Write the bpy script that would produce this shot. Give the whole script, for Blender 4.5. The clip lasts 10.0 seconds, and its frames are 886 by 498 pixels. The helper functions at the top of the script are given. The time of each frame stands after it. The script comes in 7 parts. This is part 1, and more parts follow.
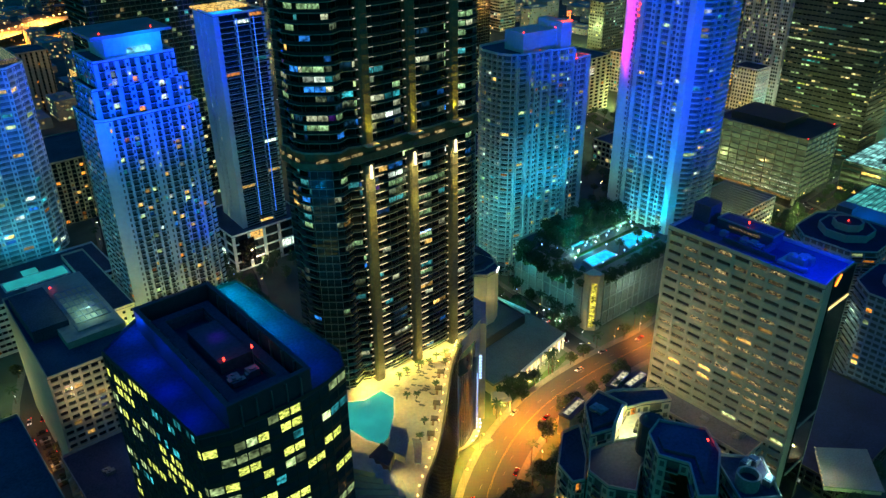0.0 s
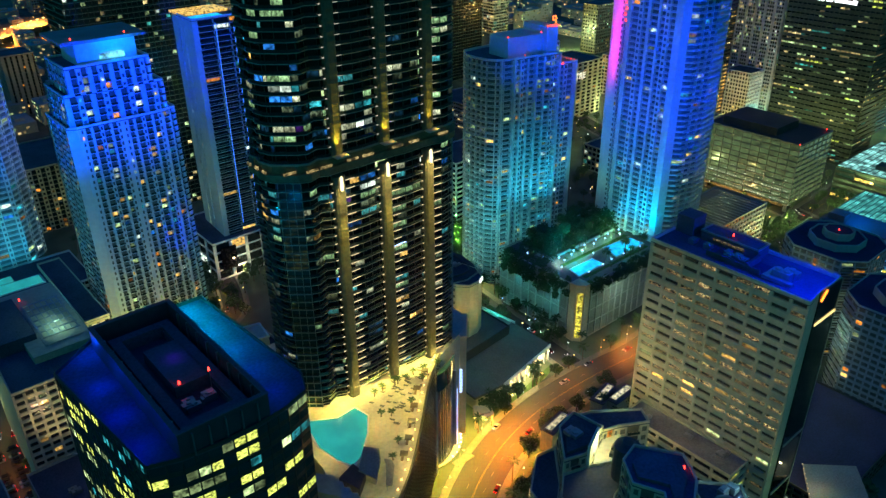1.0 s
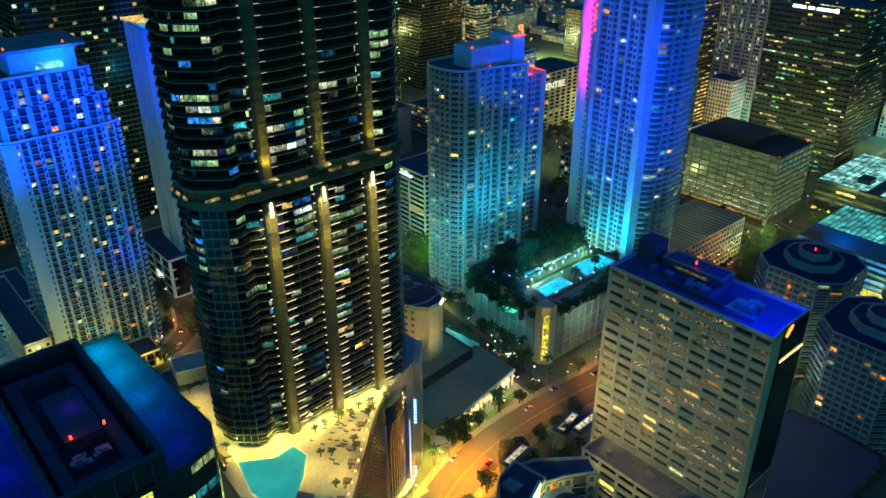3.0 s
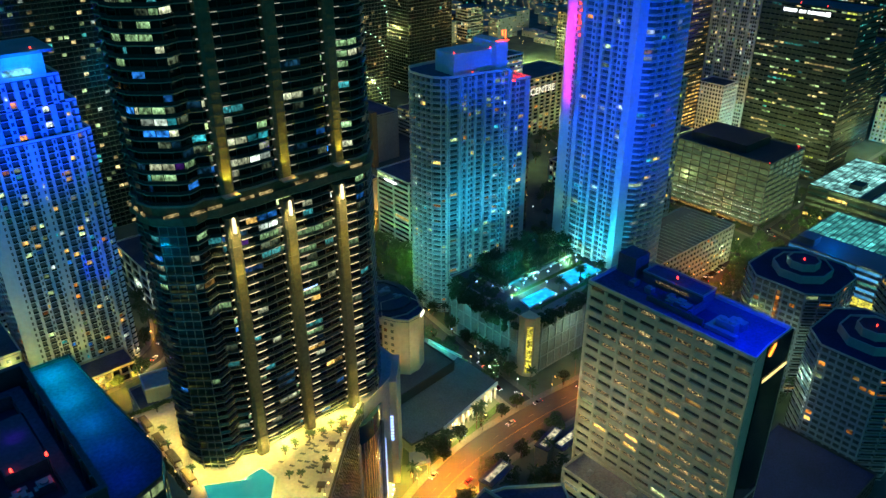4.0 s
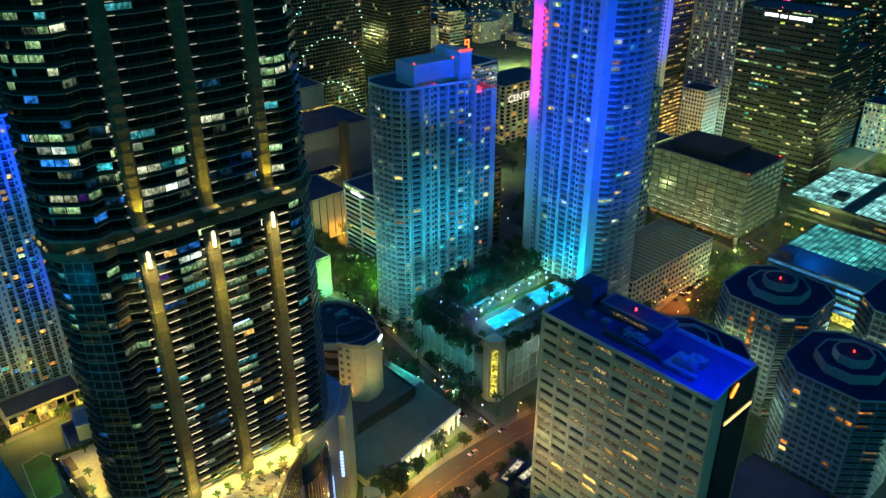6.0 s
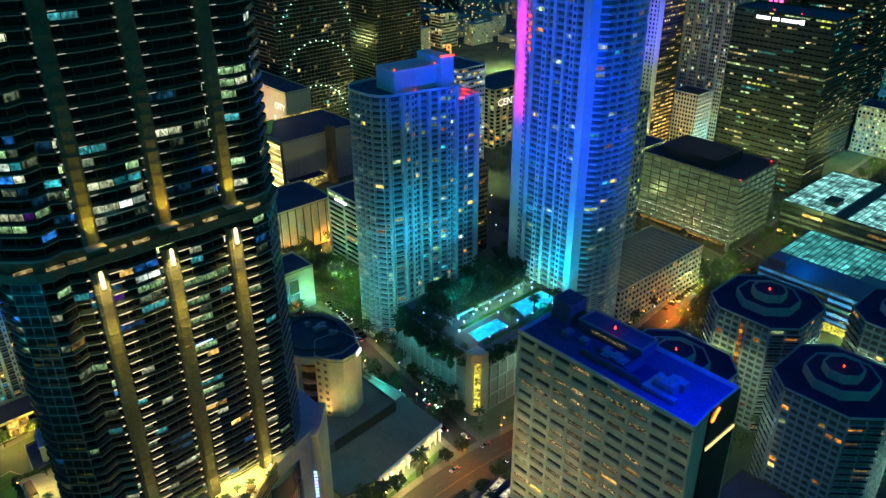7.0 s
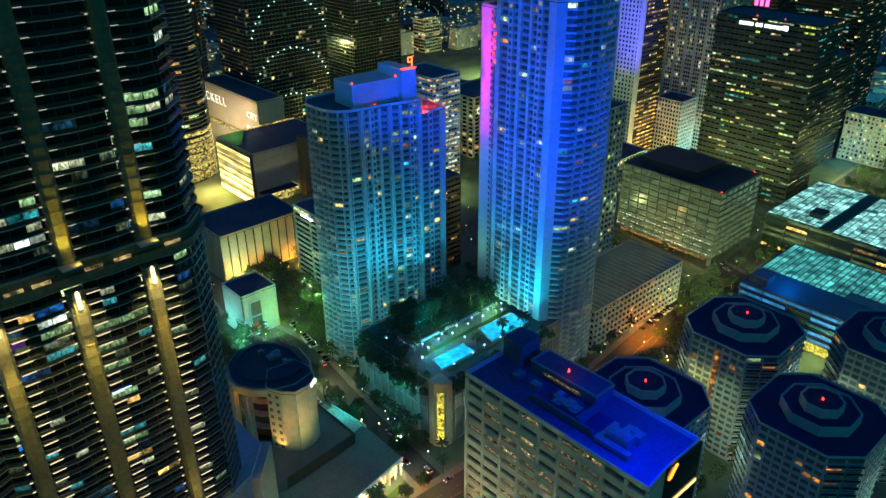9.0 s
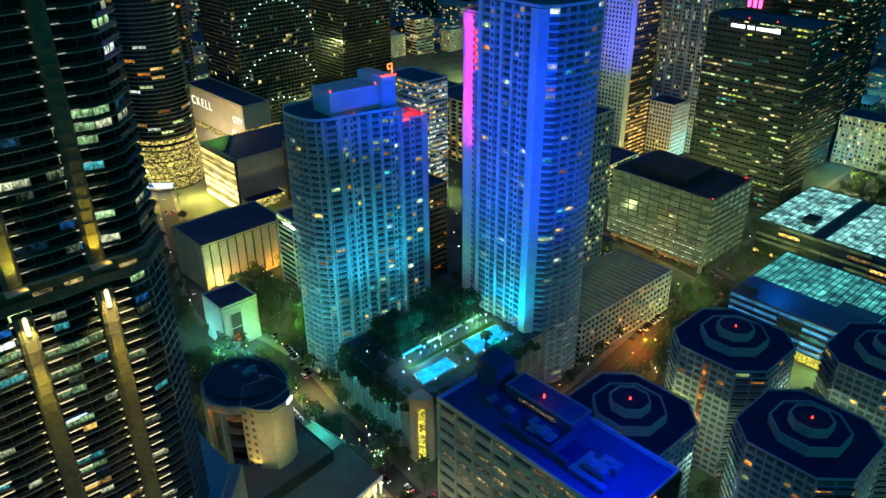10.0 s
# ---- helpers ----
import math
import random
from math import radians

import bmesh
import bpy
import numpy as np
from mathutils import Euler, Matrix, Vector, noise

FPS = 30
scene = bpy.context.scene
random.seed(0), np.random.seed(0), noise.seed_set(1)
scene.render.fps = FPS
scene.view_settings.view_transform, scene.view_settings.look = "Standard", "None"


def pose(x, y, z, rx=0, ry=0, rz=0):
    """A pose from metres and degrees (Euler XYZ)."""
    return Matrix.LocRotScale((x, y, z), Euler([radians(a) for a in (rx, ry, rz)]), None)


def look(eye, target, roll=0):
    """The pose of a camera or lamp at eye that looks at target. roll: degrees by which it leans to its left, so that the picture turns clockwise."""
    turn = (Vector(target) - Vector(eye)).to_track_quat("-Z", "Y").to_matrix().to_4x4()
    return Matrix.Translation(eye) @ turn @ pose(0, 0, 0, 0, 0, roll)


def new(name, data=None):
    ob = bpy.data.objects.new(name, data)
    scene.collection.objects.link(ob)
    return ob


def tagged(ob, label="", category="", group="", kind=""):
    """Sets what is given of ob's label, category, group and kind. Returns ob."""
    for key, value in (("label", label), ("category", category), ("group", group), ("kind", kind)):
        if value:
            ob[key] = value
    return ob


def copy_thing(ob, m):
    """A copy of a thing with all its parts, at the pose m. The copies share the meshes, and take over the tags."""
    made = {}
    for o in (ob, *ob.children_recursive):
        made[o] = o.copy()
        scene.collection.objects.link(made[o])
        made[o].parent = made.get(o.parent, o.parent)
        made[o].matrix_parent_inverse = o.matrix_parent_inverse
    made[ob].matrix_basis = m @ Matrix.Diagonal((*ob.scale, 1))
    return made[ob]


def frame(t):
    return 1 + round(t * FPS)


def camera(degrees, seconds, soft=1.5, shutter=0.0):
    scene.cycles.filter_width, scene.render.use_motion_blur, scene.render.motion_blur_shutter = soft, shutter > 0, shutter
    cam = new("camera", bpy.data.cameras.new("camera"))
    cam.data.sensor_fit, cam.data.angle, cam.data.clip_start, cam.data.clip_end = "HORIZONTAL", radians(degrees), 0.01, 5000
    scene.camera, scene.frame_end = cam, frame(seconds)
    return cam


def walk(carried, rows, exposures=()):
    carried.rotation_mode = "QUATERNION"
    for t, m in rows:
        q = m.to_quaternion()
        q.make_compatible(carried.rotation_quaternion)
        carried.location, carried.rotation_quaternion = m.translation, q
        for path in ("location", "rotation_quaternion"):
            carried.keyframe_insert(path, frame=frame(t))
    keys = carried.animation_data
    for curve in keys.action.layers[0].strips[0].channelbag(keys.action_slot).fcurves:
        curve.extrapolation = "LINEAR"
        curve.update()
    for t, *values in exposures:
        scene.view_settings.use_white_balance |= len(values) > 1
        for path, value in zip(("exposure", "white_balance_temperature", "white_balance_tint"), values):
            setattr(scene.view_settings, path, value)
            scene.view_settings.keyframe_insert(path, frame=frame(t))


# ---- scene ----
cam = camera(60.0, 10.0, soft=1.4)
METRES, EYE, TILT, LEAN, TURN = 125.0, 234.0, 0.0, 0.0, -40.5
ROWS = [
    (0.0, 0.0, 0.0, 0.0, -0.24, -27.79, 0.46),
    (0.5, 0.0316, 0.036, -0.0006, -0.29, -27.76, 0.44),
    (1.0, 0.0659, 0.0739, -0.0006, -0.33, -27.72, 0.41),
    (1.5, 0.0985, 0.11, -0.0013, -0.4, -27.7, 0.36),
    (2.0, 0.1329, 0.1492, -0.0026, -0.49, -27.66, 0.24),
    (2.5, 0.1662, 0.1883, -0.0029, -0.6, -27.63, 0.15),
    (4.0, 0.2622, 0.301, -0.0031, -0.93, -27.49, 0.11),
    (4.5, 0.2965, 0.3386, -0.0032, -1.04, -27.47, 0.14),
    (5.0, 0.3305, 0.3768, -0.0025, -1.16, -27.46, 0.16),
    (5.5, 0.3618, 0.4142, -0.0035, -1.29, -27.44, 0.17),
    (7.0, 0.4566, 0.5298, -0.0037, -1.58, -27.38, 0.23),
    (7.5, 0.4885, 0.5681, -0.003, -1.67, -27.38, 0.29),
    (8.0, 0.5186, 0.6061, -0.0022, -1.76, -27.38, 0.32),
    (8.5, 0.5511, 0.6458, -0.0012, -1.86, -27.36, 0.34),
    (9.0, 0.5837, 0.6848, 0.0006, -1.96, -27.34, 0.38),
    (9.5, 0.6131, 0.7234, 0.0034, -2.06, -27.36, 0.41),
    (10.0, 0.6451, 0.7634, 0.0061, -2.15, -27.38, 0.46),
]
walk(cam, [(t, pose(0, 0, EYE, TILT, LEAN, TURN) @ pose(METRES * x, METRES * y, METRES * z, 90 + pitch, roll, yaw)) for t, x, y, z, yaw, pitch, roll in ROWS])


# ---- sky, exposure ----
world = bpy.data.worlds.new("night_sky")
scene.world = world
world.use_nodes = True
wn, wl = world.node_tree.nodes, world.node_tree.links
sky_way, sky_parts, sky_ramp = wn.new("ShaderNodeTexCoord"), wn.new("ShaderNodeSeparateXYZ"), wn.new("ShaderNodeValToRGB")
wl.new(sky_way.outputs["Generated"], sky_parts.inputs[0])
wl.new(sky_parts.outputs["Z"], sky_ramp.inputs["Fac"])
wl.new(sky_ramp.outputs["Color"], wn["Background"].inputs["Color"])
sky_ramp.color_ramp.elements[0].position, sky_ramp.color_ramp.elements[0].color = 0.0, (0.028, 0.40, 0.32, 1)
sky_ramp.color_ramp.elements[1].position, sky_ramp.color_ramp.elements[1].color = 0.75, (0.0, 0.04, 0.34, 1)
sky_ramp.color_ramp.elements.new(0.32).color = (0.012, 0.25, 0.22, 1)
wn["Background"].inputs["Strength"].default_value = 0.52
scene.view_settings.exposure = 0.42


# a bare light; any fixture is modelled apart
def lamp(kind, x, y, z, power, colour, target=None, cone=60, blend=0.6, radius=0.3):
    data = bpy.data.lights.new(kind.lower() + "_light", kind)
    data.energy, data.color = power, colour
    data.shadow_soft_size = radius
    ob = new("lamp_" + kind.lower(), data)
    if kind == "SPOT":
        data.spot_size, data.spot_blend = radians(cone), blend
        ob.matrix_world = look((x, y, z), target)
    else:
        ob.location = (x, y, z)
    tagged(ob, kind="structure")
    return ob


AMBER, ORANGE, WARM = (1.0, 0.62, 0.16), (1.0, 0.31, 0.03), (1.0, 0.78, 0.38)
BLUE, CYAN, TEAL, MAGENTA, GREEN = (0.0, 0.008, 1.0), (0.0, 0.50, 1.0), (0.08, 0.75, 0.80), (1.0, 0.01, 0.45), (0.25, 1.0, 0.25)
PALE = (0.55, 1.0, 0.75)

# street lamps along the avenue and the side streets
OLIVE = (0.80, 1.0, 0.34)
for sx, sy, power, colour in (
        (176, 186.2, 26000, (1.0, 0.66, 0.04)), (161, 178, 22000, (1.0, 0.66, 0.04)), (189, 192.5, 12000, (1.0, 0.66, 0.05)), (206, 186, 10000, (1.0, 0.34, 0.02)), (130, 137, 8000, (1.0, 0.55, 0.04)), (182, 180, 5000, AMBER), (140, 149, 8000, AMBER), (166, 160, 6000, (1.0, 0.36, 0.03)), (202, 179.5, 24000, (1.0, 0.26, 0.01)), (190, 169, 16000, (1.0, 0.28, 0.01)), (213, 179.5, 12000, (1.0, 0.26, 0.01)), (303, 186, 12000, (1.0, 0.24, 0.01)), (226, 190, 6000, ORANGE), (206, 178, 6000, ORANGE),
        (258, 190, 5000, ORANGE), (300, 184, 9000, ORANGE), (330, 186, 5000, ORANGE), (372, 192, 2000, ORANGE),
        (420, 192, 9000, (1.0, 0.24, 0.01)), (432, 203, 9000, (1.0, 0.24, 0.01)), (456, 202, 2500, ORANGE), (278, 282, 12000, AMBER), (112, 336, 6000, AMBER), (145, 348, 8000, AMBER),
        (160, 372, 12000, ORANGE), (26, 330, 8000, ORANGE), (30, 300, 7000, ORANGE), (350, 545, 60000, AMBER), (425, 640, 80000, AMBER), (500, 560, 50000, AMBER),
        (300, 1240, 900000, ORANGE), (360, 1290, 900000, ORANGE), (240, 1180, 700000, ORANGE), (560, 820, 250000, AMBER)):
    lamp("SPOT", sx, sy, 30.0 if sy > 1100 else 9.5, power * (2.4 if 190 < sx < 560 and sy < 260 else 1.0), colour, (sx, sy + 0.01, 0), 150, 0.5)
# added fills without fixtures, for streets, roofs, gardens and walls
for sx, sy, sz, power, colour in (
        (270, 222, 9.5, 5000, PALE), (268, 250, 9.5, 4000, PALE), (284, 340, 9.5, 4000, GREEN), (314, 338, 14, 17000, (0.3, 1.0, 0.12)), (304, 326, 12, 12000, (0.3, 1.0, 0.10)),
        (312, 404, 7, 5000, ORANGE), (345, 404, 7, 5000, AMBER), (340, 348, 9.5, 3000, PALE), (186, 392, 9.5, 7000, WARM), (500, 212, 9.5, 12000, OLIVE), (540, 196, 9.5, 6000, OLIVE),
        (512, 250, 9.5, 8000, AMBER), (430, 226, 36, 1500, OLIVE), (460, 206, 9.5, 5000, OLIVE), (590, 300, 9.5, 30000, OLIVE), (690, 330, 9.5, 12000, TEAL), (760, 240, 9.5, 5000, CYAN), (332, 556, 14, 22000, (1.0, 0.80, 0.16)), (322, 585, 14, 18000, (1.0, 0.80, 0.16)), (388, 572, 46, 12000, (1.0, 0.70, 0.5)), (346, 520, 12, 26000, (1.0, 0.74, 0.16)), (600, 360, 9.5, 30000, AMBER), (640, 340, 9.5, 30000, AMBER), (466, 122, 9.5, 16000, OLIVE),
        (336, 112, 44, 13000, PALE), (354, 150, 44, 14000, OLIVE), (258, 312, 12, 6000, OLIVE), (256, 338, 9, 4500, (0.3, 0.95, 0.75)), (288, 392, 12, 9000, PALE), (258, 362, 8, 4500, (0.2, 0.9, 0.8)), (311, 346, 10, 9000, (0.35, 1.0, 0.25)), (256, 292, 14, 6000, OLIVE), (246, 272, 14, 5000, PALE), (236, 290, 16, 6000, OLIVE), (279, 232, 27, 4500, TEAL), (279, 256, 27, 3500, TEAL), (310, 203, 27, 5000, PALE), (392, 104, 44, 8000, PALE), (290, 112, 20, 5000, PALE), (372, 508, 9.5, 60000, OLIVE), (80, 340, 12, 4000, OLIVE), (70, 392, 33, 5000, TEAL), (140, 420, 9.5, 5000, OLIVE),
        (216, 150, 9.5, 3000, OLIVE), (20, 250, 9.5, 12000, OLIVE), (480, 300, 9.5, 25000, OLIVE), (620, 450, 9.5, 40000, OLIVE), (160, 500, 9.5, 8000, OLIVE), (232, 196, 9.5, 3000, OLIVE), (232, 216, 24, 1100, OLIVE),
        (455, 230, 36, 1400, (0.85, 1.0, 0.30)), (405, 226, 36, 1300, (0.85, 1.0, 0.30)), (760, 560, 12, 60000, OLIVE)):
    if sx < 400 and sy < 300 and sz < 50:
        lamp("SPOT", sx, sy, sz, power, colour, (sx, sy + 0.01, 0), 168, 0.15)
    else:
        lamp("POINT", sx, sy, sz, power, colour)

# added spots that brighten the round-roofed hotel
lamp("SPOT", 222, 212, 14, 30000, (1.0, 0.78, 0.26), (235, 242, 34), 44, 1.0)
lamp("SPOT", 222, 240, 15.5, 6000, (1.0, 0.70, 0.20), (230, 248, 27), 70, 1.0)
# added fills that light the ground between the farther blocks
for sx, sy, sz, power, colour in (
        (600, 262, 20, 26000, OLIVE), (490, 262, 16, 10000, AMBER), (480, 196, 14, 4000, OLIVE), (560, 190, 14, 5000, OLIVE), (600, 215, 14, 5000, PALE), (730, 216, 20, 40000, OLIVE), (700, 315, 20, 24000, WARM), (480, 420, 16, 30000, OLIVE), (540, 360, 16, 30000, AMBER), (600, 520, 18, 60000, AMBER), (520, 560, 18, 50000, OLIVE), (700, 480, 20, 90000, OLIVE), (820, 420, 20, 90000, AMBER),
        (900, 300, 40, 90000, TEAL), (760, 640, 24, 160000, OLIVE), (620, 780, 24, 160000, AMBER), (440, 820, 24, 140000, OLIVE), (960, 520, 24, 160000, PALE), (300, 760, 24, 120000, AMBER)):
    lamp("POINT", sx, sy, sz, power, colour)
# added lights over the pool terrace, and floodlights of the main tower's stripes
for sx, sy, power in ((126, 193.2, 5500), (143, 193.2, 7000), (161, 192.6, 7000), (172, 189.5, 5000), (150, 178, 3600), (137, 166, 3400),
                      (126, 153.6, 3000), (106, 174, 2600), (106, 146, 2400), (128, 176, 3200), (112.2, 216, 2200), (113.5, 230, 1800), (112.5, 199, 4200)):
    lamp("SPOT", sx, sy, 60.0, power * (1.15 if sy > 189 else 0.55), (1.0, 0.80, 0.15), (sx, sy + 0.01, 50), 166, 0.25)
for sx in (134.2, 152.5, 171.0):
    lamp("SPOT", sx, 191.4, 56.4, 3000, (1.0, 0.66, 0.16), (sx, 193.4, 64), 70)
    lamp("SPOT", sx, 191.6, 56.4, 38000, (1.0, 0.68, 0.12), (sx, 193.4, 80), 15)
    lamp("SPOT", sx, 189.4, 142.6, 26000, (1.0, 0.72, 0.24), (sx, 193.2, 132), 60)
    lamp("SPOT", sx, 188.6, 142.6, 140000, (1.0, 0.70, 0.11), (sx, 193.1, 114), 18)
    lamp("SPOT", sx, 191.2, 150.2, 13000, (1.0, 0.70, 0.05), (sx, 193.3, 160), 50)
    lamp("SPOT", sx, 190.6, 150.2, 15000, (1.0, 0.72, 0.08), (sx, 193.2, 172), 16)
    lamp("POINT", sx + 1.6, 191.4, 149.9, 60, (1.0, 0.74, 0.12))

# added fills without fixtures: slab facade, office roof, hotel, street corner
lamp("SPOT", 178, 178, 57, 130000, (1.0, 0.76, 0.34), (230, 112, 46), 74, 1.0)
for sx, sy, power, colour in ((46.5, 148, 700, BLUE), (47, 162, 800, BLUE), (47.5, 176, 1000, (0.0, 0.03, 1.0)), (50, 192, 1100, (0.0, 0.05, 1.0)),
                              (80, 146, 500, BLUE), (80.5, 157, 700, (0.0, 0.08, 1.0)), (80.5, 169, 1500, (0.0, 0.30, 1.0)), (80, 182, 2600, (0.0, 0.50, 0.95)), (80, 194, 3400, (0.0, 0.60, 0.90))):
    lamp("POINT", sx, sy, 117.4, power, colour)
lamp("POINT", 65, 170, 119.6, 120, (0.10, 0.0, 1.0))
lamp("SPOT", 50, 238, 27, 26000, (1.0, 0.80, 0.36), (52, 272, 48), 50, 0.8)
lamp("POINT", 62, 308, 72, 1000, (0.4, 1.0, 0.6))
lamp("SPOT", 204, 192, 20, 70000, (1.0, 0.86, 0.46), (230, 128, 84), 52, 1.0)
lamp("POINT", 92, 340, 20, 6000, OLIVE)
lamp("POINT", 130, 334, 7, 5000, (1.0, 0.62, 0.06))
lamp("POINT", 20, 350, 20, 8000, OLIVE)
# added blue washes on the towers, bodiless, by neighbouring roofs and at their feet
lamp("SPOT", 250, 137, 118, 1000000, (0.0, 0.025, 1.0), (360, 230, 140), 62, 1.0)
lamp("SPOT", 300, 216, 34.5, 110000, (0.0, 0.16, 1.0), (358, 226, 110), 60, 1.0)
lamp("SPOT", 343, 224, 34.5, 100000, CYAN, (357, 226, 62), 84, 1.0)
lamp("SPOT", 343, 244, 34.5, 80000, CYAN, (357, 246, 60), 84, 1.0)
lamp("SPOT", 351, 218.5, 33.8, 20000, CYAN, (357, 219.5, 60), 50, 1.0)
# added area light in mid-air before the wall, for the magenta strip
wash = bpy.data.lights.new("magenta_wall_washer", "AREA")
wash.shape, wash.size, wash.size_y, wash.spread = "RECTANGLE", 0.6, 62.0, radians(34)
wash.energy, wash.color = 2600, MAGENTA
washer = new("lamp_area", wash)
washer.matrix_world = look((345.5, 263.0, 146.0), (358.3, 259.4, 146.0))
tagged(washer, kind="structure")
lamp("SPOT", 300, 215, 34.5, 200000, (0.0, 0.45, 0.95), (314, 281, 56), 66, 1.0)
lamp("SPOT", 251, 263, 36, 60000, TEAL, (294, 288, 44), 90, 1.0)
lamp("SPOT", 250, 138, 118, 620000, (0.0, 0.05, 1.0), (318, 284, 144), 24, 1.0)
lamp("SPOT", 82, 202, 121.5, 3000000, (0.0, 0.025, 1.0), (124, 360, 150), 42, 1.0)
lamp("SPOT", 78, 202, 121.5, 300000, (0.0, 0.22, 0.8), (124, 360, 90), 52, 1.0)
lamp("SPOT", 118, 330, 40, 90000, BLUE, (198, 405, 110), 50, 1.0)
lamp("SPOT", 82, 203, 121.5, 700000, BLUE, (204, 404, 128), 26, 1.0)
lamp("SPOT", 128, 352, 153.5, 7000, CYAN, (128, 361, 157), 120, 1.0)
lamp("SPOT", 66, 404, 30.5, 45000, (0.02, 0.55, 1.0), (76, 440, 60), 90, 1.0)
lamp("SPOT", 566, 288, 53, 1300000, (0.08, 0.06, 1.0), (638, 388, 120), 40, 1.0)
lamp("SPOT", 82, 203, 121.5, 1500000, (0.0, 0.10, 1.0), (80, 440, 118), 24, 1.0)
lamp("SPOT", 240, 86, 128, 42000, BLUE, (240, 100, 107), 150, 0.8)
lamp("POINT", 234, 88, 113, 2600, BLUE)


# ---- materials ----
def material(name, colour, rough=0.6, metal=0.0, grain=0.6, stain=0.05, amount=0.25, bump=0.15, each=0.0):
    m = bpy.data.materials.new(name)
    m.use_nodes = True
    nt = m.node_tree
    n, l = nt.nodes, nt.links
    b = n["Principled BSDF"]
    b.inputs["Roughness"].default_value, b.inputs["Metallic"].default_value = rough, metal
    geo = n.new("ShaderNodeNewGeometry")
    fine, wide = n.new("ShaderNodeTexNoise"), n.new("ShaderNodeTexNoise")
    fine.inputs["Scale"].default_value, wide.inputs["Scale"].default_value = grain, stain
    fine.inputs["Detail"].default_value = wide.inputs["Detail"].default_value = 5
    l.new(geo.outputs["Position"], fine.inputs["Vector"])
    l.new(geo.outputs["Position"], wide.inputs["Vector"])
    mix = n.new("ShaderNodeMath")
    mix.operation = "ADD"
    l.new(fine.outputs["Fac"], mix.inputs[0])
    l.new(wide.outputs["Fac"], mix.inputs[1])
    last = mix.outputs[0]
    if each:
        info = n.new("ShaderNodeObjectInfo")
        more = n.new("ShaderNodeMath")
        more.operation, more.inputs[1].default_value = "MULTIPLY_ADD", each
        l.new(info.outputs["Random"], more.inputs[0])
        l.new(last, more.inputs[2])
        last = more.outputs[0]
    ramp = n.new("ShaderNodeMapRange")
    ramp.inputs["From Min"].default_value, ramp.inputs["From Max"].default_value = 0.6, 1.4 + each
    ramp.inputs["To Min"].default_value, ramp.inputs["To Max"].default_value = 1 - amount, 1 + amount
    l.new(last, ramp.inputs["Value"])
    tint = n.new("ShaderNodeVectorMath")
    tint.operation = "SCALE"
    tint.inputs[0].default_value = colour
    l.new(ramp.outputs["Result"], tint.inputs["Scale"])
    l.new(tint.outputs["Vector"], b.inputs["Base Color"])
    if bump:
        bp = n.new("ShaderNodeBump")
        bp.inputs["Strength"].default_value, bp.inputs["Distance"].default_value = bump, 0.2
        l.new(fine.outputs["Fac"], bp.inputs["Height"])
        l.new(bp.outputs["Normal"], b.inputs["Normal"])
    return m


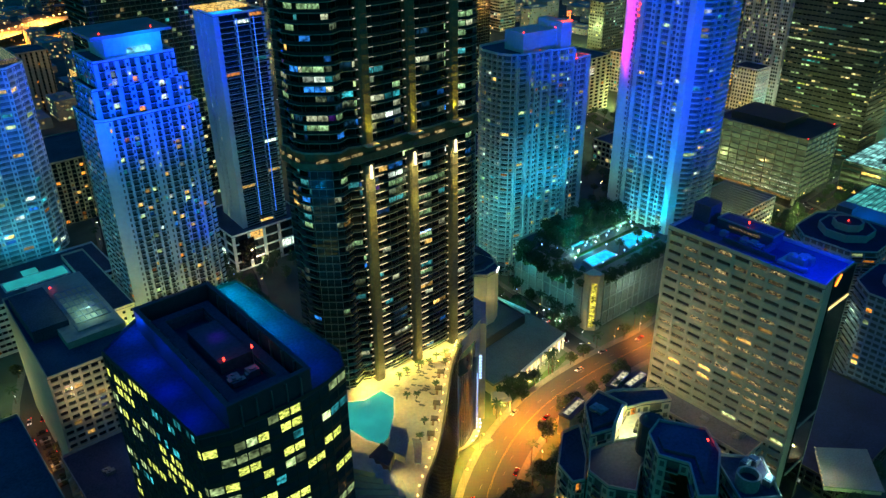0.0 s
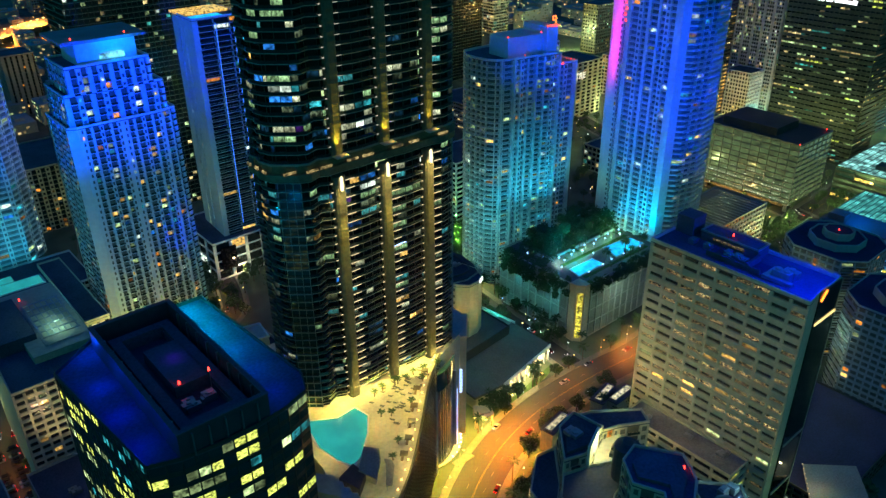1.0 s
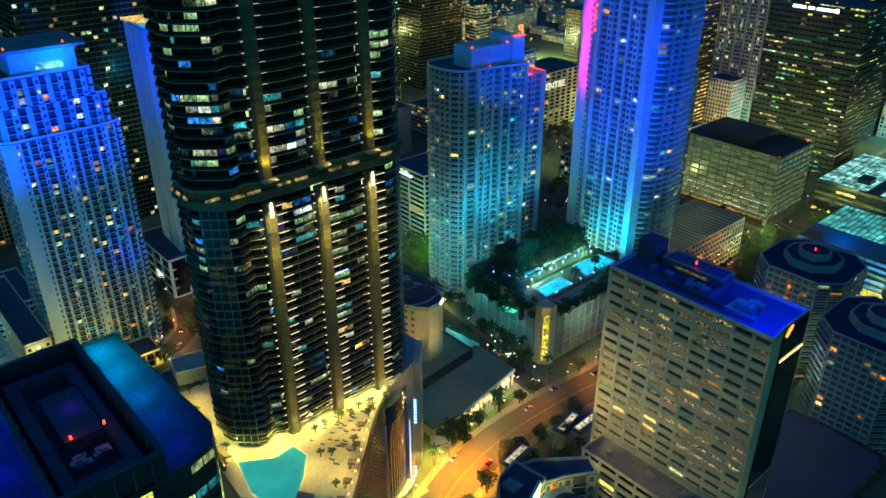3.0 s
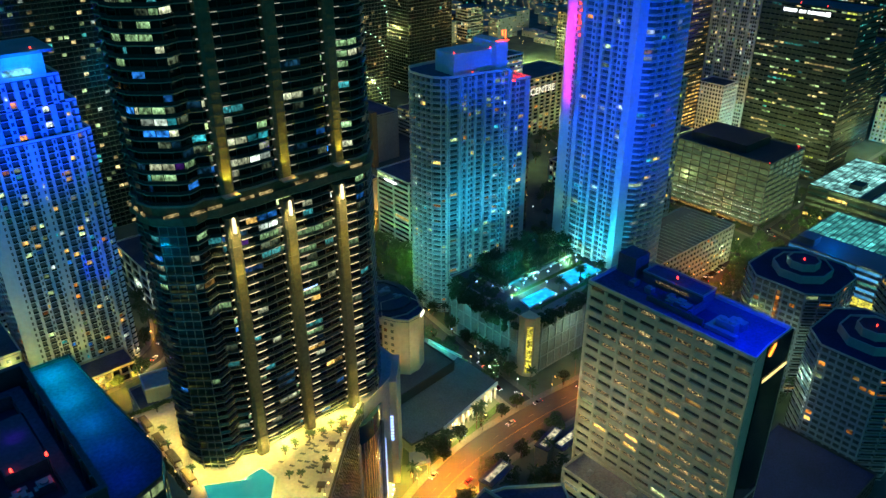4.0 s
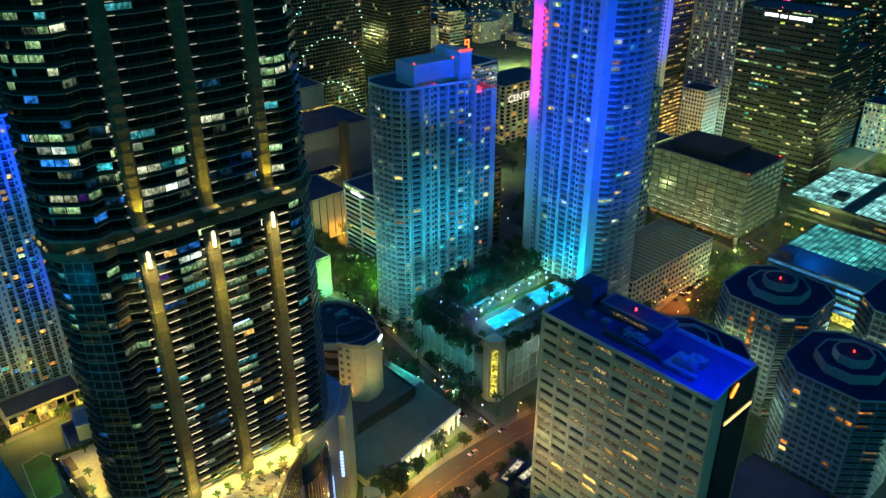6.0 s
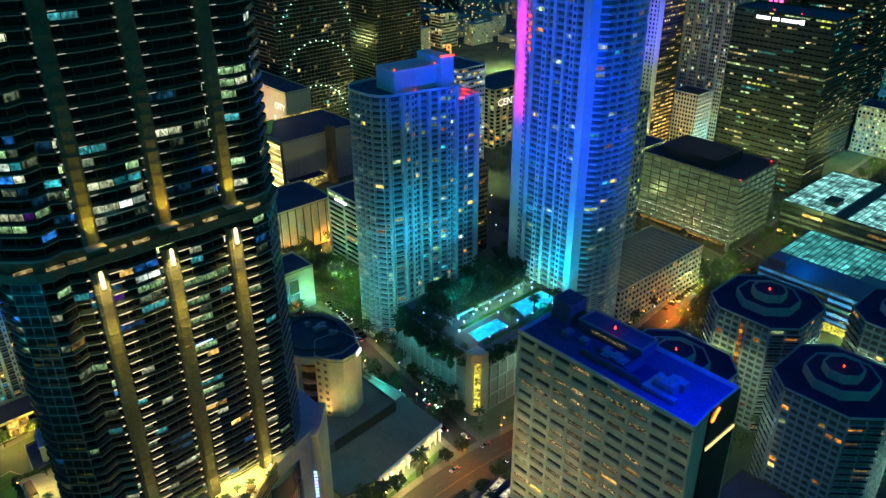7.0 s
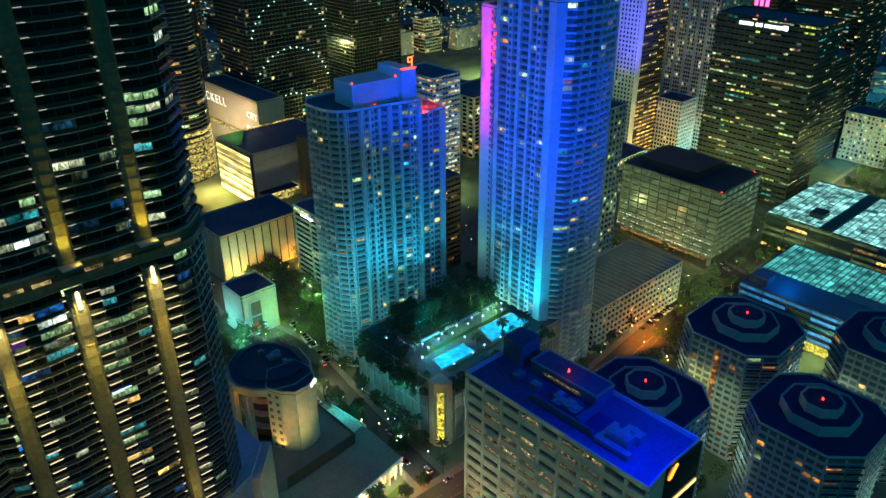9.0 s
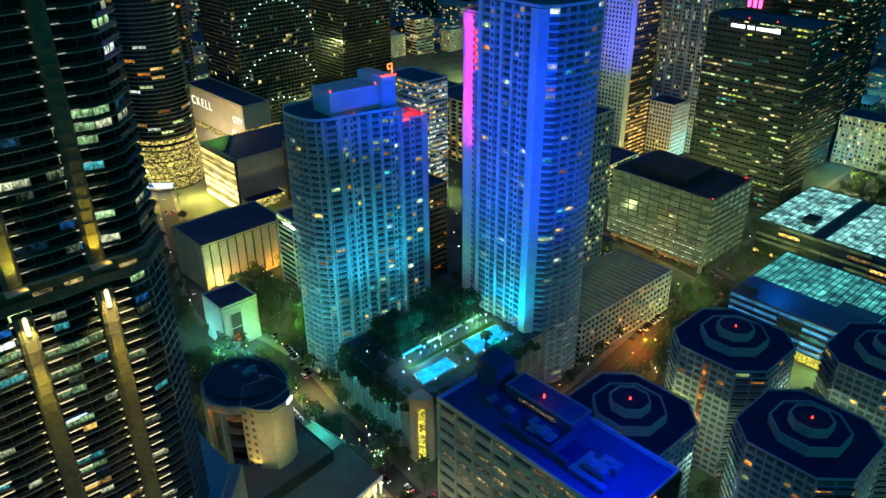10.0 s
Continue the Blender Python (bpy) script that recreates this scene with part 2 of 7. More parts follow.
def glowing(name, colour, power, vary=0.9, scale=0.7, solid=False, low=0.08, dark=(0.02, 0.03, 0.035), span=(0.36, 0.66), squash=(1, 1, 1), storey=None):
    """A lit window or lamp: emission, with noise painted in for uneven room light."""
    m = bpy.data.materials.new(name)
    m.use_nodes = True
    nt = m.node_tree
    n, l = nt.nodes, nt.links
    b = n["Principled BSDF"]
    b.inputs["Base Color"].default_value = (*dark, 1)
    b.inputs["Roughness"].default_value = 0.15
    b.inputs["Emission Color"].default_value = (*colour, 1)
    if solid:
        b.inputs["Emission Strength"].default_value = power
        return m
    geo, info = n.new("ShaderNodeNewGeometry"), n.new("ShaderNodeObjectInfo")
    noise_node = n.new("ShaderNodeTexNoise")
    noise_node.inputs["Scale"].default_value, noise_node.inputs["Detail"].default_value = scale, 4
    stretch = n.new("ShaderNodeVectorMath")
    stretch.operation, stretch.inputs[1].default_value = "MULTIPLY", squash
    l.new(geo.outputs["Position"], stretch.inputs[0])
    l.new(stretch.outputs["Vector"], noise_node.inputs["Vector"])
    ramp = n.new("ShaderNodeMapRange")
    ramp.inputs["From Min"].default_value, ramp.inputs["From Max"].default_value = span
    ramp.inputs["To Min"].default_value, ramp.inputs["To Max"].default_value = low, 1.0
    l.new(noise_node.outputs["Fac"], ramp.inputs["Value"])
    add = n.new("ShaderNodeMath")
    add.operation = "ADD"
    l.new(geo.outputs["Random Per Island"], add.inputs[0])
    l.new(info.outputs["Random"], add.inputs[1])
    frac = n.new("ShaderNodeMath")
    frac.operation = "FRACT"
    l.new(add.outputs[0], frac.inputs[0])
    sq = n.new("ShaderNodeMapRange")
    sq.inputs["To Min"].default_value, sq.inputs["To Max"].default_value = power * (1 - vary), power
    curve_node = n.new("ShaderNodeMath")
    curve_node.operation, curve_node.inputs[1].default_value = "POWER", 1.8
    l.new(frac.outputs[0], curve_node.inputs[0])
    l.new(curve_node.outputs[0], sq.inputs["Value"])
    mul = n.new("ShaderNodeMath")
    mul.operation = "MULTIPLY"
    l.new(sq.outputs["Result"], mul.inputs[0])
    l.new(ramp.outputs["Result"], mul.inputs[1])
    last = mul.outputs[0]
    if storey:
        # ceiling light painted into the emission: each storey is brighter towards its ceiling
        parts, rise, wrap, fade, both = n.new("ShaderNodeSeparateXYZ"), n.new("ShaderNodeMath"), n.new("ShaderNodeMath"), n.new("ShaderNodeMapRange"), n.new("ShaderNodeMath")
        l.new(geo.outputs["Position"], parts.inputs[0])
        rise.operation, rise.inputs[1].default_value, rise.inputs[2].default_value = "MULTIPLY_ADD", 1 / storey[1], -storey[0] / storey[1]
        l.new(parts.outputs["Z"], rise.inputs[0])
        wrap.operation = "FRACT"
        l.new(rise.outputs[0], wrap.inputs[0])
        fade.inputs["From Min"].default_value, fade.inputs["From Max"].default_value = 0.15, 0.75
        fade.inputs["To Min"].default_value, fade.inputs["To Max"].default_value = 0.35, 1.25
        l.new(wrap.outputs[0], fade.inputs["Value"])
        both.operation = "MULTIPLY"
        l.new(last, both.inputs[0])
        l.new(fade.outputs["Result"], both.inputs[1])
        last = both.outputs[0]
    l.new(last, b.inputs["Emission Strength"])
    return m


WHITE = material("white_stucco", (0.62, 0.63, 0.60), 0.75, amount=0.16)
GREY = material("grey_concrete", (0.36, 0.36, 0.33), 0.8)
BEIGE = material("beige_stucco", (0.52, 0.45, 0.33), 0.8, amount=0.2)
PIERSTONE = material("bronze_pier_stone", (0.105, 0.105, 0.06), 0.6, grain=0.9, stain=0.12, amount=0.5)
DARKWALL = material("dark_bronze_panels", (0.05, 0.048, 0.042), 0.5)
SLAB = material("pale_slab_edge", (0.25, 0.26, 0.21), 0.7, each=0.4, amount=0.35)
GLASS = material("dark_window_glass", (0.012, 0.018, 0.02), 0.12, bump=0.02, grain=0.3, amount=0.5)
TEALGLASS = material("teal_curtain_glass", (0.02, 0.06, 0.07), 0.10, bump=0.03, grain=0.25, amount=0.5, each=0.4)
PALERAIL = material("pale_frosted_railing", (0.34, 0.38, 0.40), 0.4, bump=0.0, amount=0.3)
SILVERGLASS = material("silver_mirror_glass", (0.36, 0.40, 0.42), 0.20, 0.85, bump=0.05, grain=0.4, amount=0.3)
MIRRORGLASS = material("bronze_mirror_glass", (0.30, 0.29, 0.25), 0.09, 0.85, bump=0.06, grain=0.5, amount=0.4)
WINGLASS = material("grey_reflective_glass", (0.15, 0.145, 0.12), 0.22, bump=0.03, grain=0.4, amount=0.5)
CONDOGLASS = material("pale_tinted_glass", (0.17, 0.19, 0.20), 0.25, bump=0.02, amount=0.6, grain=0.4)
RAIL = material("dark_railing_glass", (0.022, 0.038, 0.034), 0.12, bump=0.0, amount=0.4, each=0.5)
BLACKGLASS = material("black_mirror_glass", (0.004, 0.004, 0.006), 0.06, bump=0.02, grain=0.2)
ROOF = material("dark_roof_membrane", (0.085, 0.085, 0.12), 0.9, grain=1.2, stain=0.08, amount=0.5, bump=0.3)
BLACKROOF = material("black_roof_felt", (0.02, 0.022, 0.08), 0.9, grain=1.2, stain=0.08, amount=0.5, bump=0.3)
DARKGRAVEL = material("dark_roof_gravel", (0.13, 0.135, 0.13), 0.9, grain=1.5, stain=0.06, amount=0.4, bump=0.3)
PALEROOF = material("pale_roof_gravel", (0.26, 0.26, 0.24), 0.9, grain=1.5, stain=0.06, amount=0.4, bump=0.3)
METAL = material("galvanised_metal", (0.35, 0.36, 0.38), 0.4, 0.8)
OCTWALL = material("pale_grey_render", (0.40, 0.42, 0.40), 0.75, amount=0.2)
SCREEN = material("dark_plant_screen", (0.05, 0.05, 0.068), 0.6, amount=0.3)
BANKWALL = material("olive_tinted_glass", (0.038, 0.045, 0.036), 0.6, amount=0.4)
RIBWALL = material("pale_ribbed_concrete", (0.46, 0.46, 0.40), 0.7, amount=0.2)
MULLION = material("pale_metal_mullion", (0.24, 0.28, 0.26), 0.45, 0.3)
ASPHALT = material("asphalt", (0.05, 0.05, 0.052), 0.85, grain=2.0, stain=0.04, amount=0.4)
PAVING = material("pavement_concrete", (0.17, 0.165, 0.145), 0.85, grain=1.0, stain=0.07, amount=0.35)
DECK = material("pale_terrace_paving", (0.50, 0.46, 0.35), 0.7, grain=0.8, stain=0.12, amount=0.3)
GRASS = material("mown_lawn", (0.05, 0.11, 0.025), 0.95, grain=1.4, stain=0.1, amount=0.5, bump=0.5)
CITY = material("distant_city_ground", (0.08, 0.11, 0.075), 0.9, grain=0.05, stain=0.008, amount=0.7)
LEAF = material("dark_tropical_leaves", (0.045, 0.09, 0.028), 0.6, grain=0.8, stain=0.2, amount=0.5, each=0.5)
BARK = material("grey_palm_bark", (0.17, 0.13, 0.09), 0.9, grain=3.0)
PAINT = material("white_road_paint", (0.22, 0.21, 0.19), 0.7, grain=2.0, amount=0.4)
YELLOWPAINT = material("yellow_road_paint", (0.28, 0.20, 0.05), 0.7, grain=2.0, amount=0.4)
TYRE = material("black_tyre_rubber", (0.02, 0.02, 0.02), 0.8)
DARKCANVAS = material("tan_canvas", (0.16, 0.125, 0.08), 0.9)
LOUNGE = material("grey_sling_fabric", (0.12, 0.115, 0.10), 0.8, grain=3.0)
WOOD = material("weathered_teak", (0.24, 0.16, 0.09), 0.7, grain=2.0)

LIT_WARM = glowing("warm_lit_room", (1.0, 0.60, 0.14), 2.2)
LIT_ORANGE = glowing("orange_lit_room", (1.0, 0.34, 0.04), 1.8)
LIT_PALE = glowing("pale_green_lit_room", (0.72, 1.0, 0.42), 1.7)
LIT_WHITE = glowing("white_lit_room", (0.80, 1.0, 0.82), 2.0)
LIT_TEAL = glowing("teal_lit_room", (0.06, 0.70, 0.80), 1.2)
LIT_BLUE = glowing("blue_lit_room", (0.03, 0.28, 1.0), 1.3)
LIT_LIME = glowing("yellow_green_office_light", (0.80, 0.95, 0.14), 1.7, 0.6)
ROOM_GREEN = glowing("dim_green_room", (0.55, 1.0, 0.45), 1.25, 0.7, 1.5, low=0.14, span=(0.38, 0.70), squash=(1, 1, 0.55), storey=(57.0, 3.05))
ROOM_WHITE = glowing("dim_white_room", (0.90, 1.0, 0.62), 1.5, 0.7, 1.5, low=0.14, span=(0.38, 0.70), squash=(1, 1, 0.55), storey=(57.0, 3.05))
ROOM_TEAL = glowing("dim_teal_room", (0.10, 0.70, 0.75), 0.95, 0.7, 1.5, low=0.14, span=(0.38, 0.70), squash=(1, 1, 0.55), storey=(57.0, 3.05))
ROOM_DIM = glowing("faint_olive_room", (0.62, 0.85, 0.50), 0.42, 0.8, 1.2, low=0.05, span=(0.40, 0.72), squash=(1, 1, 0.55), storey=(57.0, 3.05))
ROOM_NIGHT = glowing("faint_blue_room", (0.05, 0.28, 0.55), 0.40, 0.8, 1.2, low=0.05, span=(0.40, 0.72), squash=(1, 1, 0.55), storey=(57.0, 3.05))
FAR_AMBER = glowing("far_amber_window", (1.0, 0.76, 0.32), 2.0, 0.9, 0.4)
FAR_GREEN = glowing("far_green_window", (0.70, 1.0, 0.45), 1.4, 0.9, 0.4)
FAR_TEAL = glowing("far_teal_window", (0.10, 0.80, 0.70), 1.1, 0.9, 0.4)
LIT_VIOLET = glowing("violet_lit_room", (0.30, 0.05, 0.9), 0.6)
STRIP_WARM = glowing("warm_strip_glow", (1.0, 0.82, 0.48), 0.8, solid=True)
LED_WHITE = glowing("white_strip_lamp", (0.9, 0.97, 1.0), 2.5, solid=True)
LED_RED = glowing("red_beacon", (1.0, 0.03, 0.02), 6.0, solid=True)
LED_BLUE = glowing("blue_led_sign", (0.25, 0.45, 1.0), 3.0, solid=True)
LED_ORANGE = glowing("orange_led_sign", (1.0, 0.22, 0.02), 3.0, solid=True)
LED_YELLOW = glowing("yellow_sign_panel", (1.0, 0.88, 0.10), 1.6, 0.5, 0.9)
LED_PINK = glowing("pink_led_dots", (1.0, 0.08, 0.35), 3.0, solid=True)
SOFFIT = glowing("warm_soffit_light", (1.0, 0.80, 0.36), 2.4, 0.3, 0.5, low=0.5)
LAMP_AMBER = glowing("amber_lamp_head", (1.0, 0.62, 0.18), 5.0, solid=True)
POOL = glowing("lit_turquoise_pool_water", (0.02, 0.36, 0.36), 0.75, 0.0, 0.10, low=0.7, dark=(0.01, 0.12, 0.13))
POOLBLUE = glowing("lit_blue_pool_water", (0.01, 0.42, 0.85), 1.35, 0.0, 0.30, low=0.45, dark=(0.01, 0.12, 0.2))
CONDO_PALETTE = [(LIT_WARM, 5), (LIT_ORANGE, 3), (LIT_PALE, 3), (LIT_WHITE, 3), (LIT_TEAL, 2), (LIT_BLUE, 1)]
BLUE_PALETTE = [(LIT_PALE, 4), (LIT_WHITE, 4), (LIT_WARM, 3), (LIT_ORANGE, 1), (LIT_TEAL, 2)]
OFFICE_PALETTE = [(LIT_LIME, 4), (LIT_PALE, 4), (LIT_WARM, 3), (LIT_WHITE, 2)]
FAR_PALETTE = [(FAR_AMBER, 5), (FAR_GREEN, 4), (FAR_TEAL, 2), (LIT_WHITE, 1)]
WARM_PALETTE = [(LIT_WARM, 5), (LIT_ORANGE, 4), (LIT_PALE, 1)]


# ---- mesh helpers ----
class Acc:
    """Collects boxes, prisms and quads for one mesh."""

    def __init__(self):
        self.v, self.f = [], []

    def box(self, o, u, w, z):
        """A box from corner o along u, w (2D) and up by z."""
        ox, oy, oz = o
        s = len(self.v)
        for h in (0, z):
            self.v += [(ox, oy, oz + h), (ox + u[0], oy + u[1], oz + h), (ox + u[0] + w[0], oy + u[1] + w[1], oz + h), (ox + w[0], oy + w[1], oz + h)]
        self.f += [(s, s + 3, s + 2, s + 1), (s + 4, s + 5, s + 6, s + 7), (s, s + 1, s + 5, s + 4), (s + 1, s + 2, s + 6, s + 5), (s + 2, s + 3, s + 7, s + 6), (s + 3, s, s + 4, s + 7)]
        return self

    def block(self, x0, x1, y0, y1, z0, z1):
        return self.box((x0, y0, z0), (x1 - x0, 0), (0, y1 - y0), z1 - z0)

    def prism(self, poly, z0, z1):
        s, n = len(self.v), len(poly)
        self.v += [(x, y, z0) for x, y in poly] + [(x, y, z1) for x, y in poly]
        self.f += [tuple(s + i for i in reversed(range(n))), tuple(s + n + i for i in range(n))]
        self.f += [(s + i, s + (i + 1) % n, s + n + (i + 1) % n, s + n + i) for i in range(n)]
        return self

    def quad(self, *pts):
        s = len(self.v)
        self.v += list(pts)
        self.f.append(tuple(range(s, s + len(pts))))
        return self

    def tube(self, a, b, r0, r1, sides=7):
        a, b = Vector(a), Vector(b)
        d = (b - a).normalized()
        e = d.orthogonal().normalized()
        g = d.cross(e)
        s = len(self.v)
        for p, r in ((a, r0), (b, r1)):
            for i in range(sides):
                t = 2 * math.pi * i / sides
                self.v.append(tuple(p + r * (math.cos(t) * e + math.sin(t) * g)))
        self.f += [(s + i, s + (i + 1) % sides, s + sides + (i + 1) % sides, s + sides + i) for i in range(sides)]
        self.f += [tuple(s + i for i in reversed(range(sides))), tuple(s + sides + i for i in range(sides))]
        return self


def make_mesh(name, acc, mat):
    me = bpy.data.meshes.new(name)
    me.from_pydata(acc.v, [], acc.f)
    me.materials.append(mat)
    return me


def thing(name, base, label, category, group="", kind=""):
    ob = new(name)
    ob.location = base
    ob.empty_display_size = 1.0
    return tagged(ob, label, category, group, kind)


def part(name, shape, mat, parent, label="", kind="", at=(0, 0, 0)):
    """Links a mesh (world coordinates, moved by at) as one object under parent."""
    me = shape if isinstance(shape, bpy.types.Mesh) else make_mesh(name, shape, mat)
    ob = new(name, me)
    top = parent
    off = Vector((0, 0, 0))
    while top:
        off += top.location
        top = top.parent
    ob.parent = parent
    ob.location = Vector(at) - off if parent.parent is None else Vector(at)
    return tagged(ob, label, kind=kind)


def solo(name, acc, mat, label, category, group="", kind=""):
    """A thing of one mesh."""
    return tagged(new(name, make_mesh(name, acc, mat)), label, category, group, kind)


def inset(poly, d):
    out, n = [], len(poly)
    for i in range(n):
        a, b, c = Vector(poly[i - 1]), Vector(poly[i]), Vector(poly[(i + 1) % n])
        u, w = (b - a).normalized(), (c - b).normalized()
        p, q = Vector((u.y, -u.x)), Vector((w.y, -w.x))
        k = max(0.3, 1 + p.dot(q))
        out.append(tuple(b - d * (p + q) / k))
    return out


def rect(x0, x1, y0, y1):
    return [(x0, y0), (x1, y0), (x1, y1), (x0, y1)]


def arc(cx, cy, r, a0, a1, n):
    return [(cx + r * math.cos(radians(a0 + (a1 - a0) * i / n)), cy + r * math.sin(radians(a0 + (a1 - a0) * i / n))) for i in range(n + 1)]


def pick(rnd, palette):
    return rnd.choices([p[0] for p in palette], [p[1] for p in palette])[0]


def ring_wall(poly, thick, z0, z1):
    """A closed upright wall along a polygon, as one piece."""
    acc, n, inner = Acc(), len(poly), inset(poly, thick)
    acc.v = [(x, y, z) for z in (z0, z1) for ring in (poly, inner) for x, y in ring]
    for i in range(n):
        j = (i + 1) % n
        acc.f += [(i, j, 2 * n + j, 2 * n + i), (n + j, n + i, 3 * n + i, 3 * n + j), (2 * n + i, 2 * n + j, 3 * n + j, 3 * n + i), (j, i, n + i, n + j)]
    return acc


def facade(root, poly, z0, z1, fh, patterns, wall=WHITE, glass=GLASS, lit=0.1, palette=CONDO_PALETTE, depth=0.6, band=0.9, out=0.6,
           singles=40, seed=1, roof=ROOF, parapet=1.1, slab=None, rail=RAIL, pane_label="", core_name="wall", cluster=0):
    """Walls of one building: patterns maps an edge number (or None: all others) to bays (kind, width).
    p pier, w wall with a small window, g glazed bay between floor bands, b balcony."""
    rnd = random.Random(seed)
    slab = slab or wall
    floors = max(1, int((z1 - z0) / fh))
    fh = (z1 - z0) / floors
    core = Acc().prism(inset(poly, depth), z0, z1)
    part(core_name, core, glass if any(k in "gb" for p in patterns.values() if p for k, _ in p) else wall, root)
    piers, rails, panes, blank = Acc(), Acc(), [], Acc()
    ring_band, ring_slab, kinds = [], [], set()
    n = len(poly)
    for i in range(n):
        a, b = Vector(poly[i]), Vector(poly[(i + 1) % n])
        length = (b - a).length
        if length < 0.3:
            continue
        u = (b - a) / length
        nrm = Vector((u.y, -u.x))
        pattern = patterns.get(i, patterns.get(None))
        back = -nrm * depth
        if not pattern:
            ring_band.append(tuple(a - nrm * 0.1))
            ring_band.append(tuple(b - nrm * 0.1))
            ring_slab += ring_band[-2:]
            blank.box((*(a + back), z0), u * length, nrm * depth, z1 - z0)
            continue
        total = sum(w for _, w in pattern)
        reps = max(1, round(length / total))
        k = length / (total * reps)
        s = 0.0
        for kind, w in pattern * reps:
            w *= k
            p = a + u * s
            kinds.add(kind)
            lip = out if kind == "b" else -0.1
            ring_slab += [tuple(p + nrm * lip + u * 0.01), tuple(p + u * (w - 0.01) + nrm * lip)]
            if s == 0.0:
                ring_band.append(tuple(a - nrm * 0.1))
            if kind == "p":
                piers.box((*(p + back), z0), u * w, nrm * depth, z1 - z0)
            elif kind == "w":
                piers.box((*(p + back), z0), u * w, nrm * depth, z1 - z0)
                ww = min(1.5, w * 0.5)
                for f in range(floors):
                    panes.append((p + u * (w - ww) / 2 + nrm * -0.05, z0 + f * fh + 0.9, ww, min(1.6, fh * 0.55), u, nrm, f, 0.5))
            elif kind == "g":
                for f in range(floors):
                    panes.append((p + u * 0.08 + back - nrm * 0.08, z0 + f * fh + band, w - 0.16, fh - band - 0.1, u, nrm, f, 1.0))
            elif kind == "b":
                for f in range(floors):
                    rails.box((*(p + u * 0.05 + nrm * (out - 0.12)), z0 + f * fh + 0.32), u * (w - 0.1), nrm * 0.08, 0.95)
                    panes.append((p + u * 0.3 + back - nrm * 0.08, z0 + f * fh + 0.4, w - 0.6, fh - 0.8, u, nrm, f, 1.0))
            s += w
    if blank.v:
        part("blank_wall", blank, wall, root)
    if piers.v:
        part("pier", piers, wall, root, kind="stuff")
    if rails.v:
        part("balcony_railing", rails, rail, root, kind="stuff")
    for key, ring, name, mat, high in (("g", ring_band, "floor_band", wall, band), ("b", ring_slab, "balcony_slab", slab, 0.32)):
        if key in kinds and singles:
            me = make_mesh(name, Acc().prism(ring, 0, high), mat)
            for f in range(floors):
                part(name, me, mat, root, at=(0, 0, z0 + f * fh))
        elif key in kinds:
            acc = Acc()
            for f in range(floors):
                acc.prism(ring, z0 + f * fh, z0 + f * fh + high)
            part(name, acc, mat, root, kind="stuff")
    joined, shared, left, groups = {}, {}, singles, {}
    for p, z, w, h, u, nrm, f, weight in panes:
        chance = (lit(f / floors, p) if callable(lit) else lit) * weight
        if cluster:
            key = (f, round((p.x * u.x + p.y * u.y) / cluster), round(u.x, 1))
            if key not in groups:
                groups[key] = pick(rnd, palette) if rnd.random() < chance else None
            mat = groups[key] if groups[key] and rnd.random() < 0.85 else glass
        else:
            mat = pick(rnd, palette) if rnd.random() < chance else glass
        if mat is not glass and left > 0:
            left -= 1
            key = (mat.name, round(w, 1), round(h, 1), round(u.x, 2), round(u.y, 2))
            if key not in shared:
                shared[key] = make_mesh("window", Acc().box((0, 0, 0), u * w, nrm * 0.14, h), mat)
            part("window", shared[key], mat, root, at=(p.x, p.y, z))
        else:
            joined.setdefault(mat, Acc()).box((p.x, p.y, z), u * w, nrm * 0.14, h)
    for mat, acc in joined.items():
        part("window_pane", acc, mat, root, pane_label, "stuff")
    top = Acc().prism(poly, z1, z1 + 0.35)
    part("roof", top, roof, root)
    if parapet:
        edge = ring_wall(poly, 0.4, z1 + 0.35, z1 + 0.35 + parapet)
        part("parapet", edge, wall, root)
    return root


def rooftop_units(root, x0, x1, y0, y1, z, count, seed):
    """Air handlers, ducts and vents on a roof."""
    rnd = random.Random(seed)
    for _ in range(count):
        w, d, h = rnd.uniform(1.5, 4), rnd.uniform(1.5, 3), rnd.uniform(1, 2.4)
        x, y = rnd.uniform(x0, x1 - w), rnd.uniform(y0, y1 - d)
        acc = Acc().block(x, x + w, y, y + d, z + 0.2, z + h).block(x + 0.2, x + w - 0.2, y + 0.2, y + d - 0.2, z, z + 0.2)
        acc.tube((x + w / 2, y + d / 2, z + h), (x + w / 2, y + d / 2, z + h + 0.35), min(w, d) * 0.36, min(w, d) * 0.36, 10)
        part("air_handler", acc, METAL, root)


def beacon(root, x, y, z):
    part("beacon", Acc().tube((x, y, z), (x, y, z + 0.9), 0.32, 0.22, 8), LED_RED, root, "red aircraft warning light")


P_GRID = [("p", 0.9), ("g", 3.2)]
P_BAND = [("p", 0.25), ("g", 2.6)]
P_CONDO = [("w", 2.6), ("b", 5.0), ("w", 2.6), ("g", 3.0)]


# ---- ground, road, pavements ----
def strip(line, half, z):
    """A flat ribbon along a line of points."""
    acc, pts = Acc(), [Vector(p) for p in line]
    left, right = [], []
    for i, p in enumerate(pts):
        d = (pts[min(i + 1, len(pts) - 1)] - pts[max(i - 1, 0)]).normalized()
        nrm = Vector((-d.y, d.x))
        left.append(p + nrm * half)
        right.append(p - nrm * half)
    for i in range(len(pts) - 1):
        acc.quad((*right[i], z), (*right[i + 1], z), (*left[i + 1], z), (*left[i], z))
    return acc


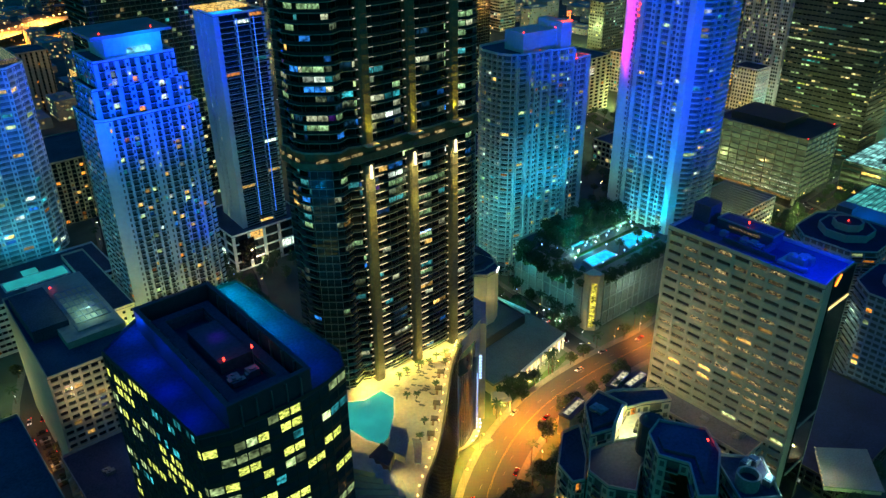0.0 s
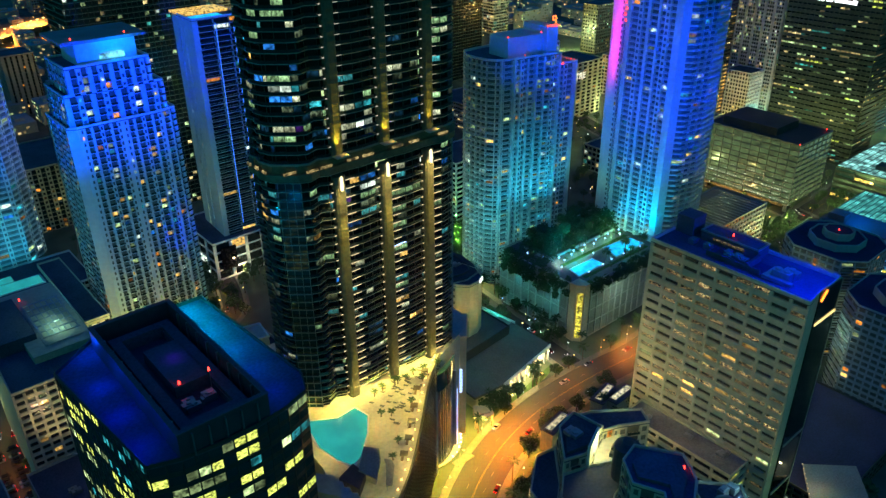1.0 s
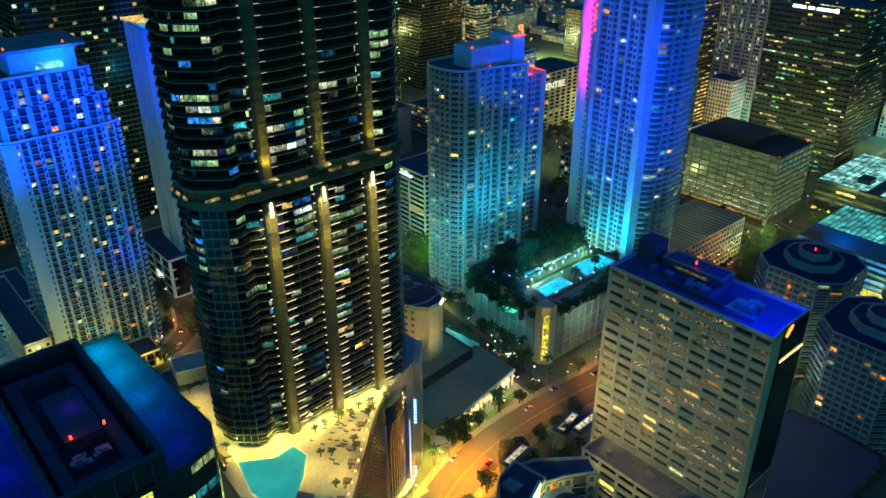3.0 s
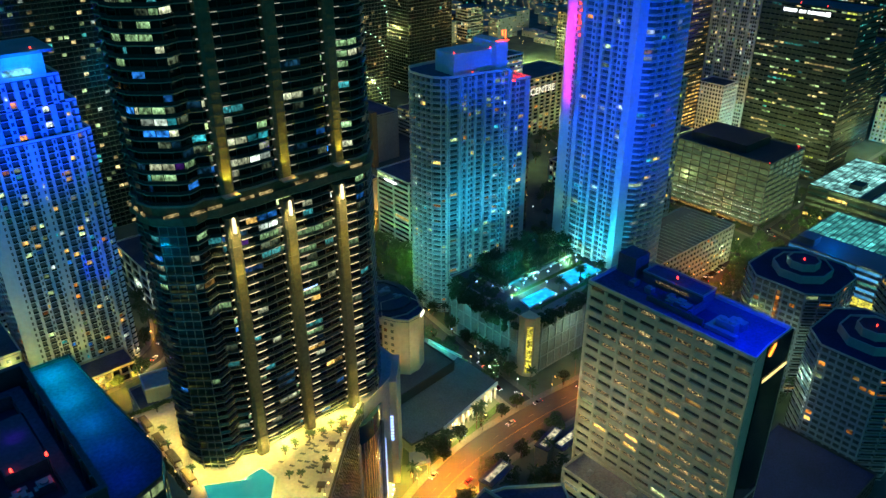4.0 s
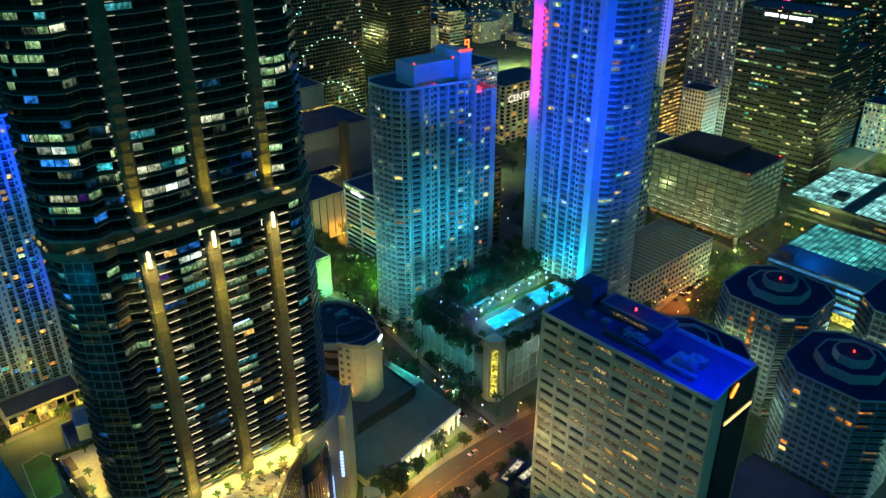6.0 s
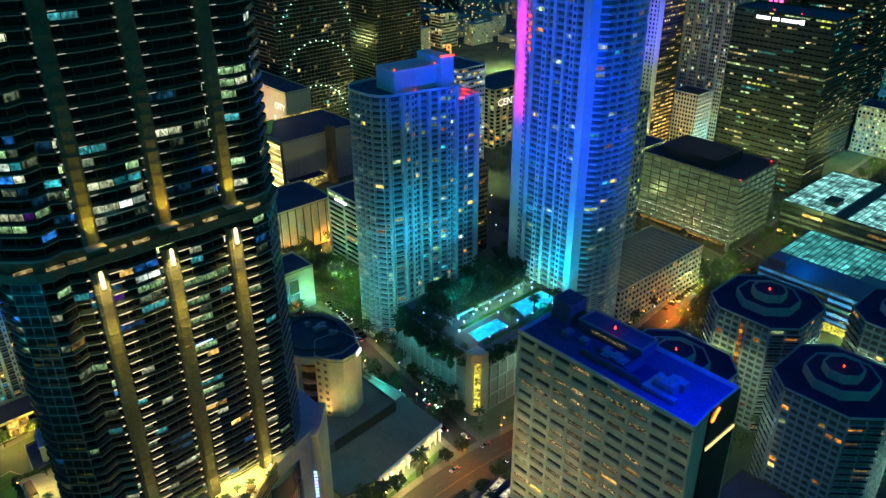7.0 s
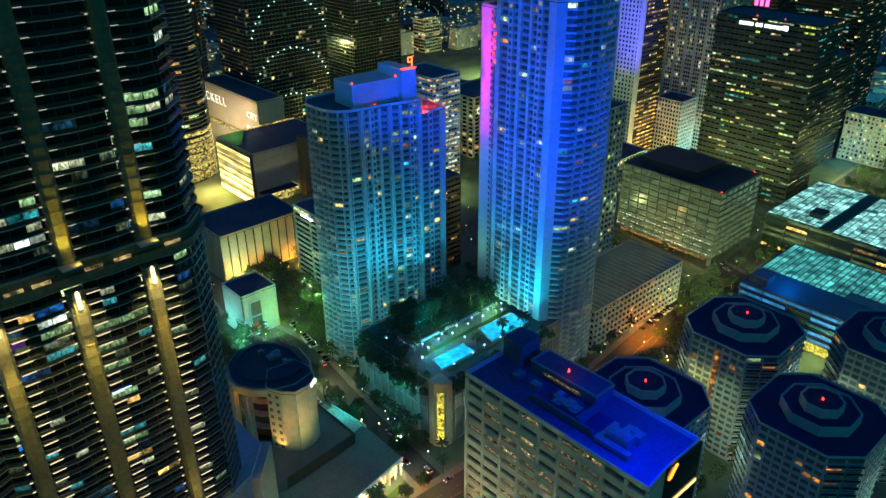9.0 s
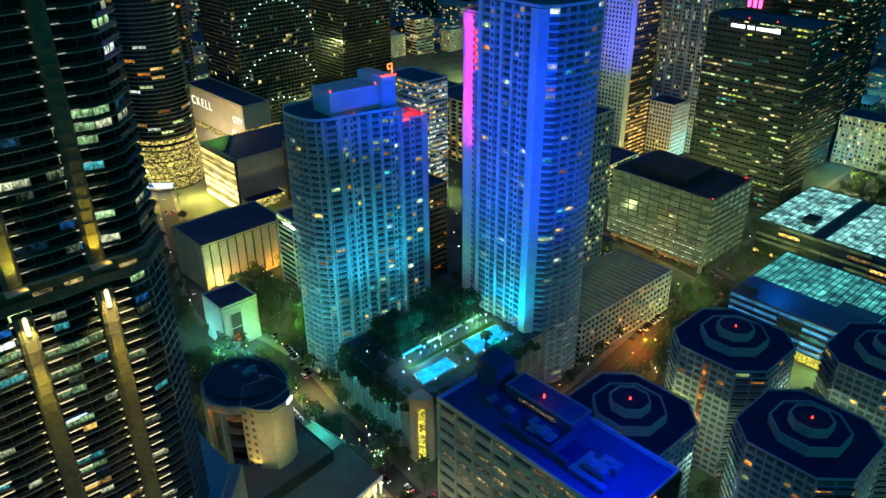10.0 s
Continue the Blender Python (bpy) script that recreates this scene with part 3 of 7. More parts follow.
def smooth(line, times=2):
    pts = [Vector(p) for p in line]
    for _ in range(times):
        nxt = [pts[0]]
        for a, b in zip(pts, pts[1:]):
            nxt += [a * 0.75 + b * 0.25, a * 0.25 + b * 0.75]
        pts = nxt + [pts[-1]]
    return [tuple(p) for p in pts]


def shifted(line, d):
    pts = [Vector(p) for p in line]
    out = []
    for i, p in enumerate(pts):
        t = (pts[min(i + 1, len(pts) - 1)] - pts[max(i - 1, 0)]).normalized()
        out.append(tuple(p + Vector((-t.y, t.x)) * d))
    return out


tagged(new("ground", make_mesh("ground", Acc().quad((-2600, -2600, -0.06), (2600, -2600, -0.06), (2600, 2600, -0.06), (-2600, 2600, -0.06)), CITY)),
       "dark city ground between the buildings at night", "ground", kind="structure")
AVENUE = smooth([(60, 60), (105, 112), (150, 156), (186, 178), (225, 188), (270, 188), (310, 183), (370, 192), (430, 199), (520, 208), (900, 222)])
SIDE = smooth([(269, 200), (272, 230), (276, 270), (284, 320), (272, 372), (292, 450), (330, 560), (380, 700)])
WEST = smooth([(22, 60), (24, 200), (30, 320), (60, 400), (130, 470), (150, 600)])
MID = smooth([(60, 352), (110, 344), (160, 352), (176, 392), (190, 470)])
EAST = smooth([(470, -40), (486, 120), (524, 200), (532, 280), (560, 420), (640, 600)])
for nm, line, half in (("avenue", AVENUE, 9.5), ("side_street", SIDE, 5.5), ("west_street", WEST, 7), ("middle_street", MID, 6), ("east_street", EAST, 9)):
    tagged(new("road", make_mesh("road", strip(line, half, {"avenue": 0.0, "side_street": -0.008, "west_street": -0.016, "middle_street": -0.024, "east_street": -0.032}[nm]), ASPHALT)), "dark asphalt street under sodium lamps", "road", kind="structure")
    for sgn in (1, -1):
        acc, mid = Acc(), [Vector(p) for p in shifted(line, sgn * (half + 2.2))]
        inner, outer = shifted(line, sgn * half), shifted(line, sgn * (half + 3.2))
        for i in range(len(inner) - 1):
            a, b, c, d = inner[i], inner[i + 1], outer[i + 1], outer[i]
            acc.quad((*a, 0.15), (*b, 0.15), (*c, 0.15), (*d, 0.15))
            acc.quad((*a, -0.05), (*b, -0.05), (*b, 0.15), (*a, 0.15))
        tagged(new("pavement", make_mesh("pavement", acc, PAVING)), "pale concrete pavement with a raised kerb", "pavement", kind="structure")
for d, mat, dash in ((0.2, YELLOWPAINT, 0), (-0.2, YELLOWPAINT, 0), (3.6, PAINT, 1), (-3.6, PAINT, 1)):
    line = shifted(AVENUE, d)
    acc = Acc()
    pts = [Vector(p) for p in line]
    for a, b in zip(pts, pts[1:]):
        ln = (b - a).length
        u = (b - a) / ln
        nrm = Vector((-u.y, u.x)) * 0.06
        s = 0.0
        while s < ln:
            e = min(ln, s + (3.0 if dash else ln))
            p, q = a + u * s, a + u * e
            acc.quad((*(p - nrm), 0.006), (*(q - nrm), 0.006), (*(q + nrm), 0.006), (*(p + nrm), 0.006))
            s = e + (9.0 if dash else 0.01)
    tagged(new("road_marking", make_mesh("road_marking", acc, mat)), "painted lane line on the asphalt", "road marking", kind="structure")


# ---- the main tower ----
FH, DECKZ = 3.05, 55.0
tower = thing("main_tower", (150, 212, DECKZ), "tall dark glass residential tower with pale slab edges and gold-lit piers", "tower")
TOWER = [(121, 195.4), (124, 194.2), (128, 196.0), (131, 194.6), (136, 195.0), (143, 194.4), (150, 195.0), (155, 195.0), (162, 194.4), (169, 195.0), (173, 195.0),
         (178, 194.0), (183, 195.4), (190, 203), (190.4, 210), (191.4, 216), (188, 228), (178, 234), (130, 234), (119.4, 222), (114.2, 213), (114.6, 209.5), (113.6, 206), (114.6, 201.5), (115.6, 200.2)]
CORE = inset(TOWER, 1.7)
part("glass_core", Acc().prism(CORE, DECKZ, 262), GLASS, tower, "dark glazed inner walls")
floor_slab = make_mesh("floor_slab", Acc().prism(TOWER, 0, 0.24), SLAB)
rail_acc = Acc()
for i, p in enumerate(TOWER):
    a, b = Vector(p), Vector(TOWER[(i + 1) % len(TOWER)])
    u = (b - a).normalized()
    nrm = Vector((u.y, -u.x))
    rail_acc.box((*(a - nrm * 0.14), 0.30), b - a, nrm * 0.08, 1.0)
balustrade = make_mesh("glass_railing", rail_acc, RAIL)
levels = [DECKZ + 2 + FH * i for i in range(67)]
for z in levels:
    if not 142.5 < z < 148.5:
        part("floor_slab", floor_slab, SLAB, tower, at=(0, 0, z))
        part("glass_railing", balustrade, RAIL, tower, at=(0, 0, z))
# fins between the flats, behind the railings
fins = Acc()
for i, p in enumerate(CORE):
    a, b = Vector(p), Vector(CORE[(i + 1) % len(CORE)])
    u = (b - a).normalized()
    nrm = Vector((u.y, -u.x))
    count = max(1, round((b - a).length / 3.4))
    for k in range(count):
        q = a + (b - a) * k / count
        fins.box((*(q - u * 0.08), DECKZ), u * 0.16, nrm * 0.35, 262 - DECKZ)
part("window_mullion", fins, DARKWALL, tower, kind="stuff")
# glazed corner bay with its grid
for i in (24, 12):
    a, b = Vector(TOWER[i]), Vector(TOWER[(i + 1) % len(TOWER)])
    u = (b - a).normalized()
    nrm = Vector((u.y, -u.x))
    part("corner_glazing", Acc().box((*(a - nrm * 1.2), DECKZ), b - a, nrm * 0.4, 143 - DECKZ), TEALGLASS, tower, "teal corner curtain wall")
    grid = Acc()
    for k in range(4):
        grid.box((*(a + (b - a) * k / 3 - u * 0.07 - nrm * 0.5), DECKZ), u * 0.14, nrm * 0.45, 143 - DECKZ)
    part("corner_mullion", grid, MULLION, tower, kind="stuff")
    bar = make_mesh("transom", Acc().box((*a, 0), b - a, nrm * 0.2, 0.22), MULLION)
    for z in levels:
        if z < 142.5:
            part("transom", bar, MULLION, tower, at=(0, 0, z))
# lit rooms
rnd = random.Random(11)
shared_rooms, rest = {}, {}
room_count = 0
for i, p in enumerate(CORE):
    if 15 <= i <= 19:
        continue
    a, b = Vector(p), Vector(CORE[(i + 1) % len(CORE)])
    u = (b - a).normalized()
    nrm = Vector((u.y, -u.x))
    count = max(1, round((b - a).length / 3.4))
    w = (b - a).length / count
    for z in levels[:-1]:
        if 141 < z < 150:
            continue
        near = 0.25 if 150 < z < 182 else 0.15 if z >= 182 else 0.22 if z > 120 else 0.13
        if i in (4, 5, 6, 7, 8, 9) and z > 170:
            near *= 0.4
        if (i >= 19 or i < 4) and z > 120:
            near *= 1.7
        k = 0
        while k < count:
            if rnd.random() < near:
                mat = pick(rnd, [(ROOM_DIM, 6), (ROOM_NIGHT, 4), (ROOM_GREEN, 8), (ROOM_WHITE, 6), (ROOM_TEAL, 5), (LIT_PALE, 1.2), (LIT_WARM, 0.9), (LIT_TEAL, 2), (LIT_BLUE, 2), (LIT_WHITE, 1.5), (LIT_VIOLET, 0.3)])
                run = rnd.choice((1, 2, 3, 4, 4))
                for _ in range(run):
                    if k >= count:
                        break
                    q = a + u * (w * k + 0.1)
                    key = (mat.name, i)
                    if room_count < 180:
                        if key not in shared_rooms:
                            shared_rooms[key] = make_mesh("window", Acc().box((0, 0, 0), u * (w - 0.08), nrm * 0.12, FH - 0.85), mat)
                        part("window", shared_rooms[key], mat, tower, at=(q.x, q.y, z + 0.35))
                        room_count += 1
                    else:
                        rest.setdefault(mat, Acc()).box((q.x, q.y, z + 0.35), u * (w - 0.08), nrm * 0.12, FH - 0.85)
                    k += 1
            k += 1
for mat, acc in rest.items():
    part("window_pane", acc, mat, tower, kind="stuff")
DIMGOLD = glowing("dim_gold_wall_light", (1.0, 0.76, 0.30), 0.75, 0.5, 0.6)
# mechanical floor band with its downlights
BAND = inset(TOWER, -0.9)
part("mechanical_band", Acc().prism(BAND, 143.2, 145.4).prism(inset(TOWER, 0.8), 145.4, 148.2), PIERSTONE, tower, "projecting stone band round the tower")
part("band_cornice", Acc().prism(inset(TOWER, -0.4), 148.2, 148.8), SLAB, tower)
for x in (118.5, 125, 130, 140, 146, 158, 165, 178):
    y = 195.0 if 120 < x < 184 else 197.6
    part("band_light", Acc().block(x - 2.1, x + 2.1, y - 0.95, y - 0.35, 145.6, 146.3), DIMGOLD, tower, "soft gold wall light")
for y in (203, 208, 212.5):
    part("band_light", Acc().block(113.0, 113.5, y - 1.0, y + 1.0, 145.6, 146.5), DIMGOLD, tower)
# piers with ticks: glowing strips stand for the floodlit slab ends
TUBE_GOLD = glowing("gold_lamp_tube", (1.0, 0.82, 0.42), 1.7, solid=True)
strip_r = make_mesh("edge_light", Acc().box((2.4, 0, 0), (3.3, 0), (0, 0.25), 0.16), STRIP_WARM)
strip_l = make_mesh("edge_light", Acc().box((-3.1, 0, 0), (0.7, 0), (0, 0.25), 0.22), STRIP_WARM)
dim = glowing("dim_edge_glow", (0.9, 0.9, 0.70), 0.4, solid=True)
strip_s = make_mesh("edge_light", Acc().box((-2.7, 0, 0), (0.6, 0), (0, 0.25), 0.3), dim)
strip_d = make_mesh("edge_light", Acc().box((2.2, 0, 0), (1.7, 0), (0, 0.25), 0.12), dim)
for sx in (134.2, 152.5, 171.0):
    for z0, z1 in ((DECKZ, 141.6), (149.0, 262)):
        shaft = Acc().prism([(sx - 2.0, 195.8), (sx - 1.9, 193.7), (sx - 1.2, 193.1), (sx + 1.2, 193.1), (sx + 1.9, 193.7), (sx + 2.0, 195.8)], z0, z1)
        pier = part("pier", shaft, PIERSTONE, tower, "ribbed stone pier lit by gold floodlights")
        ribs = Acc()
        z = z0 + 1
        while z < z1:
            g = 0.09
            ribs.prism([(sx - 2.0 - g, 195.8), (sx - 1.9 - g, 193.7 - g), (sx - 1.2 - g / 2, 193.1 - g), (sx + 1.2 + g / 2, 193.1 - g), (sx + 1.9 + g, 193.7 - g), (sx + 2.0 + g, 195.8)], z, z + 0.45)
            z += FH
        part("pier_rib", ribs, PIERSTONE, pier, kind="stuff")
    for z in levels:
        if z < 141:
            part("edge_light", strip_r, STRIP_WARM, tower, at=(sx, 194.0, z + 0.31))
            part("edge_light", strip_l, STRIP_WARM, tower, at=(sx, 194.2, z + 0.31))
        elif z > 150:
            part("edge_light", strip_d, dim, tower, at=(sx, 194.0, z + 0.31))
            part("edge_light", strip_s, dim, tower, at=(sx, 194.0, z + 0.31))
    part("pier_head_lamp", Acc().tube((sx, 192.75, 137.2), (sx, 192.75, 141.4), 0.55, 0.55, 12).tube((sx, 192.75, 141.4), (sx, 192.75, 142.0), 0.55, 0.25, 12), TUBE_GOLD, tower, "bright capsule lamp on the pier head")
    part("lamp_bracket", Acc().block(sx - 2.4, sx + 2.4, 190.4, 193.2, 148.9, 149.3), BEIGE, tower)
for x0, x1, y, z, m in ((122, 130, 193.8, 63.9, LIT_TEAL), (155, 160, 193.9, 109.7, LED_BLUE)):
    part("balcony_led", Acc().block(x0, x1, y, y + 0.15, z, z + 0.3), m, tower, "coloured balcony strip light")

# ---- podium, terrace ----
podium = thing("tower_podium", (150, 190, 0), "curved podium with louvred wall below the pool terrace", "podium")
EDGE = smooth([(96, 122), (108, 138.5), (124, 149), (141, 164.5), (158, 181), (173, 192)], 2)
DECKPOLY = EDGE + [(191, 199), (201, 210), (201, 246), (106.3, 243), (106.3, 193), (104.6, 170), (98, 150)]
part("terrace_slab", Acc().prism(DECKPOLY, DECKZ - 0.6, DECKZ), DECK, podium, "pale terrace paving under gold light")
part("podium_core", Acc().prism(inset(DECKPOLY, 0.5), 0, DECKZ - 0.6), GREY, podium)
LOUVRE = material("bronze_louvres", (0.13, 0.12, 0.10), 0.32, 0.75, grain=1.0)
slats = Acc()
cap = Acc()
for a, b in zip(EDGE, EDGE[1:]):
    a, b = Vector(a), Vector(b)
    u = (b - a).normalized()
    nrm = Vector((u.y, -u.x))
    for k in range(30):
        slats.box((*(a + nrm * 0.05), 2 + k * 1.85), b - a, nrm * 0.45, 0.8)
    for k in range(max(1, int((b - a).length / 1.6))):
        q = a + u * (k * 1.6)
        slats.box((*q, 1), u * 0.25, nrm * 0.6, DECKZ - 1)
part("louvre_slat", slats, LOUVRE, podium, "bronze louvre wall", "stuff")
cap.prism([tuple(p) for p in shifted(EDGE, -0.7)] + list(reversed(EDGE)), DECKZ, DECKZ + 1.6)
part("parapet", cap, LOUVRE, podium)
# glazed corner between louvres and the sign wall
a, b = Vector((166.6, 188.2)), Vector((182.5, 193.8))
u = (b - a).normalized()
nrm = Vector((u.y, -u.x))
curve = [tuple(a + (b - a) * t + nrm * (0.3 + 1.9 * math.sin(math.pi * t ** 0.8))) for t in [k / 12 for k in range(13)]]
for k, (p, q) in enumerate(zip(curve, curve[1:])):
    p, q = Vector(p), Vector(q)
    part("glass_panel", Acc().box((*p, 4), q - p, Vector((0.0, 0.3)), 38), SILVERGLASS, podium)
    part("glass_fin", Acc().box((*p, 4), Vector((0.10, 0)), Vector((0, -0.12)), 38), MULLION, podium)
part("glass_head", Acc().prism(curve + [tuple(b), tuple(a)], 42, 50.5), TEALGLASS, podium, "dark teal glazing over the curved window")
part("glass_frame", Acc().box((*(a - u * 0.4), 0), u * 1.3, nrm * 1.4, 43).box((*(b - u * 0.9), 0), u * 1.0, nrm * 1.4, 43), GREY, podium, "pale frame round the tall curved window")
part("edge_tube", Acc().box((*(b - u * 1.15 + nrm * 2.1), 5), u * 0.12, nrm * 0.12, 30), LED_BLUE, podium, "thin bluish light line")
part("canopy", Acc().prism([tuple(a + nrm * 1.2), (171, 186.6), (175, 186.8), (180.5, 188.6), (186.4, 192.8), (189.0, 196.2), (187.5, 198.5), tuple(b), tuple(a)], 3.2, 3.7), BEIGE, podium)
violet = glowing("violet_white_lamp", (0.65, 0.6, 1.0), 5.0, solid=True)
for p in ((176.5, 187.6), (179.5, 188.6), (182.4, 190.3), (184.8, 192.0), (186.8, 193.8), (188.2, 195.8)):
    q = Vector(p)
    part("canopy_light", Acc().block(q.x - 0.25, q.x + 0.25, q.y - 0.25, q.y + 0.25, 3.7, 4.1), violet, podium)
sign_wall = part("sign_wall", Acc().prism([(190.2, 200.6), (193.4, 198.2), (205.5, 211.5), (201.5, 215)], 0, 52), BEIGE, podium, "plain beige blade wall")
for k in range(8):
    z = 34.6 - k * 1.62
    part("sign_bar", Acc().box((190.7, 200.05, z), (1.2, -0.9), (-0.1, -0.14), 0.8), LED_BLUE, sign_wall)
part("amber_porch", Acc().block(176, 186, 184.5, 188, 0.15, 0.3), PAVING, podium)

pool = thing("terrace_pool", (120, 181, DECKZ), "turquoise lit swimming pool with angled edges", "pool")
POOLPOLY = [(108.9, 179), (110.1, 170), (112.6, 164.6), (116.6, 166), (124.9, 174), (130.6, 181.5), (129.6, 188), (121.9, 187.4), (112, 193.2)]
part("coping", Acc().prism(inset(POOLPOLY, -0.6), DECKZ, DECKZ + 0.18), WHITE, pool)
part("water", Acc().prism(POOLPOLY, DECKZ + 0.1, DECKZ + 0.24), POOL, pool)


def lounger(x, y, a):
    t = thing("sun_lounger", (0, 0, 0), "grey sun lounger on the terrace", "lounger", "terrace loungers")
    part("seat", Acc().block(-0.35, 0.35, -0.2, 1.2, 0.3, 0.4), LOUNGE, t)
    part("backrest", Acc().quad((-0.35, -0.2, 0.36), (0.35, -0.2, 0.36), (0.35, -0.75, 0.8), (-0.35, -0.75, 0.8)).quad((-0.35, -0.75, 0.72), (0.35, -0.75, 0.72), (0.35, -0.2, 0.3), (-0.35, -0.2, 0.3)), LOUNGE, t)
    for sx in (-0.3, 0.24):
        for sy in (-0.1, 1.1):
            part("leg", Acc().block(sx, sx + 0.06, sy, sy + 0.06, 0, 0.3), METAL, t)
    t.matrix_basis = pose(x, y, DECKZ, 0, 0, a)
    return t


def cabana(x, y, a, w=2.6):
    t = thing("cabana", (0, 0, 0), "tan-roofed cabana on the terrace", "cabana", "terrace cabanas")
    part("canopy", Acc().prism(rect(-w / 2, w / 2, -1.3, 1.3), 2.3, 2.5).prism(rect(-w / 2 + 0.3, w / 2 - 0.3, -1, 1), 2.5, 2.7), DARKCANVAS, t)
    for sx in (-w / 2 + 0.05, w / 2 - 0.15):
        for sy in (-1.25, 1.15):
            part("post", Acc().block(sx, sx + 0.1, sy, sy + 0.1, 0, 2.3), WOOD, t)
    part("bench", Acc().block(-w / 2 + 0.3, w / 2 - 0.3, 0.2, 1.0, 0.0, 0.45), WOOD, t)
    t.matrix_basis = pose(x, y, DECKZ, 0, 0, a)
    return t


first_lounger, first_cabana = lounger(136, 186, 30), cabana(161, 186.3, 45)
for k in range(52):
    x = 134 + rnd.random() * 30
    y = 168 + (x - 134) * 0.62 + rnd.random() * 16
    if y < 191 and y > 158 + (x - 132) * 0.8 + 4:
        copy_thing(first_lounger, pose(x, y, DECKZ, 0, 0, rnd.choice((30, 120, 35, 210))))
for x, y in ((152, 180), (145, 173), (139, 167), (133, 161), (127, 156)):
    copy_thing(first_cabana, pose(x, y, DECKZ, 0, 0, 45))
long_cabana = cabana(109.7, 232.6, 90, 7.6)
for y in (220.8, 210.0, 198.8):
    copy_thing(long_cabana, pose(109.7, y, DECKZ, 0, 0, 90))
for y in (239.6, 226.6, 215.4, 204.4, 194.6):
    lt = thing("bollard_lamp", (107.7, y, DECKZ), "small glowing terrace bollard lamp", "lamp", "terrace bollards")
    part("post", Acc().tube((107.7, y, DECKZ), (107.7, y, DECKZ + 0.7), 0.1, 0.1), METAL, lt)
    part("head", Acc().tube((107.7, y, DECKZ + 0.7), (107.7, y, DECKZ + 1.15), 0.3, 0.22, 8), LAMP_AMBER, lt)
annexe = thing("podium_annexe", (120, 258, 0), "lower podium annexe with a navy roof and a pale roof box", "building")
facade(annexe, [(113.5, 246.5), (136, 246.5), (136, 269), (116, 269)], 0, 46.0, 3.6, {None: P_GRID}, wall=GREY, lit=0.08, palette=OFFICE_PALETTE, seed=131, roof=ROOF)
part("roof_box", Acc().prism([(118.5, 256.5), (131, 252.5), (133, 264), (120.5, 267)], 46.3, 52.4), BEIGE, annexe, "pale ribbed roof box")
part("roof_box_cap", ring_wall([(118.3, 256.3), (131.2, 252.3), (133.2, 264.2), (120.3, 267.2)], 0.6, 52.4, 53.0), WHITE, annexe)
for k in range(8):
    part("roof_box_rib", Acc().box((119.2 + k * 1.55, 256.0 - k * 0.5, 46.6), (0.5, -0.16), (-0.1, -0.25), 5.4), BEIGE, annexe)
# added light without a fixture, to brighten the roof box
lamp("POINT", 117, 249.5, 52, 420, OLIVE)
shops = thing("corner_shops", (125, 349, 0), "low row of shops with bright yellow fronts", "shop")
facade(shops, rect(108, 141, 341.5, 357.4), 0, 8.4, 4.0, {0: [("p", 0.8), ("g", 3.2)], 3: [("p", 0.8), ("g", 3.2)], 1: [("p", 40.0)], 2: [("p", 40.0)]}, wall=BEIGE, lit=0.7, palette=[(LED_YELLOW, 3), (LIT_WARM, 2)], seed=132, roof=ROOF)
green = thing("corner_lawn", (112, 306, 0), "dark green lawn beside the street corner", "lawn")
part("turf", Acc().prism([(104, 290), (120, 290), (121, 306), (114, 320), (106, 318)], 0.02, 0.3), GRASS, green)
part("kerb", ring_wall([(103.7, 289.7), (120.3, 289.7), (121.3, 306.1), (114.2, 320.4), (105.7, 318.3)], 0.3, 0.02, 0.34), GREY, green)
lamp("POINT", 116, 297, 9, 2600, (0.35, 1.0, 0.30))
lamp("POINT", 120, 333, 7, 3600, (1.0, 0.68, 0.08))
bar = thing("terrace_pavilion", (117, 163, DECKZ), "flat pale-roofed bar pavilion on the terrace", "pavilion")
part("roof", Acc().prism([(118.4, 166.4), (110.6, 158.4), (112.6, 151.5), (118.6, 157.2), (121.6, 162.2)], DECKZ + 3.2, DECKZ + 3.6), PALEROOF, bar)
part("wall", Acc().prism([(118.2, 165.6), (111.3, 158.4), (113.0, 152.5), (118.1, 157.5), (120.9, 162.0)], DECKZ, DECKZ + 3.2), BEIGE, bar)
annex = thing("terrace_awning", (118, 153, DECKZ), "rounded grey awning beside the terrace bar", "awning")
part("roof", Acc().prism([(120.2, 157.8), (119.4, 155.6), (113.4, 147.8), (115.0, 146.6), (121.0, 153.2), (121.8, 155.6)], DECKZ + 2.8, DECKZ + 3.1), PALEROOF, annex)
for x, y in ((119.9, 156.4), (114.4, 148.4), (120.6, 153.8), (116.6, 149.0)):
    part("post", Acc().tube((x, y, DECKZ), (x, y, DECKZ + 2.8), 0.1, 0.1), METAL, annex)
for k in range(24):
    t = 0.12 + 0.86 * k / 23
    i = t * (len(EDGE) - 1)
    p = Vector(EDGE[int(i)]).lerp(Vector(EDGE[min(int(i) + 1, len(EDGE) - 1)]), i - int(i)) + Vector((-1.0, 1.2))
    lt = thing("bollard_lamp", (p.x, p.y, DECKZ), "small glowing terrace bollard lamp", "lamp", "terrace bollards")
    part("post", Acc().tube((p.x, p.y, DECKZ), (p.x, p.y, DECKZ + 0.7), 0.1, 0.1), METAL, lt)
    part("head", Acc().tube((p.x, p.y, DECKZ + 0.7), (p.x, p.y, DECKZ + 1.15), 0.3, 0.22, 8), LAMP_AMBER, lt)

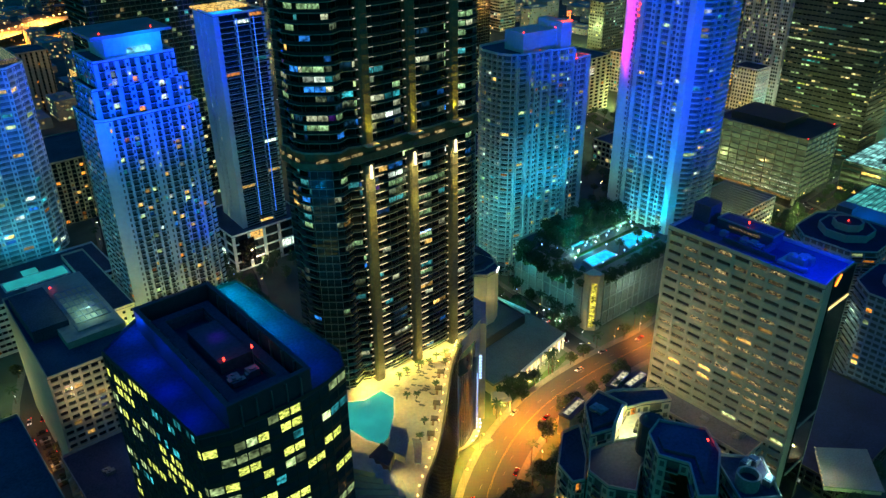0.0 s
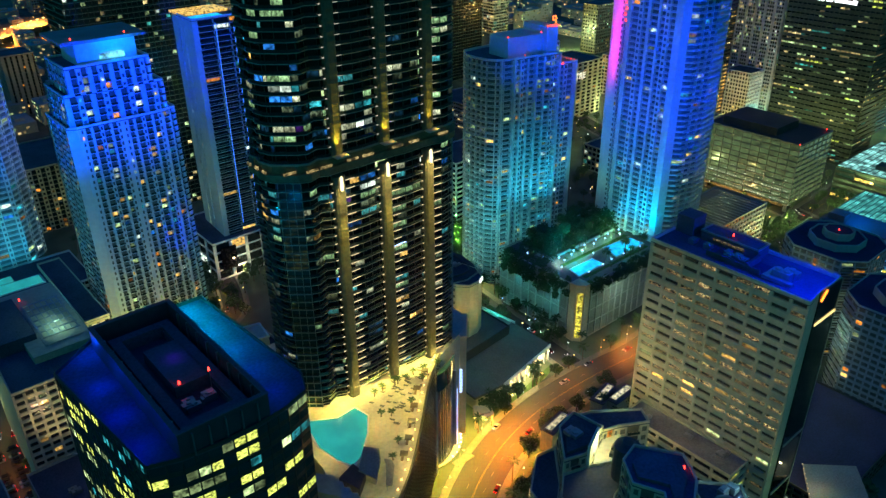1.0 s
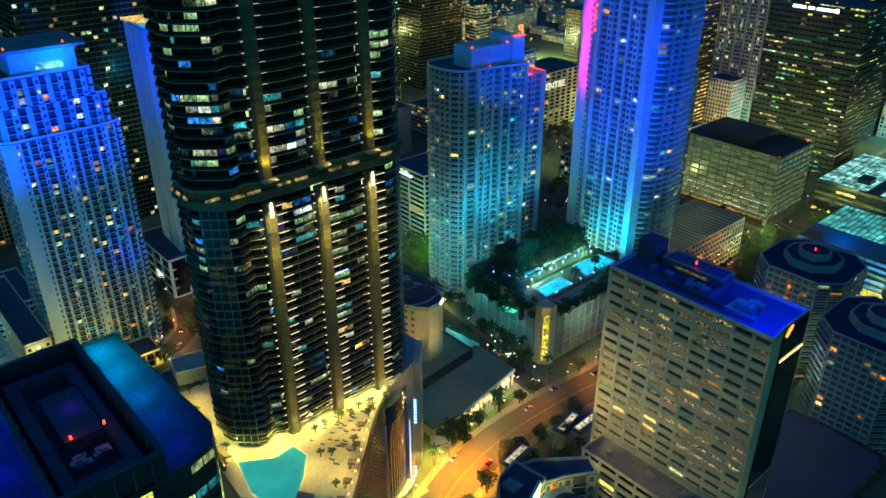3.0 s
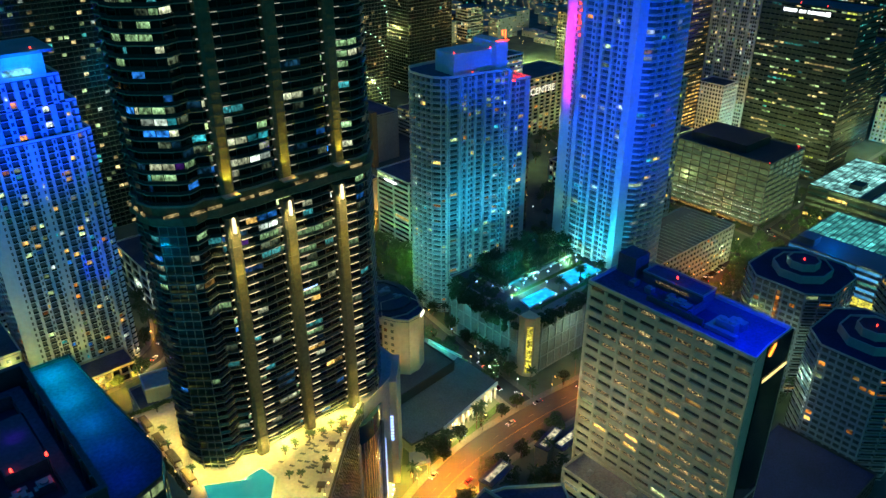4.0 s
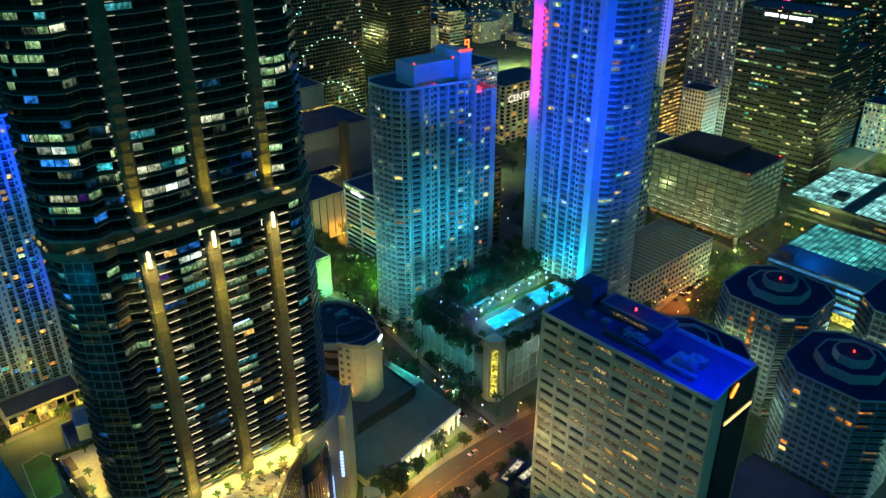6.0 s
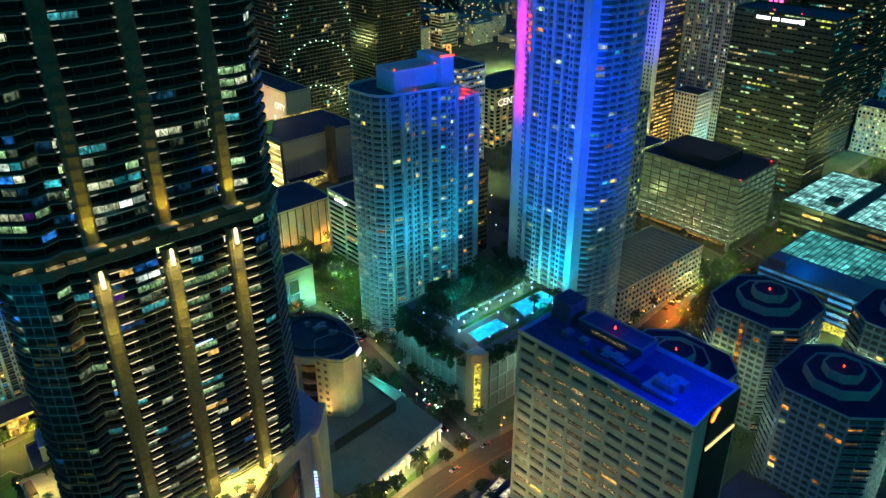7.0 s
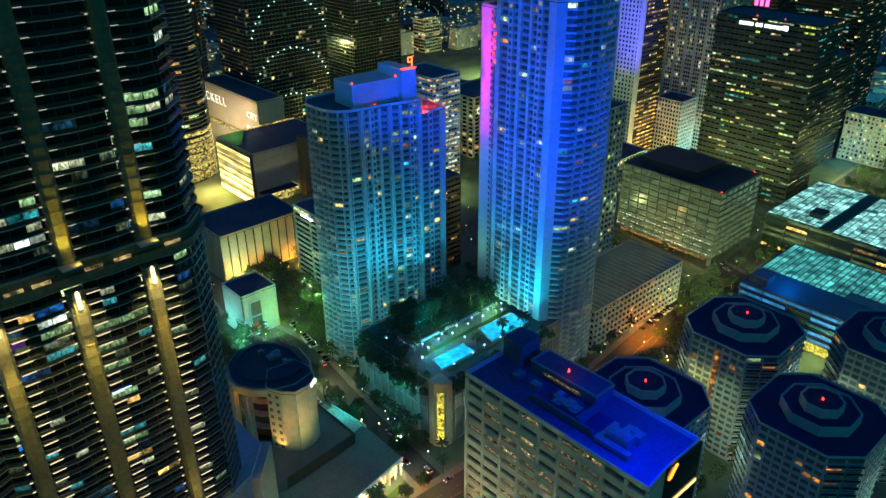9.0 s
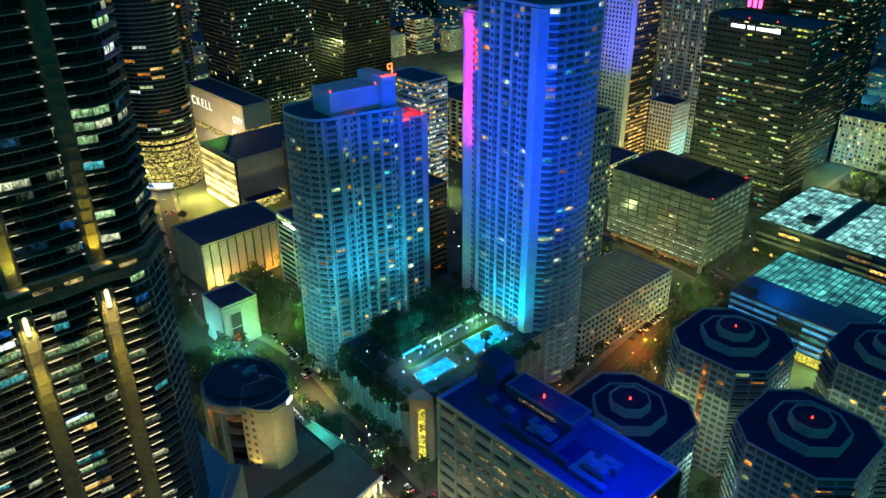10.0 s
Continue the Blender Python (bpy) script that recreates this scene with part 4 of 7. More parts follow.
# ---- the corner office with the blue roof ----
near = thing("corner_office", (65, 165, 0), "dark glass office block with lit floors and a navy roof", "office building")
NEAR = [(45, 140.2), (52, 137.6), (60.8, 136.5), (70, 136.4), (79, 137.8), (85.8, 140.2), (88.8, 147), (86, 200), (55, 200), (40.3, 189)]
NEARLIGHT = glowing("yellow_green_ceiling_light", (0.82, 0.95, 0.16), 2.2, 0.45, 1.3, low=0.10, span=(0.36, 0.70), squash=(1, 1, 1.6))
facade(near, NEAR, 0, 113.2, 3.9, {None: [("p", 0.25), ("g", 2.9)], 6: [("p", 0.6), ("g", 4.5)], 7: None, 8: None, 9: [("p", 0.7), ("g", 1.6), ("p", 0.15), ("g", 1.6)]}, wall=DARKWALL, glass=TEALGLASS, cluster=11.0,
       lit=lambda f, p: 0.50 if f > 0.8 else 0.34 if f > 0.55 else 0.16, palette=[(NEARLIGHT, 6), (LIT_PALE, 3), (LIT_TEAL, 1)], band=1.5, depth=0.14, singles=75, seed=3, parapet=1.0)
part("plant_screen", ring_wall(rect(52, 74.3, 137.6, 193.6), 1.0, 113.5, 120.6), SCREEN, near, "tall dark screen wall round the roof plant")
part("plant_floor", Acc().block(53, 73.3, 138.6, 192.6, 113.6, 114.2), SCREEN, near)
part("screen_cap", ring_wall(rect(51.8, 74.5, 137.4, 193.8), 1.3, 120.6, 120.9), ROOF, near, "dark metal coping of the screen")
for k, (z, g) in enumerate(((116.4, 3.2), (117.6, 1.8))):
    part("plant_deck", ring_wall(rect(53 + g, 73.3 - g, 140 + g, 191 - g), 1.6 + 1.2 * k, 114.2, z), ROOF, near, "stepped inner deck of the plant pit")
part("plant_room", Acc().block(60, 69, 158, 178, 114.2, 117.6), ROOF, near)
for y in range(143, 190, 6):
    part("screen_post", Acc().block(53.0, 53.5, y, y + 0.5, 114.2, 120.4), METAL, near)
    part("screen_post", Acc().block(72.8, 73.3, y, y + 0.5, 114.2, 120.4), METAL, near)
for x in range(55, 73, 4):
    part("screen_brace", Acc().block(x, x + 0.35, 136.9, 137.6, 113.6, 119.8), METAL, near, "slanting steel brace of the screen")
rooftop_units(near, 58, 68, 146, 156, 114.2, 5, 5)
beacon(near, 61.5, 158.8, 117.6)
beacon(near, 68.3, 156.0, 120.0)
part("beacon_mast", Acc().tube((68.3, 156.0, 114.2), (68.3, 156.0, 120.0), 0.12, 0.08), METAL, near)
step = thing("stepped_terrace_block", (98, 148, 0), "olive stepped block with lit louvres beside the office", "building")
part("wall", Acc().prism([(90, 146), (97, 128), (109, 138), (112, 152), (107, 161.5), (96, 176), (90, 176)], 0, 54.4), BEIGE, step)
part("flat_roof", Acc().prism([(104.5, 160.5), (106.5, 152), (112.0, 156.5), (111.4, 162.8)], 54.4, 58.0), SCREEN, step, "dark flat roof box")
for k in range(6):
    part("roof_terrace", Acc().prism([(90.4, 146 + k * 1.5), (104 - k * 1.6, 137 + k * 1.5), (107 - k * 1.6, 146 + k * 1.5), (90.4, 158 + k * 1.2)], 54.4 + k * 2.2, 56.4 + k * 2.2), GREY, step, "stepped planted terrace")
for k in range(5):
    part("lit_louvre", Acc().prism([(96.0 + k * 1.5, 128.2 + k * 1.25), (97.1 + k * 1.5, 129.1 + k * 1.25), (97.0 + k * 1.5, 129.3 + k * 1.25), (95.9 + k * 1.5, 128.4 + k * 1.25)], 40, 52), LED_YELLOW, step, "glowing yellow louvre")

# ---- the beige office slab with the blue roof ----
off = thing("office_slab", (240, 110, 0), "beige office slab with ribbon windows and a blue-lit roof", "office building")
OFF = [(230, 81), (238.2, 82), (253, 82), (253, 140), (230, 140)]


# emissive noise painting reflected glitter in slab windows; also on clerestory and crown
FAINT_GLOW = glowing("faint_warm_glint_glow", (1.0, 0.80, 0.34), 1.3, 0.8, 2.4, low=0.0, span=(0.50, 0.72))


# share of panes with painted glitter, most at mid-height
def office_glow(f, p):
    return 0.75 if 0.42 < f < 0.70 else 0.50 if 0.70 < f < 0.97 else 0.14


facade(off, OFF, 0, 106.6, 3.7, {None: [("p", 1.1), ("g", 5.6)], 0: None, 1: None, 2: None}, wall=BEIGE, glass=MIRRORGLASS, lit=office_glow,
       palette=[(FAINT_GLOW, 12), (LIT_WARM, 0.8), (LIT_PALE, 0.4)], band=2.2, depth=0.7, singles=62, seed=4, parapet=1.4)
SLOTGLOW = glowing("even_amber_slot", (1.0, 0.72, 0.26), 1.5, 0.25, 2.0, low=0.6)
part("black_end", Acc().block(238.4, 253.1, 81.5, 82.0, 0, 107.6), BLACKGLASS, off, "black mirror glass end wall")
# pale strip added for the glint along the black wall's edge
part("end_edge", Acc().block(253.1, 253.5, 81.3, 82.2, 0, 107.6), MULLION, off, "thin pale metal strip for the glint on the edge")
for z in (95.2, 44.0, 21.0):
    part("end_slot", Acc().block(238.6, 253.0, 81.2, 81.5, z, z + 0.9), SLOTGLOW if z > 90 else MULLION, off, "light slot across the black wall")
logo = Acc()
for k in range(5):
    logo.prism([(239.0 + k * 0.5, 81.15), (240.2 + k * 0.5, 81.15), (240.2 + k * 0.5, 81.45), (239.0 + k * 0.5, 81.45)], 104.4 + k * 0.62, 105.3 + k * 0.62)
part("logo", logo, LED_ORANGE, off, "glowing orange flame emblem")
part("plant_house", Acc().block(244.5, 252, 107, 129, 106.9, 110.4), ROOF, off)
part("plant_house_edge", ring_wall(rect(244.3, 252.2, 106.8, 129.2), 0.5, 110.4, 111.0), METAL, off, "pale coping of the plant house")
part("lit_clerestory", Acc().block(244.1, 244.3, 112, 124, 108.6, 109.4), FAINT_GLOW, off)
part("plant_pit_wall", Acc().block(235.2, 235.9, 101, 121, 106.9, 109.0).block(236, 244.5, 105.6, 106.8, 106.9, 109.4), ROOF, off)
# no recess: a black sheet on the roof stands for the pit's shade
part("plant_pit_floor", Acc().block(236.0, 244.3, 100.0, 105.5, 106.95, 107.1), BLACKROOF, off, "black sheet for the shade in the open plant pit")
part("cooling_tower", Acc().block(237, 240, 92, 98, 106.95, 110.2).block(240.6, 243.4, 91, 96, 106.95, 109.6), METAL, off, "blue-lit rooftop cooling tower")
for x, y, z in ((238.5, 93.6, 110.2), (238.5, 96.4, 110.2), (242, 93.4, 109.6)):
    part("fan_stack", Acc().tube((x, y, z), (x, y, z + 0.7), 1.15, 1.0, 12), METAL, off)
part("duct", Acc().block(234.6, 236.4, 90, 100, 107.2, 108.4).block(236.4, 243, 98.4, 99.8, 107.2, 108.4), METAL, off)
part("corner_tower", Acc().block(244, 251.5, 132, 139, 106.9, 114), ROOF, off)
rooftop_units(off, 237, 243, 108, 136, 106.95, 6, 6)
beacon(off, 247, 118, 111.5)
wing = thing("office_wing", (222, 110, 0), "lower office wing with ribbon windows and a flat grey roof", "office building")
facade(wing, rect(217, 229.2, 88, 134), 0, 38, 3.7, {None: [("p", 1.0), ("g", 6.5)]}, wall=BEIGE, lit=0.18, palette=OFFICE_PALETTE, band=1.9, seed=7, roof=PALEROOF)
rooftop_units(wing, 218, 228, 92, 130, 38.3, 5, 8)

# ---- garage podium with the pool deck ----
pod = thing("parking_podium", (320, 240, 0), "pale parking podium with ribbed panels and a planted pool deck", "garage")
POD = [(285, 215), (288, 211.5), (364, 211.5), (364, 270), (285, 270)]
facade(pod, POD, 0, 32.4, 8.1, {4: [("p", 0.8), ("g", 4.6)], 1: [("p", 0.8), ("g", 4.6)], 0: None, 2: [("p", 9.0)], 3: [("p", 9.0)]}, wall=GREY, glass=PALEROOF, lit=0.0, band=0.5, depth=0.5, seed=9, roof=PAVING, parapet=1.0)
part("corner_pier", Acc().prism([(284.4, 218.5), (284.4, 214.6), (287.6, 210.9), (291.5, 210.9), (291.5, 218.5)], 0, 34.2), BEIGE, pod, "beige corner pier")
for k in range(14):
    z = 2.4 + k * 1.95
    part("sign_panel", Acc().prism([(285.0, 213.6), (286.9, 211.4), (287.15, 211.6), (285.25, 213.8)], z, z + 1.75), LED_YELLOW, pod, "glowing yellow panel")
for nm, poly in (("square", [(295, 221.5), (315, 221.5), (315, 229), (297, 229)]), ("long", [(327, 222), (351, 222), (351, 232), (330, 233)])):
    pl = thing("deck_pool", (*poly[0], 32.7), "bright blue lit pool on the garage deck", "pool", "deck pools")
    part("coping", Acc().prism(inset(poly, -0.7), 32.75, 32.95), WHITE, pl)
    part("water", Acc().prism(poly, 32.85, 33.02), POOLBLUE, pl)
lamp("POINT", 305, 232, 36, 2600, CYAN)
lamp("POINT", 338, 220, 36, 3200, CYAN)
lamp("POINT", 320, 239, 36.5, 5200, (0.35, 1.0, 0.45))
lamp("POINT", 345, 239, 36.5, 5600, (0.30, 1.0, 0.5))
lamp("POINT", 300, 235, 36.5, 3600, PALE)
lawn = Acc().block(296, 352, 233.6, 236, 32.76, 32.9).block(296, 350, 217.5, 219.6, 32.76, 32.9)
part("lawn", lawn, GRASS, pod, "clipped strip of lawn")
part("terrace_wall", Acc().block(296, 352, 243, 243.5, 32.75, 34.2).block(295.6, 296, 240, 262, 32.75, 34.2), GREY, pod)
part("garden_bed", Acc().block(300, 352, 246, 266, 32.75, 34.0), LEAF, pod, "dark planted bed")


def parasol(x, y):
    t = thing("deck_lamp", (0, 0, 0), "round blue garden lamp on the pool deck", "lamp", "deck lamps")
    part("post", Acc().tube((0, 0, 0), (0, 0, 1.6), 0.07, 0.07), METAL, t)
    part("globe", Acc().tube((0, 0, 1.6), (0, 0, 1.9), 0.25, 0.5, 10).tube((0, 0, 1.9), (0, 0, 2.4), 0.5, 0.2, 10), LED_BLUE, t)
    t.location = (x, y, 32.75)
    return t


globe = parasol(300, 240)
for x, y in ((312, 240), (322, 240.5), (332, 240.5), (343, 240.5), (352, 240), (320, 220), (318, 231), (300, 236), (356, 226), (357, 219), (308, 238), (316, 237), (327, 238), (337, 238), (348, 236), (293, 232), (294, 246), (291, 255), (300, 219), (312, 219.5), (330, 219.5), (344, 219)):
    copy_thing(globe, pose(x, y, 32.75))

# ---- the round-fronted condo tower ----
bt = thing("round_front_tower", (318, 295, 0), "pale condo tower with a rounded glass end under blue light", "tower")
ROUND = [(290.6, 306), (290.4, 298), (291.4, 291), (294, 286.4), (298, 283.8), (303, 282.6), (312, 281), (332, 275.6), (333.5, 281), (350, 278.4), (352, 304), (340, 312), (296, 314)]
facade(bt, ROUND[:8] + [(333, 304), (330, 314), (296, 314)], 0, 133.6, 3.02, {None: [("b", 4.0), ("p", 0.35)], 5: [("p", 0.9), ("w", 2.4), ("g", 2.4)], 6: [("p", 1.5), ("b", 3.6), ("w", 2.2), ("b", 3.6)], 7: None, 8: None, 9: None},
       wall=WHITE, glass=CONDOGLASS, rail=PALERAIL, lit=0.16, palette=BLUE_PALETTE, depth=1.5, out=0.3, singles=62, seed=12, parapet=1.3)
btw = bt
facade(btw, [(333.4, 280.6), (350, 278.2), (352, 304), (334, 304)], 0, 126, 3.02, {None: [("w", 2.2), ("b", 3.4), ("w", 2.2), ("b", 3.0), ("p", 2.6)], 1: None, 2: None}, glass=CONDOGLASS, rail=PALERAIL, lit=0.08, singles=40, seed=13, roof=PALEROOF)
for x, y, w in ((296.2, 284.6, 1.0), (303.2, 282.2, 1.2), (317.0, 279.3, 1.1), (331.2, 275.5, 1.4)):
    part("pilaster", Acc().block(x, x + w, y - 0.5, y + 1.2, 0, 134.6), WHITE, bt, "pale full-height pilaster")
part("penthouse", Acc().prism([(303, 287), (326, 284), (328, 300), (304, 302)], 133.9, 144.5), WHITE, bt)
part("crown", Acc().prism([(326, 280.6), (332.6, 279), (332.6, 298), (326, 298)], 133.9, 148.5), WHITE, bt)
part("red_edge", Acc().prism([(325.8, 280.3), (332.8, 278.7), (332.8, 279.2), (325.8, 280.8)], 148.5, 149.0), LED_RED, bt)
part("red_edge", Acc().block(334, 350, 279.6, 280.0, 126.4, 126.9), LED_RED, btw)
lamp("SPOT", 342, 286, 131, 9000, (1.0, 0.02, 0.02), (342, 286.01, 126), 150, 0.2)
sg = Acc()
for x0, x1, z0, z1 in ((328.6, 329.0, 151.6, 153.6), (328.6, 331.2, 153.4, 153.8), (330.8, 331.2, 149.4, 153.8), (328.6, 331.2, 151.4, 151.8)):
    sg.block(x0, x1, 279.2, 279.6, z0, z1)
part("roof_emblem", sg, glowing("orange_red_tube", (1.0, 0.12, 0.02), 4.0, solid=True), bt, "open square emblem in orange-red tubes")
for x, y in ((304, 288), (326, 285), (312, 283), (333, 280)):
    beacon(bt, x, y, 144.5 if y < 289 and x < 327 and x != 312 else 134.5)

# ---- the tall blue tower ----
tall = thing("tall_blue_tower", (378, 236, 0), "tall condo tower washed in deep blue light", "tower")
facade(tall, [(355.4, 218.4), (359, 216), (361.5, 213), (376, 210.4), (388, 212), (394, 216), (397, 224), (397, 256), (356.8, 252.6)], 0, 181, 3.02,
       {8: [("p", 2.2), ("b", 4.2), ("w", 2.6), ("b", 2.6), ("p", 1.8), ("b", 4.2), ("p", 1.4), ("b", 2.6), ("w", 2.6), ("b", 3.0), ("p", 3.8)], 0: [("p", 1.0)], 1: [("g", 3.0)],
        2: [("b", 5.0), ("p", 0.4)], 3: [("b", 4.0), ("p", 0.4)], 4: [("b", 3.5), ("p", 0.4)], 5: [("b", 4.0), ("p", 0.4)], 6: None, 7: None}, wall=WHITE, glass=CONDOGLASS, rail=PALERAIL, lit=0.10, palette=BLUE_PALETTE, depth=1.5, out=0.3, singles=62, seed=14)
tallw = tall
facade(tallw, [(357.6, 253), (380, 253), (380, 268), (358.6, 263.6)], 0, 174, 3.02, {3: [("p", 6.4), ("w", 2.2), ("b", 2.0)], 0: None, 1: None, 2: None}, wall=WHITE, glass=CONDOGLASS, rail=PALERAIL, lit=0.06, depth=0.8, singles=40, seed=15)
part("red_edge", Acc().block(358, 366, 254, 254.4, 174.5, 175.0), LED_RED, tallw)
for k, z in enumerate((151, 154, 157, 160, 163, 166.2)):
    part("balcony_lamp", Acc().block(357.2, 357.5, 253.3 + (k % 2) * 0.7, 254.3 + (k % 2) * 0.7, z, z + 1.1), LED_RED, tallw, "red balcony lamp")


# ---- hotel with the round roof, ballroom ----
hexa = thing("round_roof_hotel", (236, 258, 0), "beige hotel tower with a dark round roof", "hotel")
SHAFT = [(223.2, 249.1), (226.0, 242.8), (230.3, 238.2), (236.5, 238.6), (241.7, 241.5), (244.5, 247.5), (242.5, 257), (230, 259)]
facade(hexa, SHAFT, 0, 43.5, 3.4, {None: [("p", 40.0)], 0: [("w", 3.4), ("w", 3.4)]}, wall=BEIGE, glass=WINGLASS, lit=0.04, seed=21, parapet=1.2)
DISC = [(215.8, 264.9), (215.6, 258.4), (219.2, 252.0), (226.2, 245.9), (234, 243.6), (243.2, 245.6), (247.3, 252.7), (249, 264), (246, 275), (237, 281.5), (227.6, 280.4), (219, 273.4)]
part("round_roof", Acc().prism(DISC, 40.6, 44.2), BEIGE, hexa, "faceted round roof rim")
part("roof_surface", Acc().prism(inset(DISC, 0.9), 44.2, 44.9), SCREEN, hexa, "dark faceted round roof")
part("inner_core", Acc().prism(inset(DISC, 7.0), 8, 40.6), DARKWALL, hexa)
for x, y in ((217.8, 253.6), (215.9, 262.0), (220.0, 274.0), (229, 281)):
    part("column", Acc().block(x - 0.9, x + 0.9, y - 0.9, y + 0.9, 0, 40.6), BEIGE, hexa, "tall beige column under the roof rim")
for z in (14, 20.5, 27, 33.5):
    part("gallery_slab", Acc().prism(inset(DISC, 4.2), z, z + 0.6), GREY, hexa)
lamp("POINT", 217, 256, 38.5, 420, ORANGE)
lamp("POINT", 219, 249, 12, 500, (1.0, 0.6, 0.15))
rooftop_units(hexa, 224, 241, 253, 272, 44.9, 6, 22)
part("roof_ring", ring_wall(inset(DISC, 4.0), 0.5, 44.9, 45.9), SCREEN, hexa)
part("roof_sign", Acc().prism([(238.4, 239.2), (242.0, 241.3), (241.9, 241.6), (238.3, 239.5)], 42.6, 44.2), LED_WHITE, hexa, "white script sign reduced to a bar")
hexa.location += Vector((1.0, -0.8, 0))
ball = thing("ballroom_block", (235, 225, 0), "low flat-roofed ballroom block with a lit colonnade", "building")
LOWP = [(205, 204.5), (222, 203.5), (262.5, 211), (263, 240), (259, 262), (206, 262)]
part("wall", Acc().prism(inset(LOWP, 2.5), 0, 8.6), BEIGE, ball)
part("roof", Acc().prism(LOWP, 8.6, 9.8), DARKGRAVEL, ball, "dark grey flat roof")
part("soffit_light", Acc().box((222, 203.9, 8.1), (40.5, 7.5), (0.1, -0.45), 0.18), SOFFIT, ball, "long warm light under the cornice")
part("lawn", Acc().prism([(224, 197.8), (262, 204.6), (261.4, 207.8), (223.4, 201.0)], -0.04, 0.1), GRASS, ball, "clipped lawn along the colonnade")
part("cornice", Acc().box((222, 203.3, 8.3), (40.5, 7.5), (0.1, -0.5), 1.9), WHITE, ball)
for k in range(12):
    p = Vector((223, 203.8)).lerp(Vector((262, 211.0)), k / 11)
    part("column", Acc().block(p.x - 0.35, p.x + 0.35, p.y - 0.1, p.y + 0.6, 0.1, 8.6), WHITE, ball)
    if k < 11:
        part("arch_light", Acc().block(p.x + 1.0, p.x + 2.6, p.y + 2.3, p.y + 2.5, 1.0, 6.4), SOFFIT, ball, "warm lit arch")
        lamp("POINT", p.x + 1.8, p.y - 0.9, 4.6, 1100, (1.0, 0.76, 0.28))
part("upper_block", Acc().prism([(206, 228.5), (218, 227.6), (253, 231), (253, 259), (206, 259)], 9.8, 14.6), DARKGRAVEL, ball, "raised flat roof")
part("upper_rim", Acc().prism([(217.9, 227.3), (253.3, 230.7), (253.3, 231.1), (217.9, 227.7)], 10.2, 15.4).block(253, 253.4, 231.1, 259, 10.2, 15.4), DARKWALL, ball)
part("teal_court", Acc().prism([(253.6, 236), (262.4, 238), (260, 257), (253.6, 258)], 9.85, 10.0), DECK, ball)
part("court_wall", Acc().prism([(262.6, 236), (263, 236), (260.4, 258), (260, 258)], 9.8, 11.2), WHITE, ball)
lamp("POINT", 257, 249, 13.0, 1500, (0.05, 0.85, 0.75))
lamp("POINT", 216, 216, 20.0, 600, (0.2, 0.9, 0.7))
porch = thing("hotel_porch", (204, 196, 0), "pale gabled porch lit green and yellow", "porch")
part("roof", Acc().prism([(198, 197), (206, 193), (210, 200), (203, 204)], 6.2, 6.8).prism([(200, 197.5), (205.4, 195), (207.6, 199.6), (203, 202)], 6.8, 7.6), BEIGE, porch)
for x, y in ((199, 197.4), (205.6, 194), (209, 200), (203, 203)):
    part("post", Acc().block(x - 0.4, x + 0.4, y - 0.4, y + 0.4, 0, 6.2), BEIGE, porch)
lamp("POINT", 204, 198, 4.5, 3600, (0.85, 1.0, 0.2))
lamp("POINT", 199, 193, 9, 2200, (0.95, 0.95, 0.25))

# ---- octagonal towers ----


def octagon(cx, cy, top, seed):
    t = thing("octagonal_tower", (cx, cy, 0), "white apartment tower with chamfered corners and a dark stepped roof", "tower", "octagonal towers")
    r, c = 21.0, 9.0
    poly = [(cx - r, cy - r + c), (cx - r + c, cy - r), (cx + r - c, cy - r), (cx + r, cy - r + c), (cx + r, cy + r - c), (cx + r - c, cy + r), (cx - r + c, cy + r), (cx - r, cy + r - c)]
    facade(t, poly, 0, top, 3.0, {None: [("p", 0.7), ("g", 2.6)], 0: [("p", 0.7), ("b", 5.0)], 2: [("p", 0.7), ("b", 5.0)], 4: [("p", 0.7), ("b", 5.0)], 6: [("p", 0.7), ("b", 5.0)]}, wall=OCTWALL, glass=WINGLASS, lit=0.07, palette=WARM_PALETTE, band=1.25, depth=0.5, out=1.1, singles=40, seed=seed, parapet=0.9, roof=BLACKROOF)
    for rad, z0, z1 in ((13.5, top, top + 3.6), (7.5, top + 3.6, top + 6.6)):
        ring = [(cx + rad * math.cos(radians(22.5 + 45 * k)), cy + rad * math.sin(radians(22.5 + 45 * k))) for k in range(8)]
        part("roof_ring", ring_wall(ring, 0.5, z0, z1 + 0.8), OCTWALL, t, "grey octagonal screen wall")
        part("roof_tier", Acc().prism(inset(ring, 0.5), z0, z1), BLACKROOF, t)
    beacon(t, cx, cy, top + 6.6)
    return t


first_octagon = octagon(391, 135, 53.6, 31)
octagon(357, 88, 53.6, 32)
octagon(320, 137, 53.6, 33)
octagon(426, 86, 53.6, 34)
for k in range(17):
    part("stair_light", Acc().block(369.2, 369.9, 134.2, 135.4, 2 + k * 3.0, 3.6 + k * 3.0), LIT_ORANGE, first_octagon, "orange stair light")
cell = thing("low_car_park", (310, 95, 0), "dark flat-roofed car park between the towers", "car park")
facade(cell, rect(262, 334, 66, 108), 0, 9, 3.0, {None: P_GRID}, wall=DARKWALL, lit=0.03, seed=35, roof=BLACKROOF)

low = thing("lit_low_hall", (268, 74, 0), "low olive-roofed hall with a row of small warm lights", "hall")
part("wall", Acc().prism([(256, 72), (274, 84), (288, 70), (270, 56)], 9.4, 11.4), BEIGE, low)
part("roof", Acc().prism([(255.4, 72), (274, 84.6), (288.8, 70), (270, 55.2)], 11.4, 12.0), PALEROOF, low)
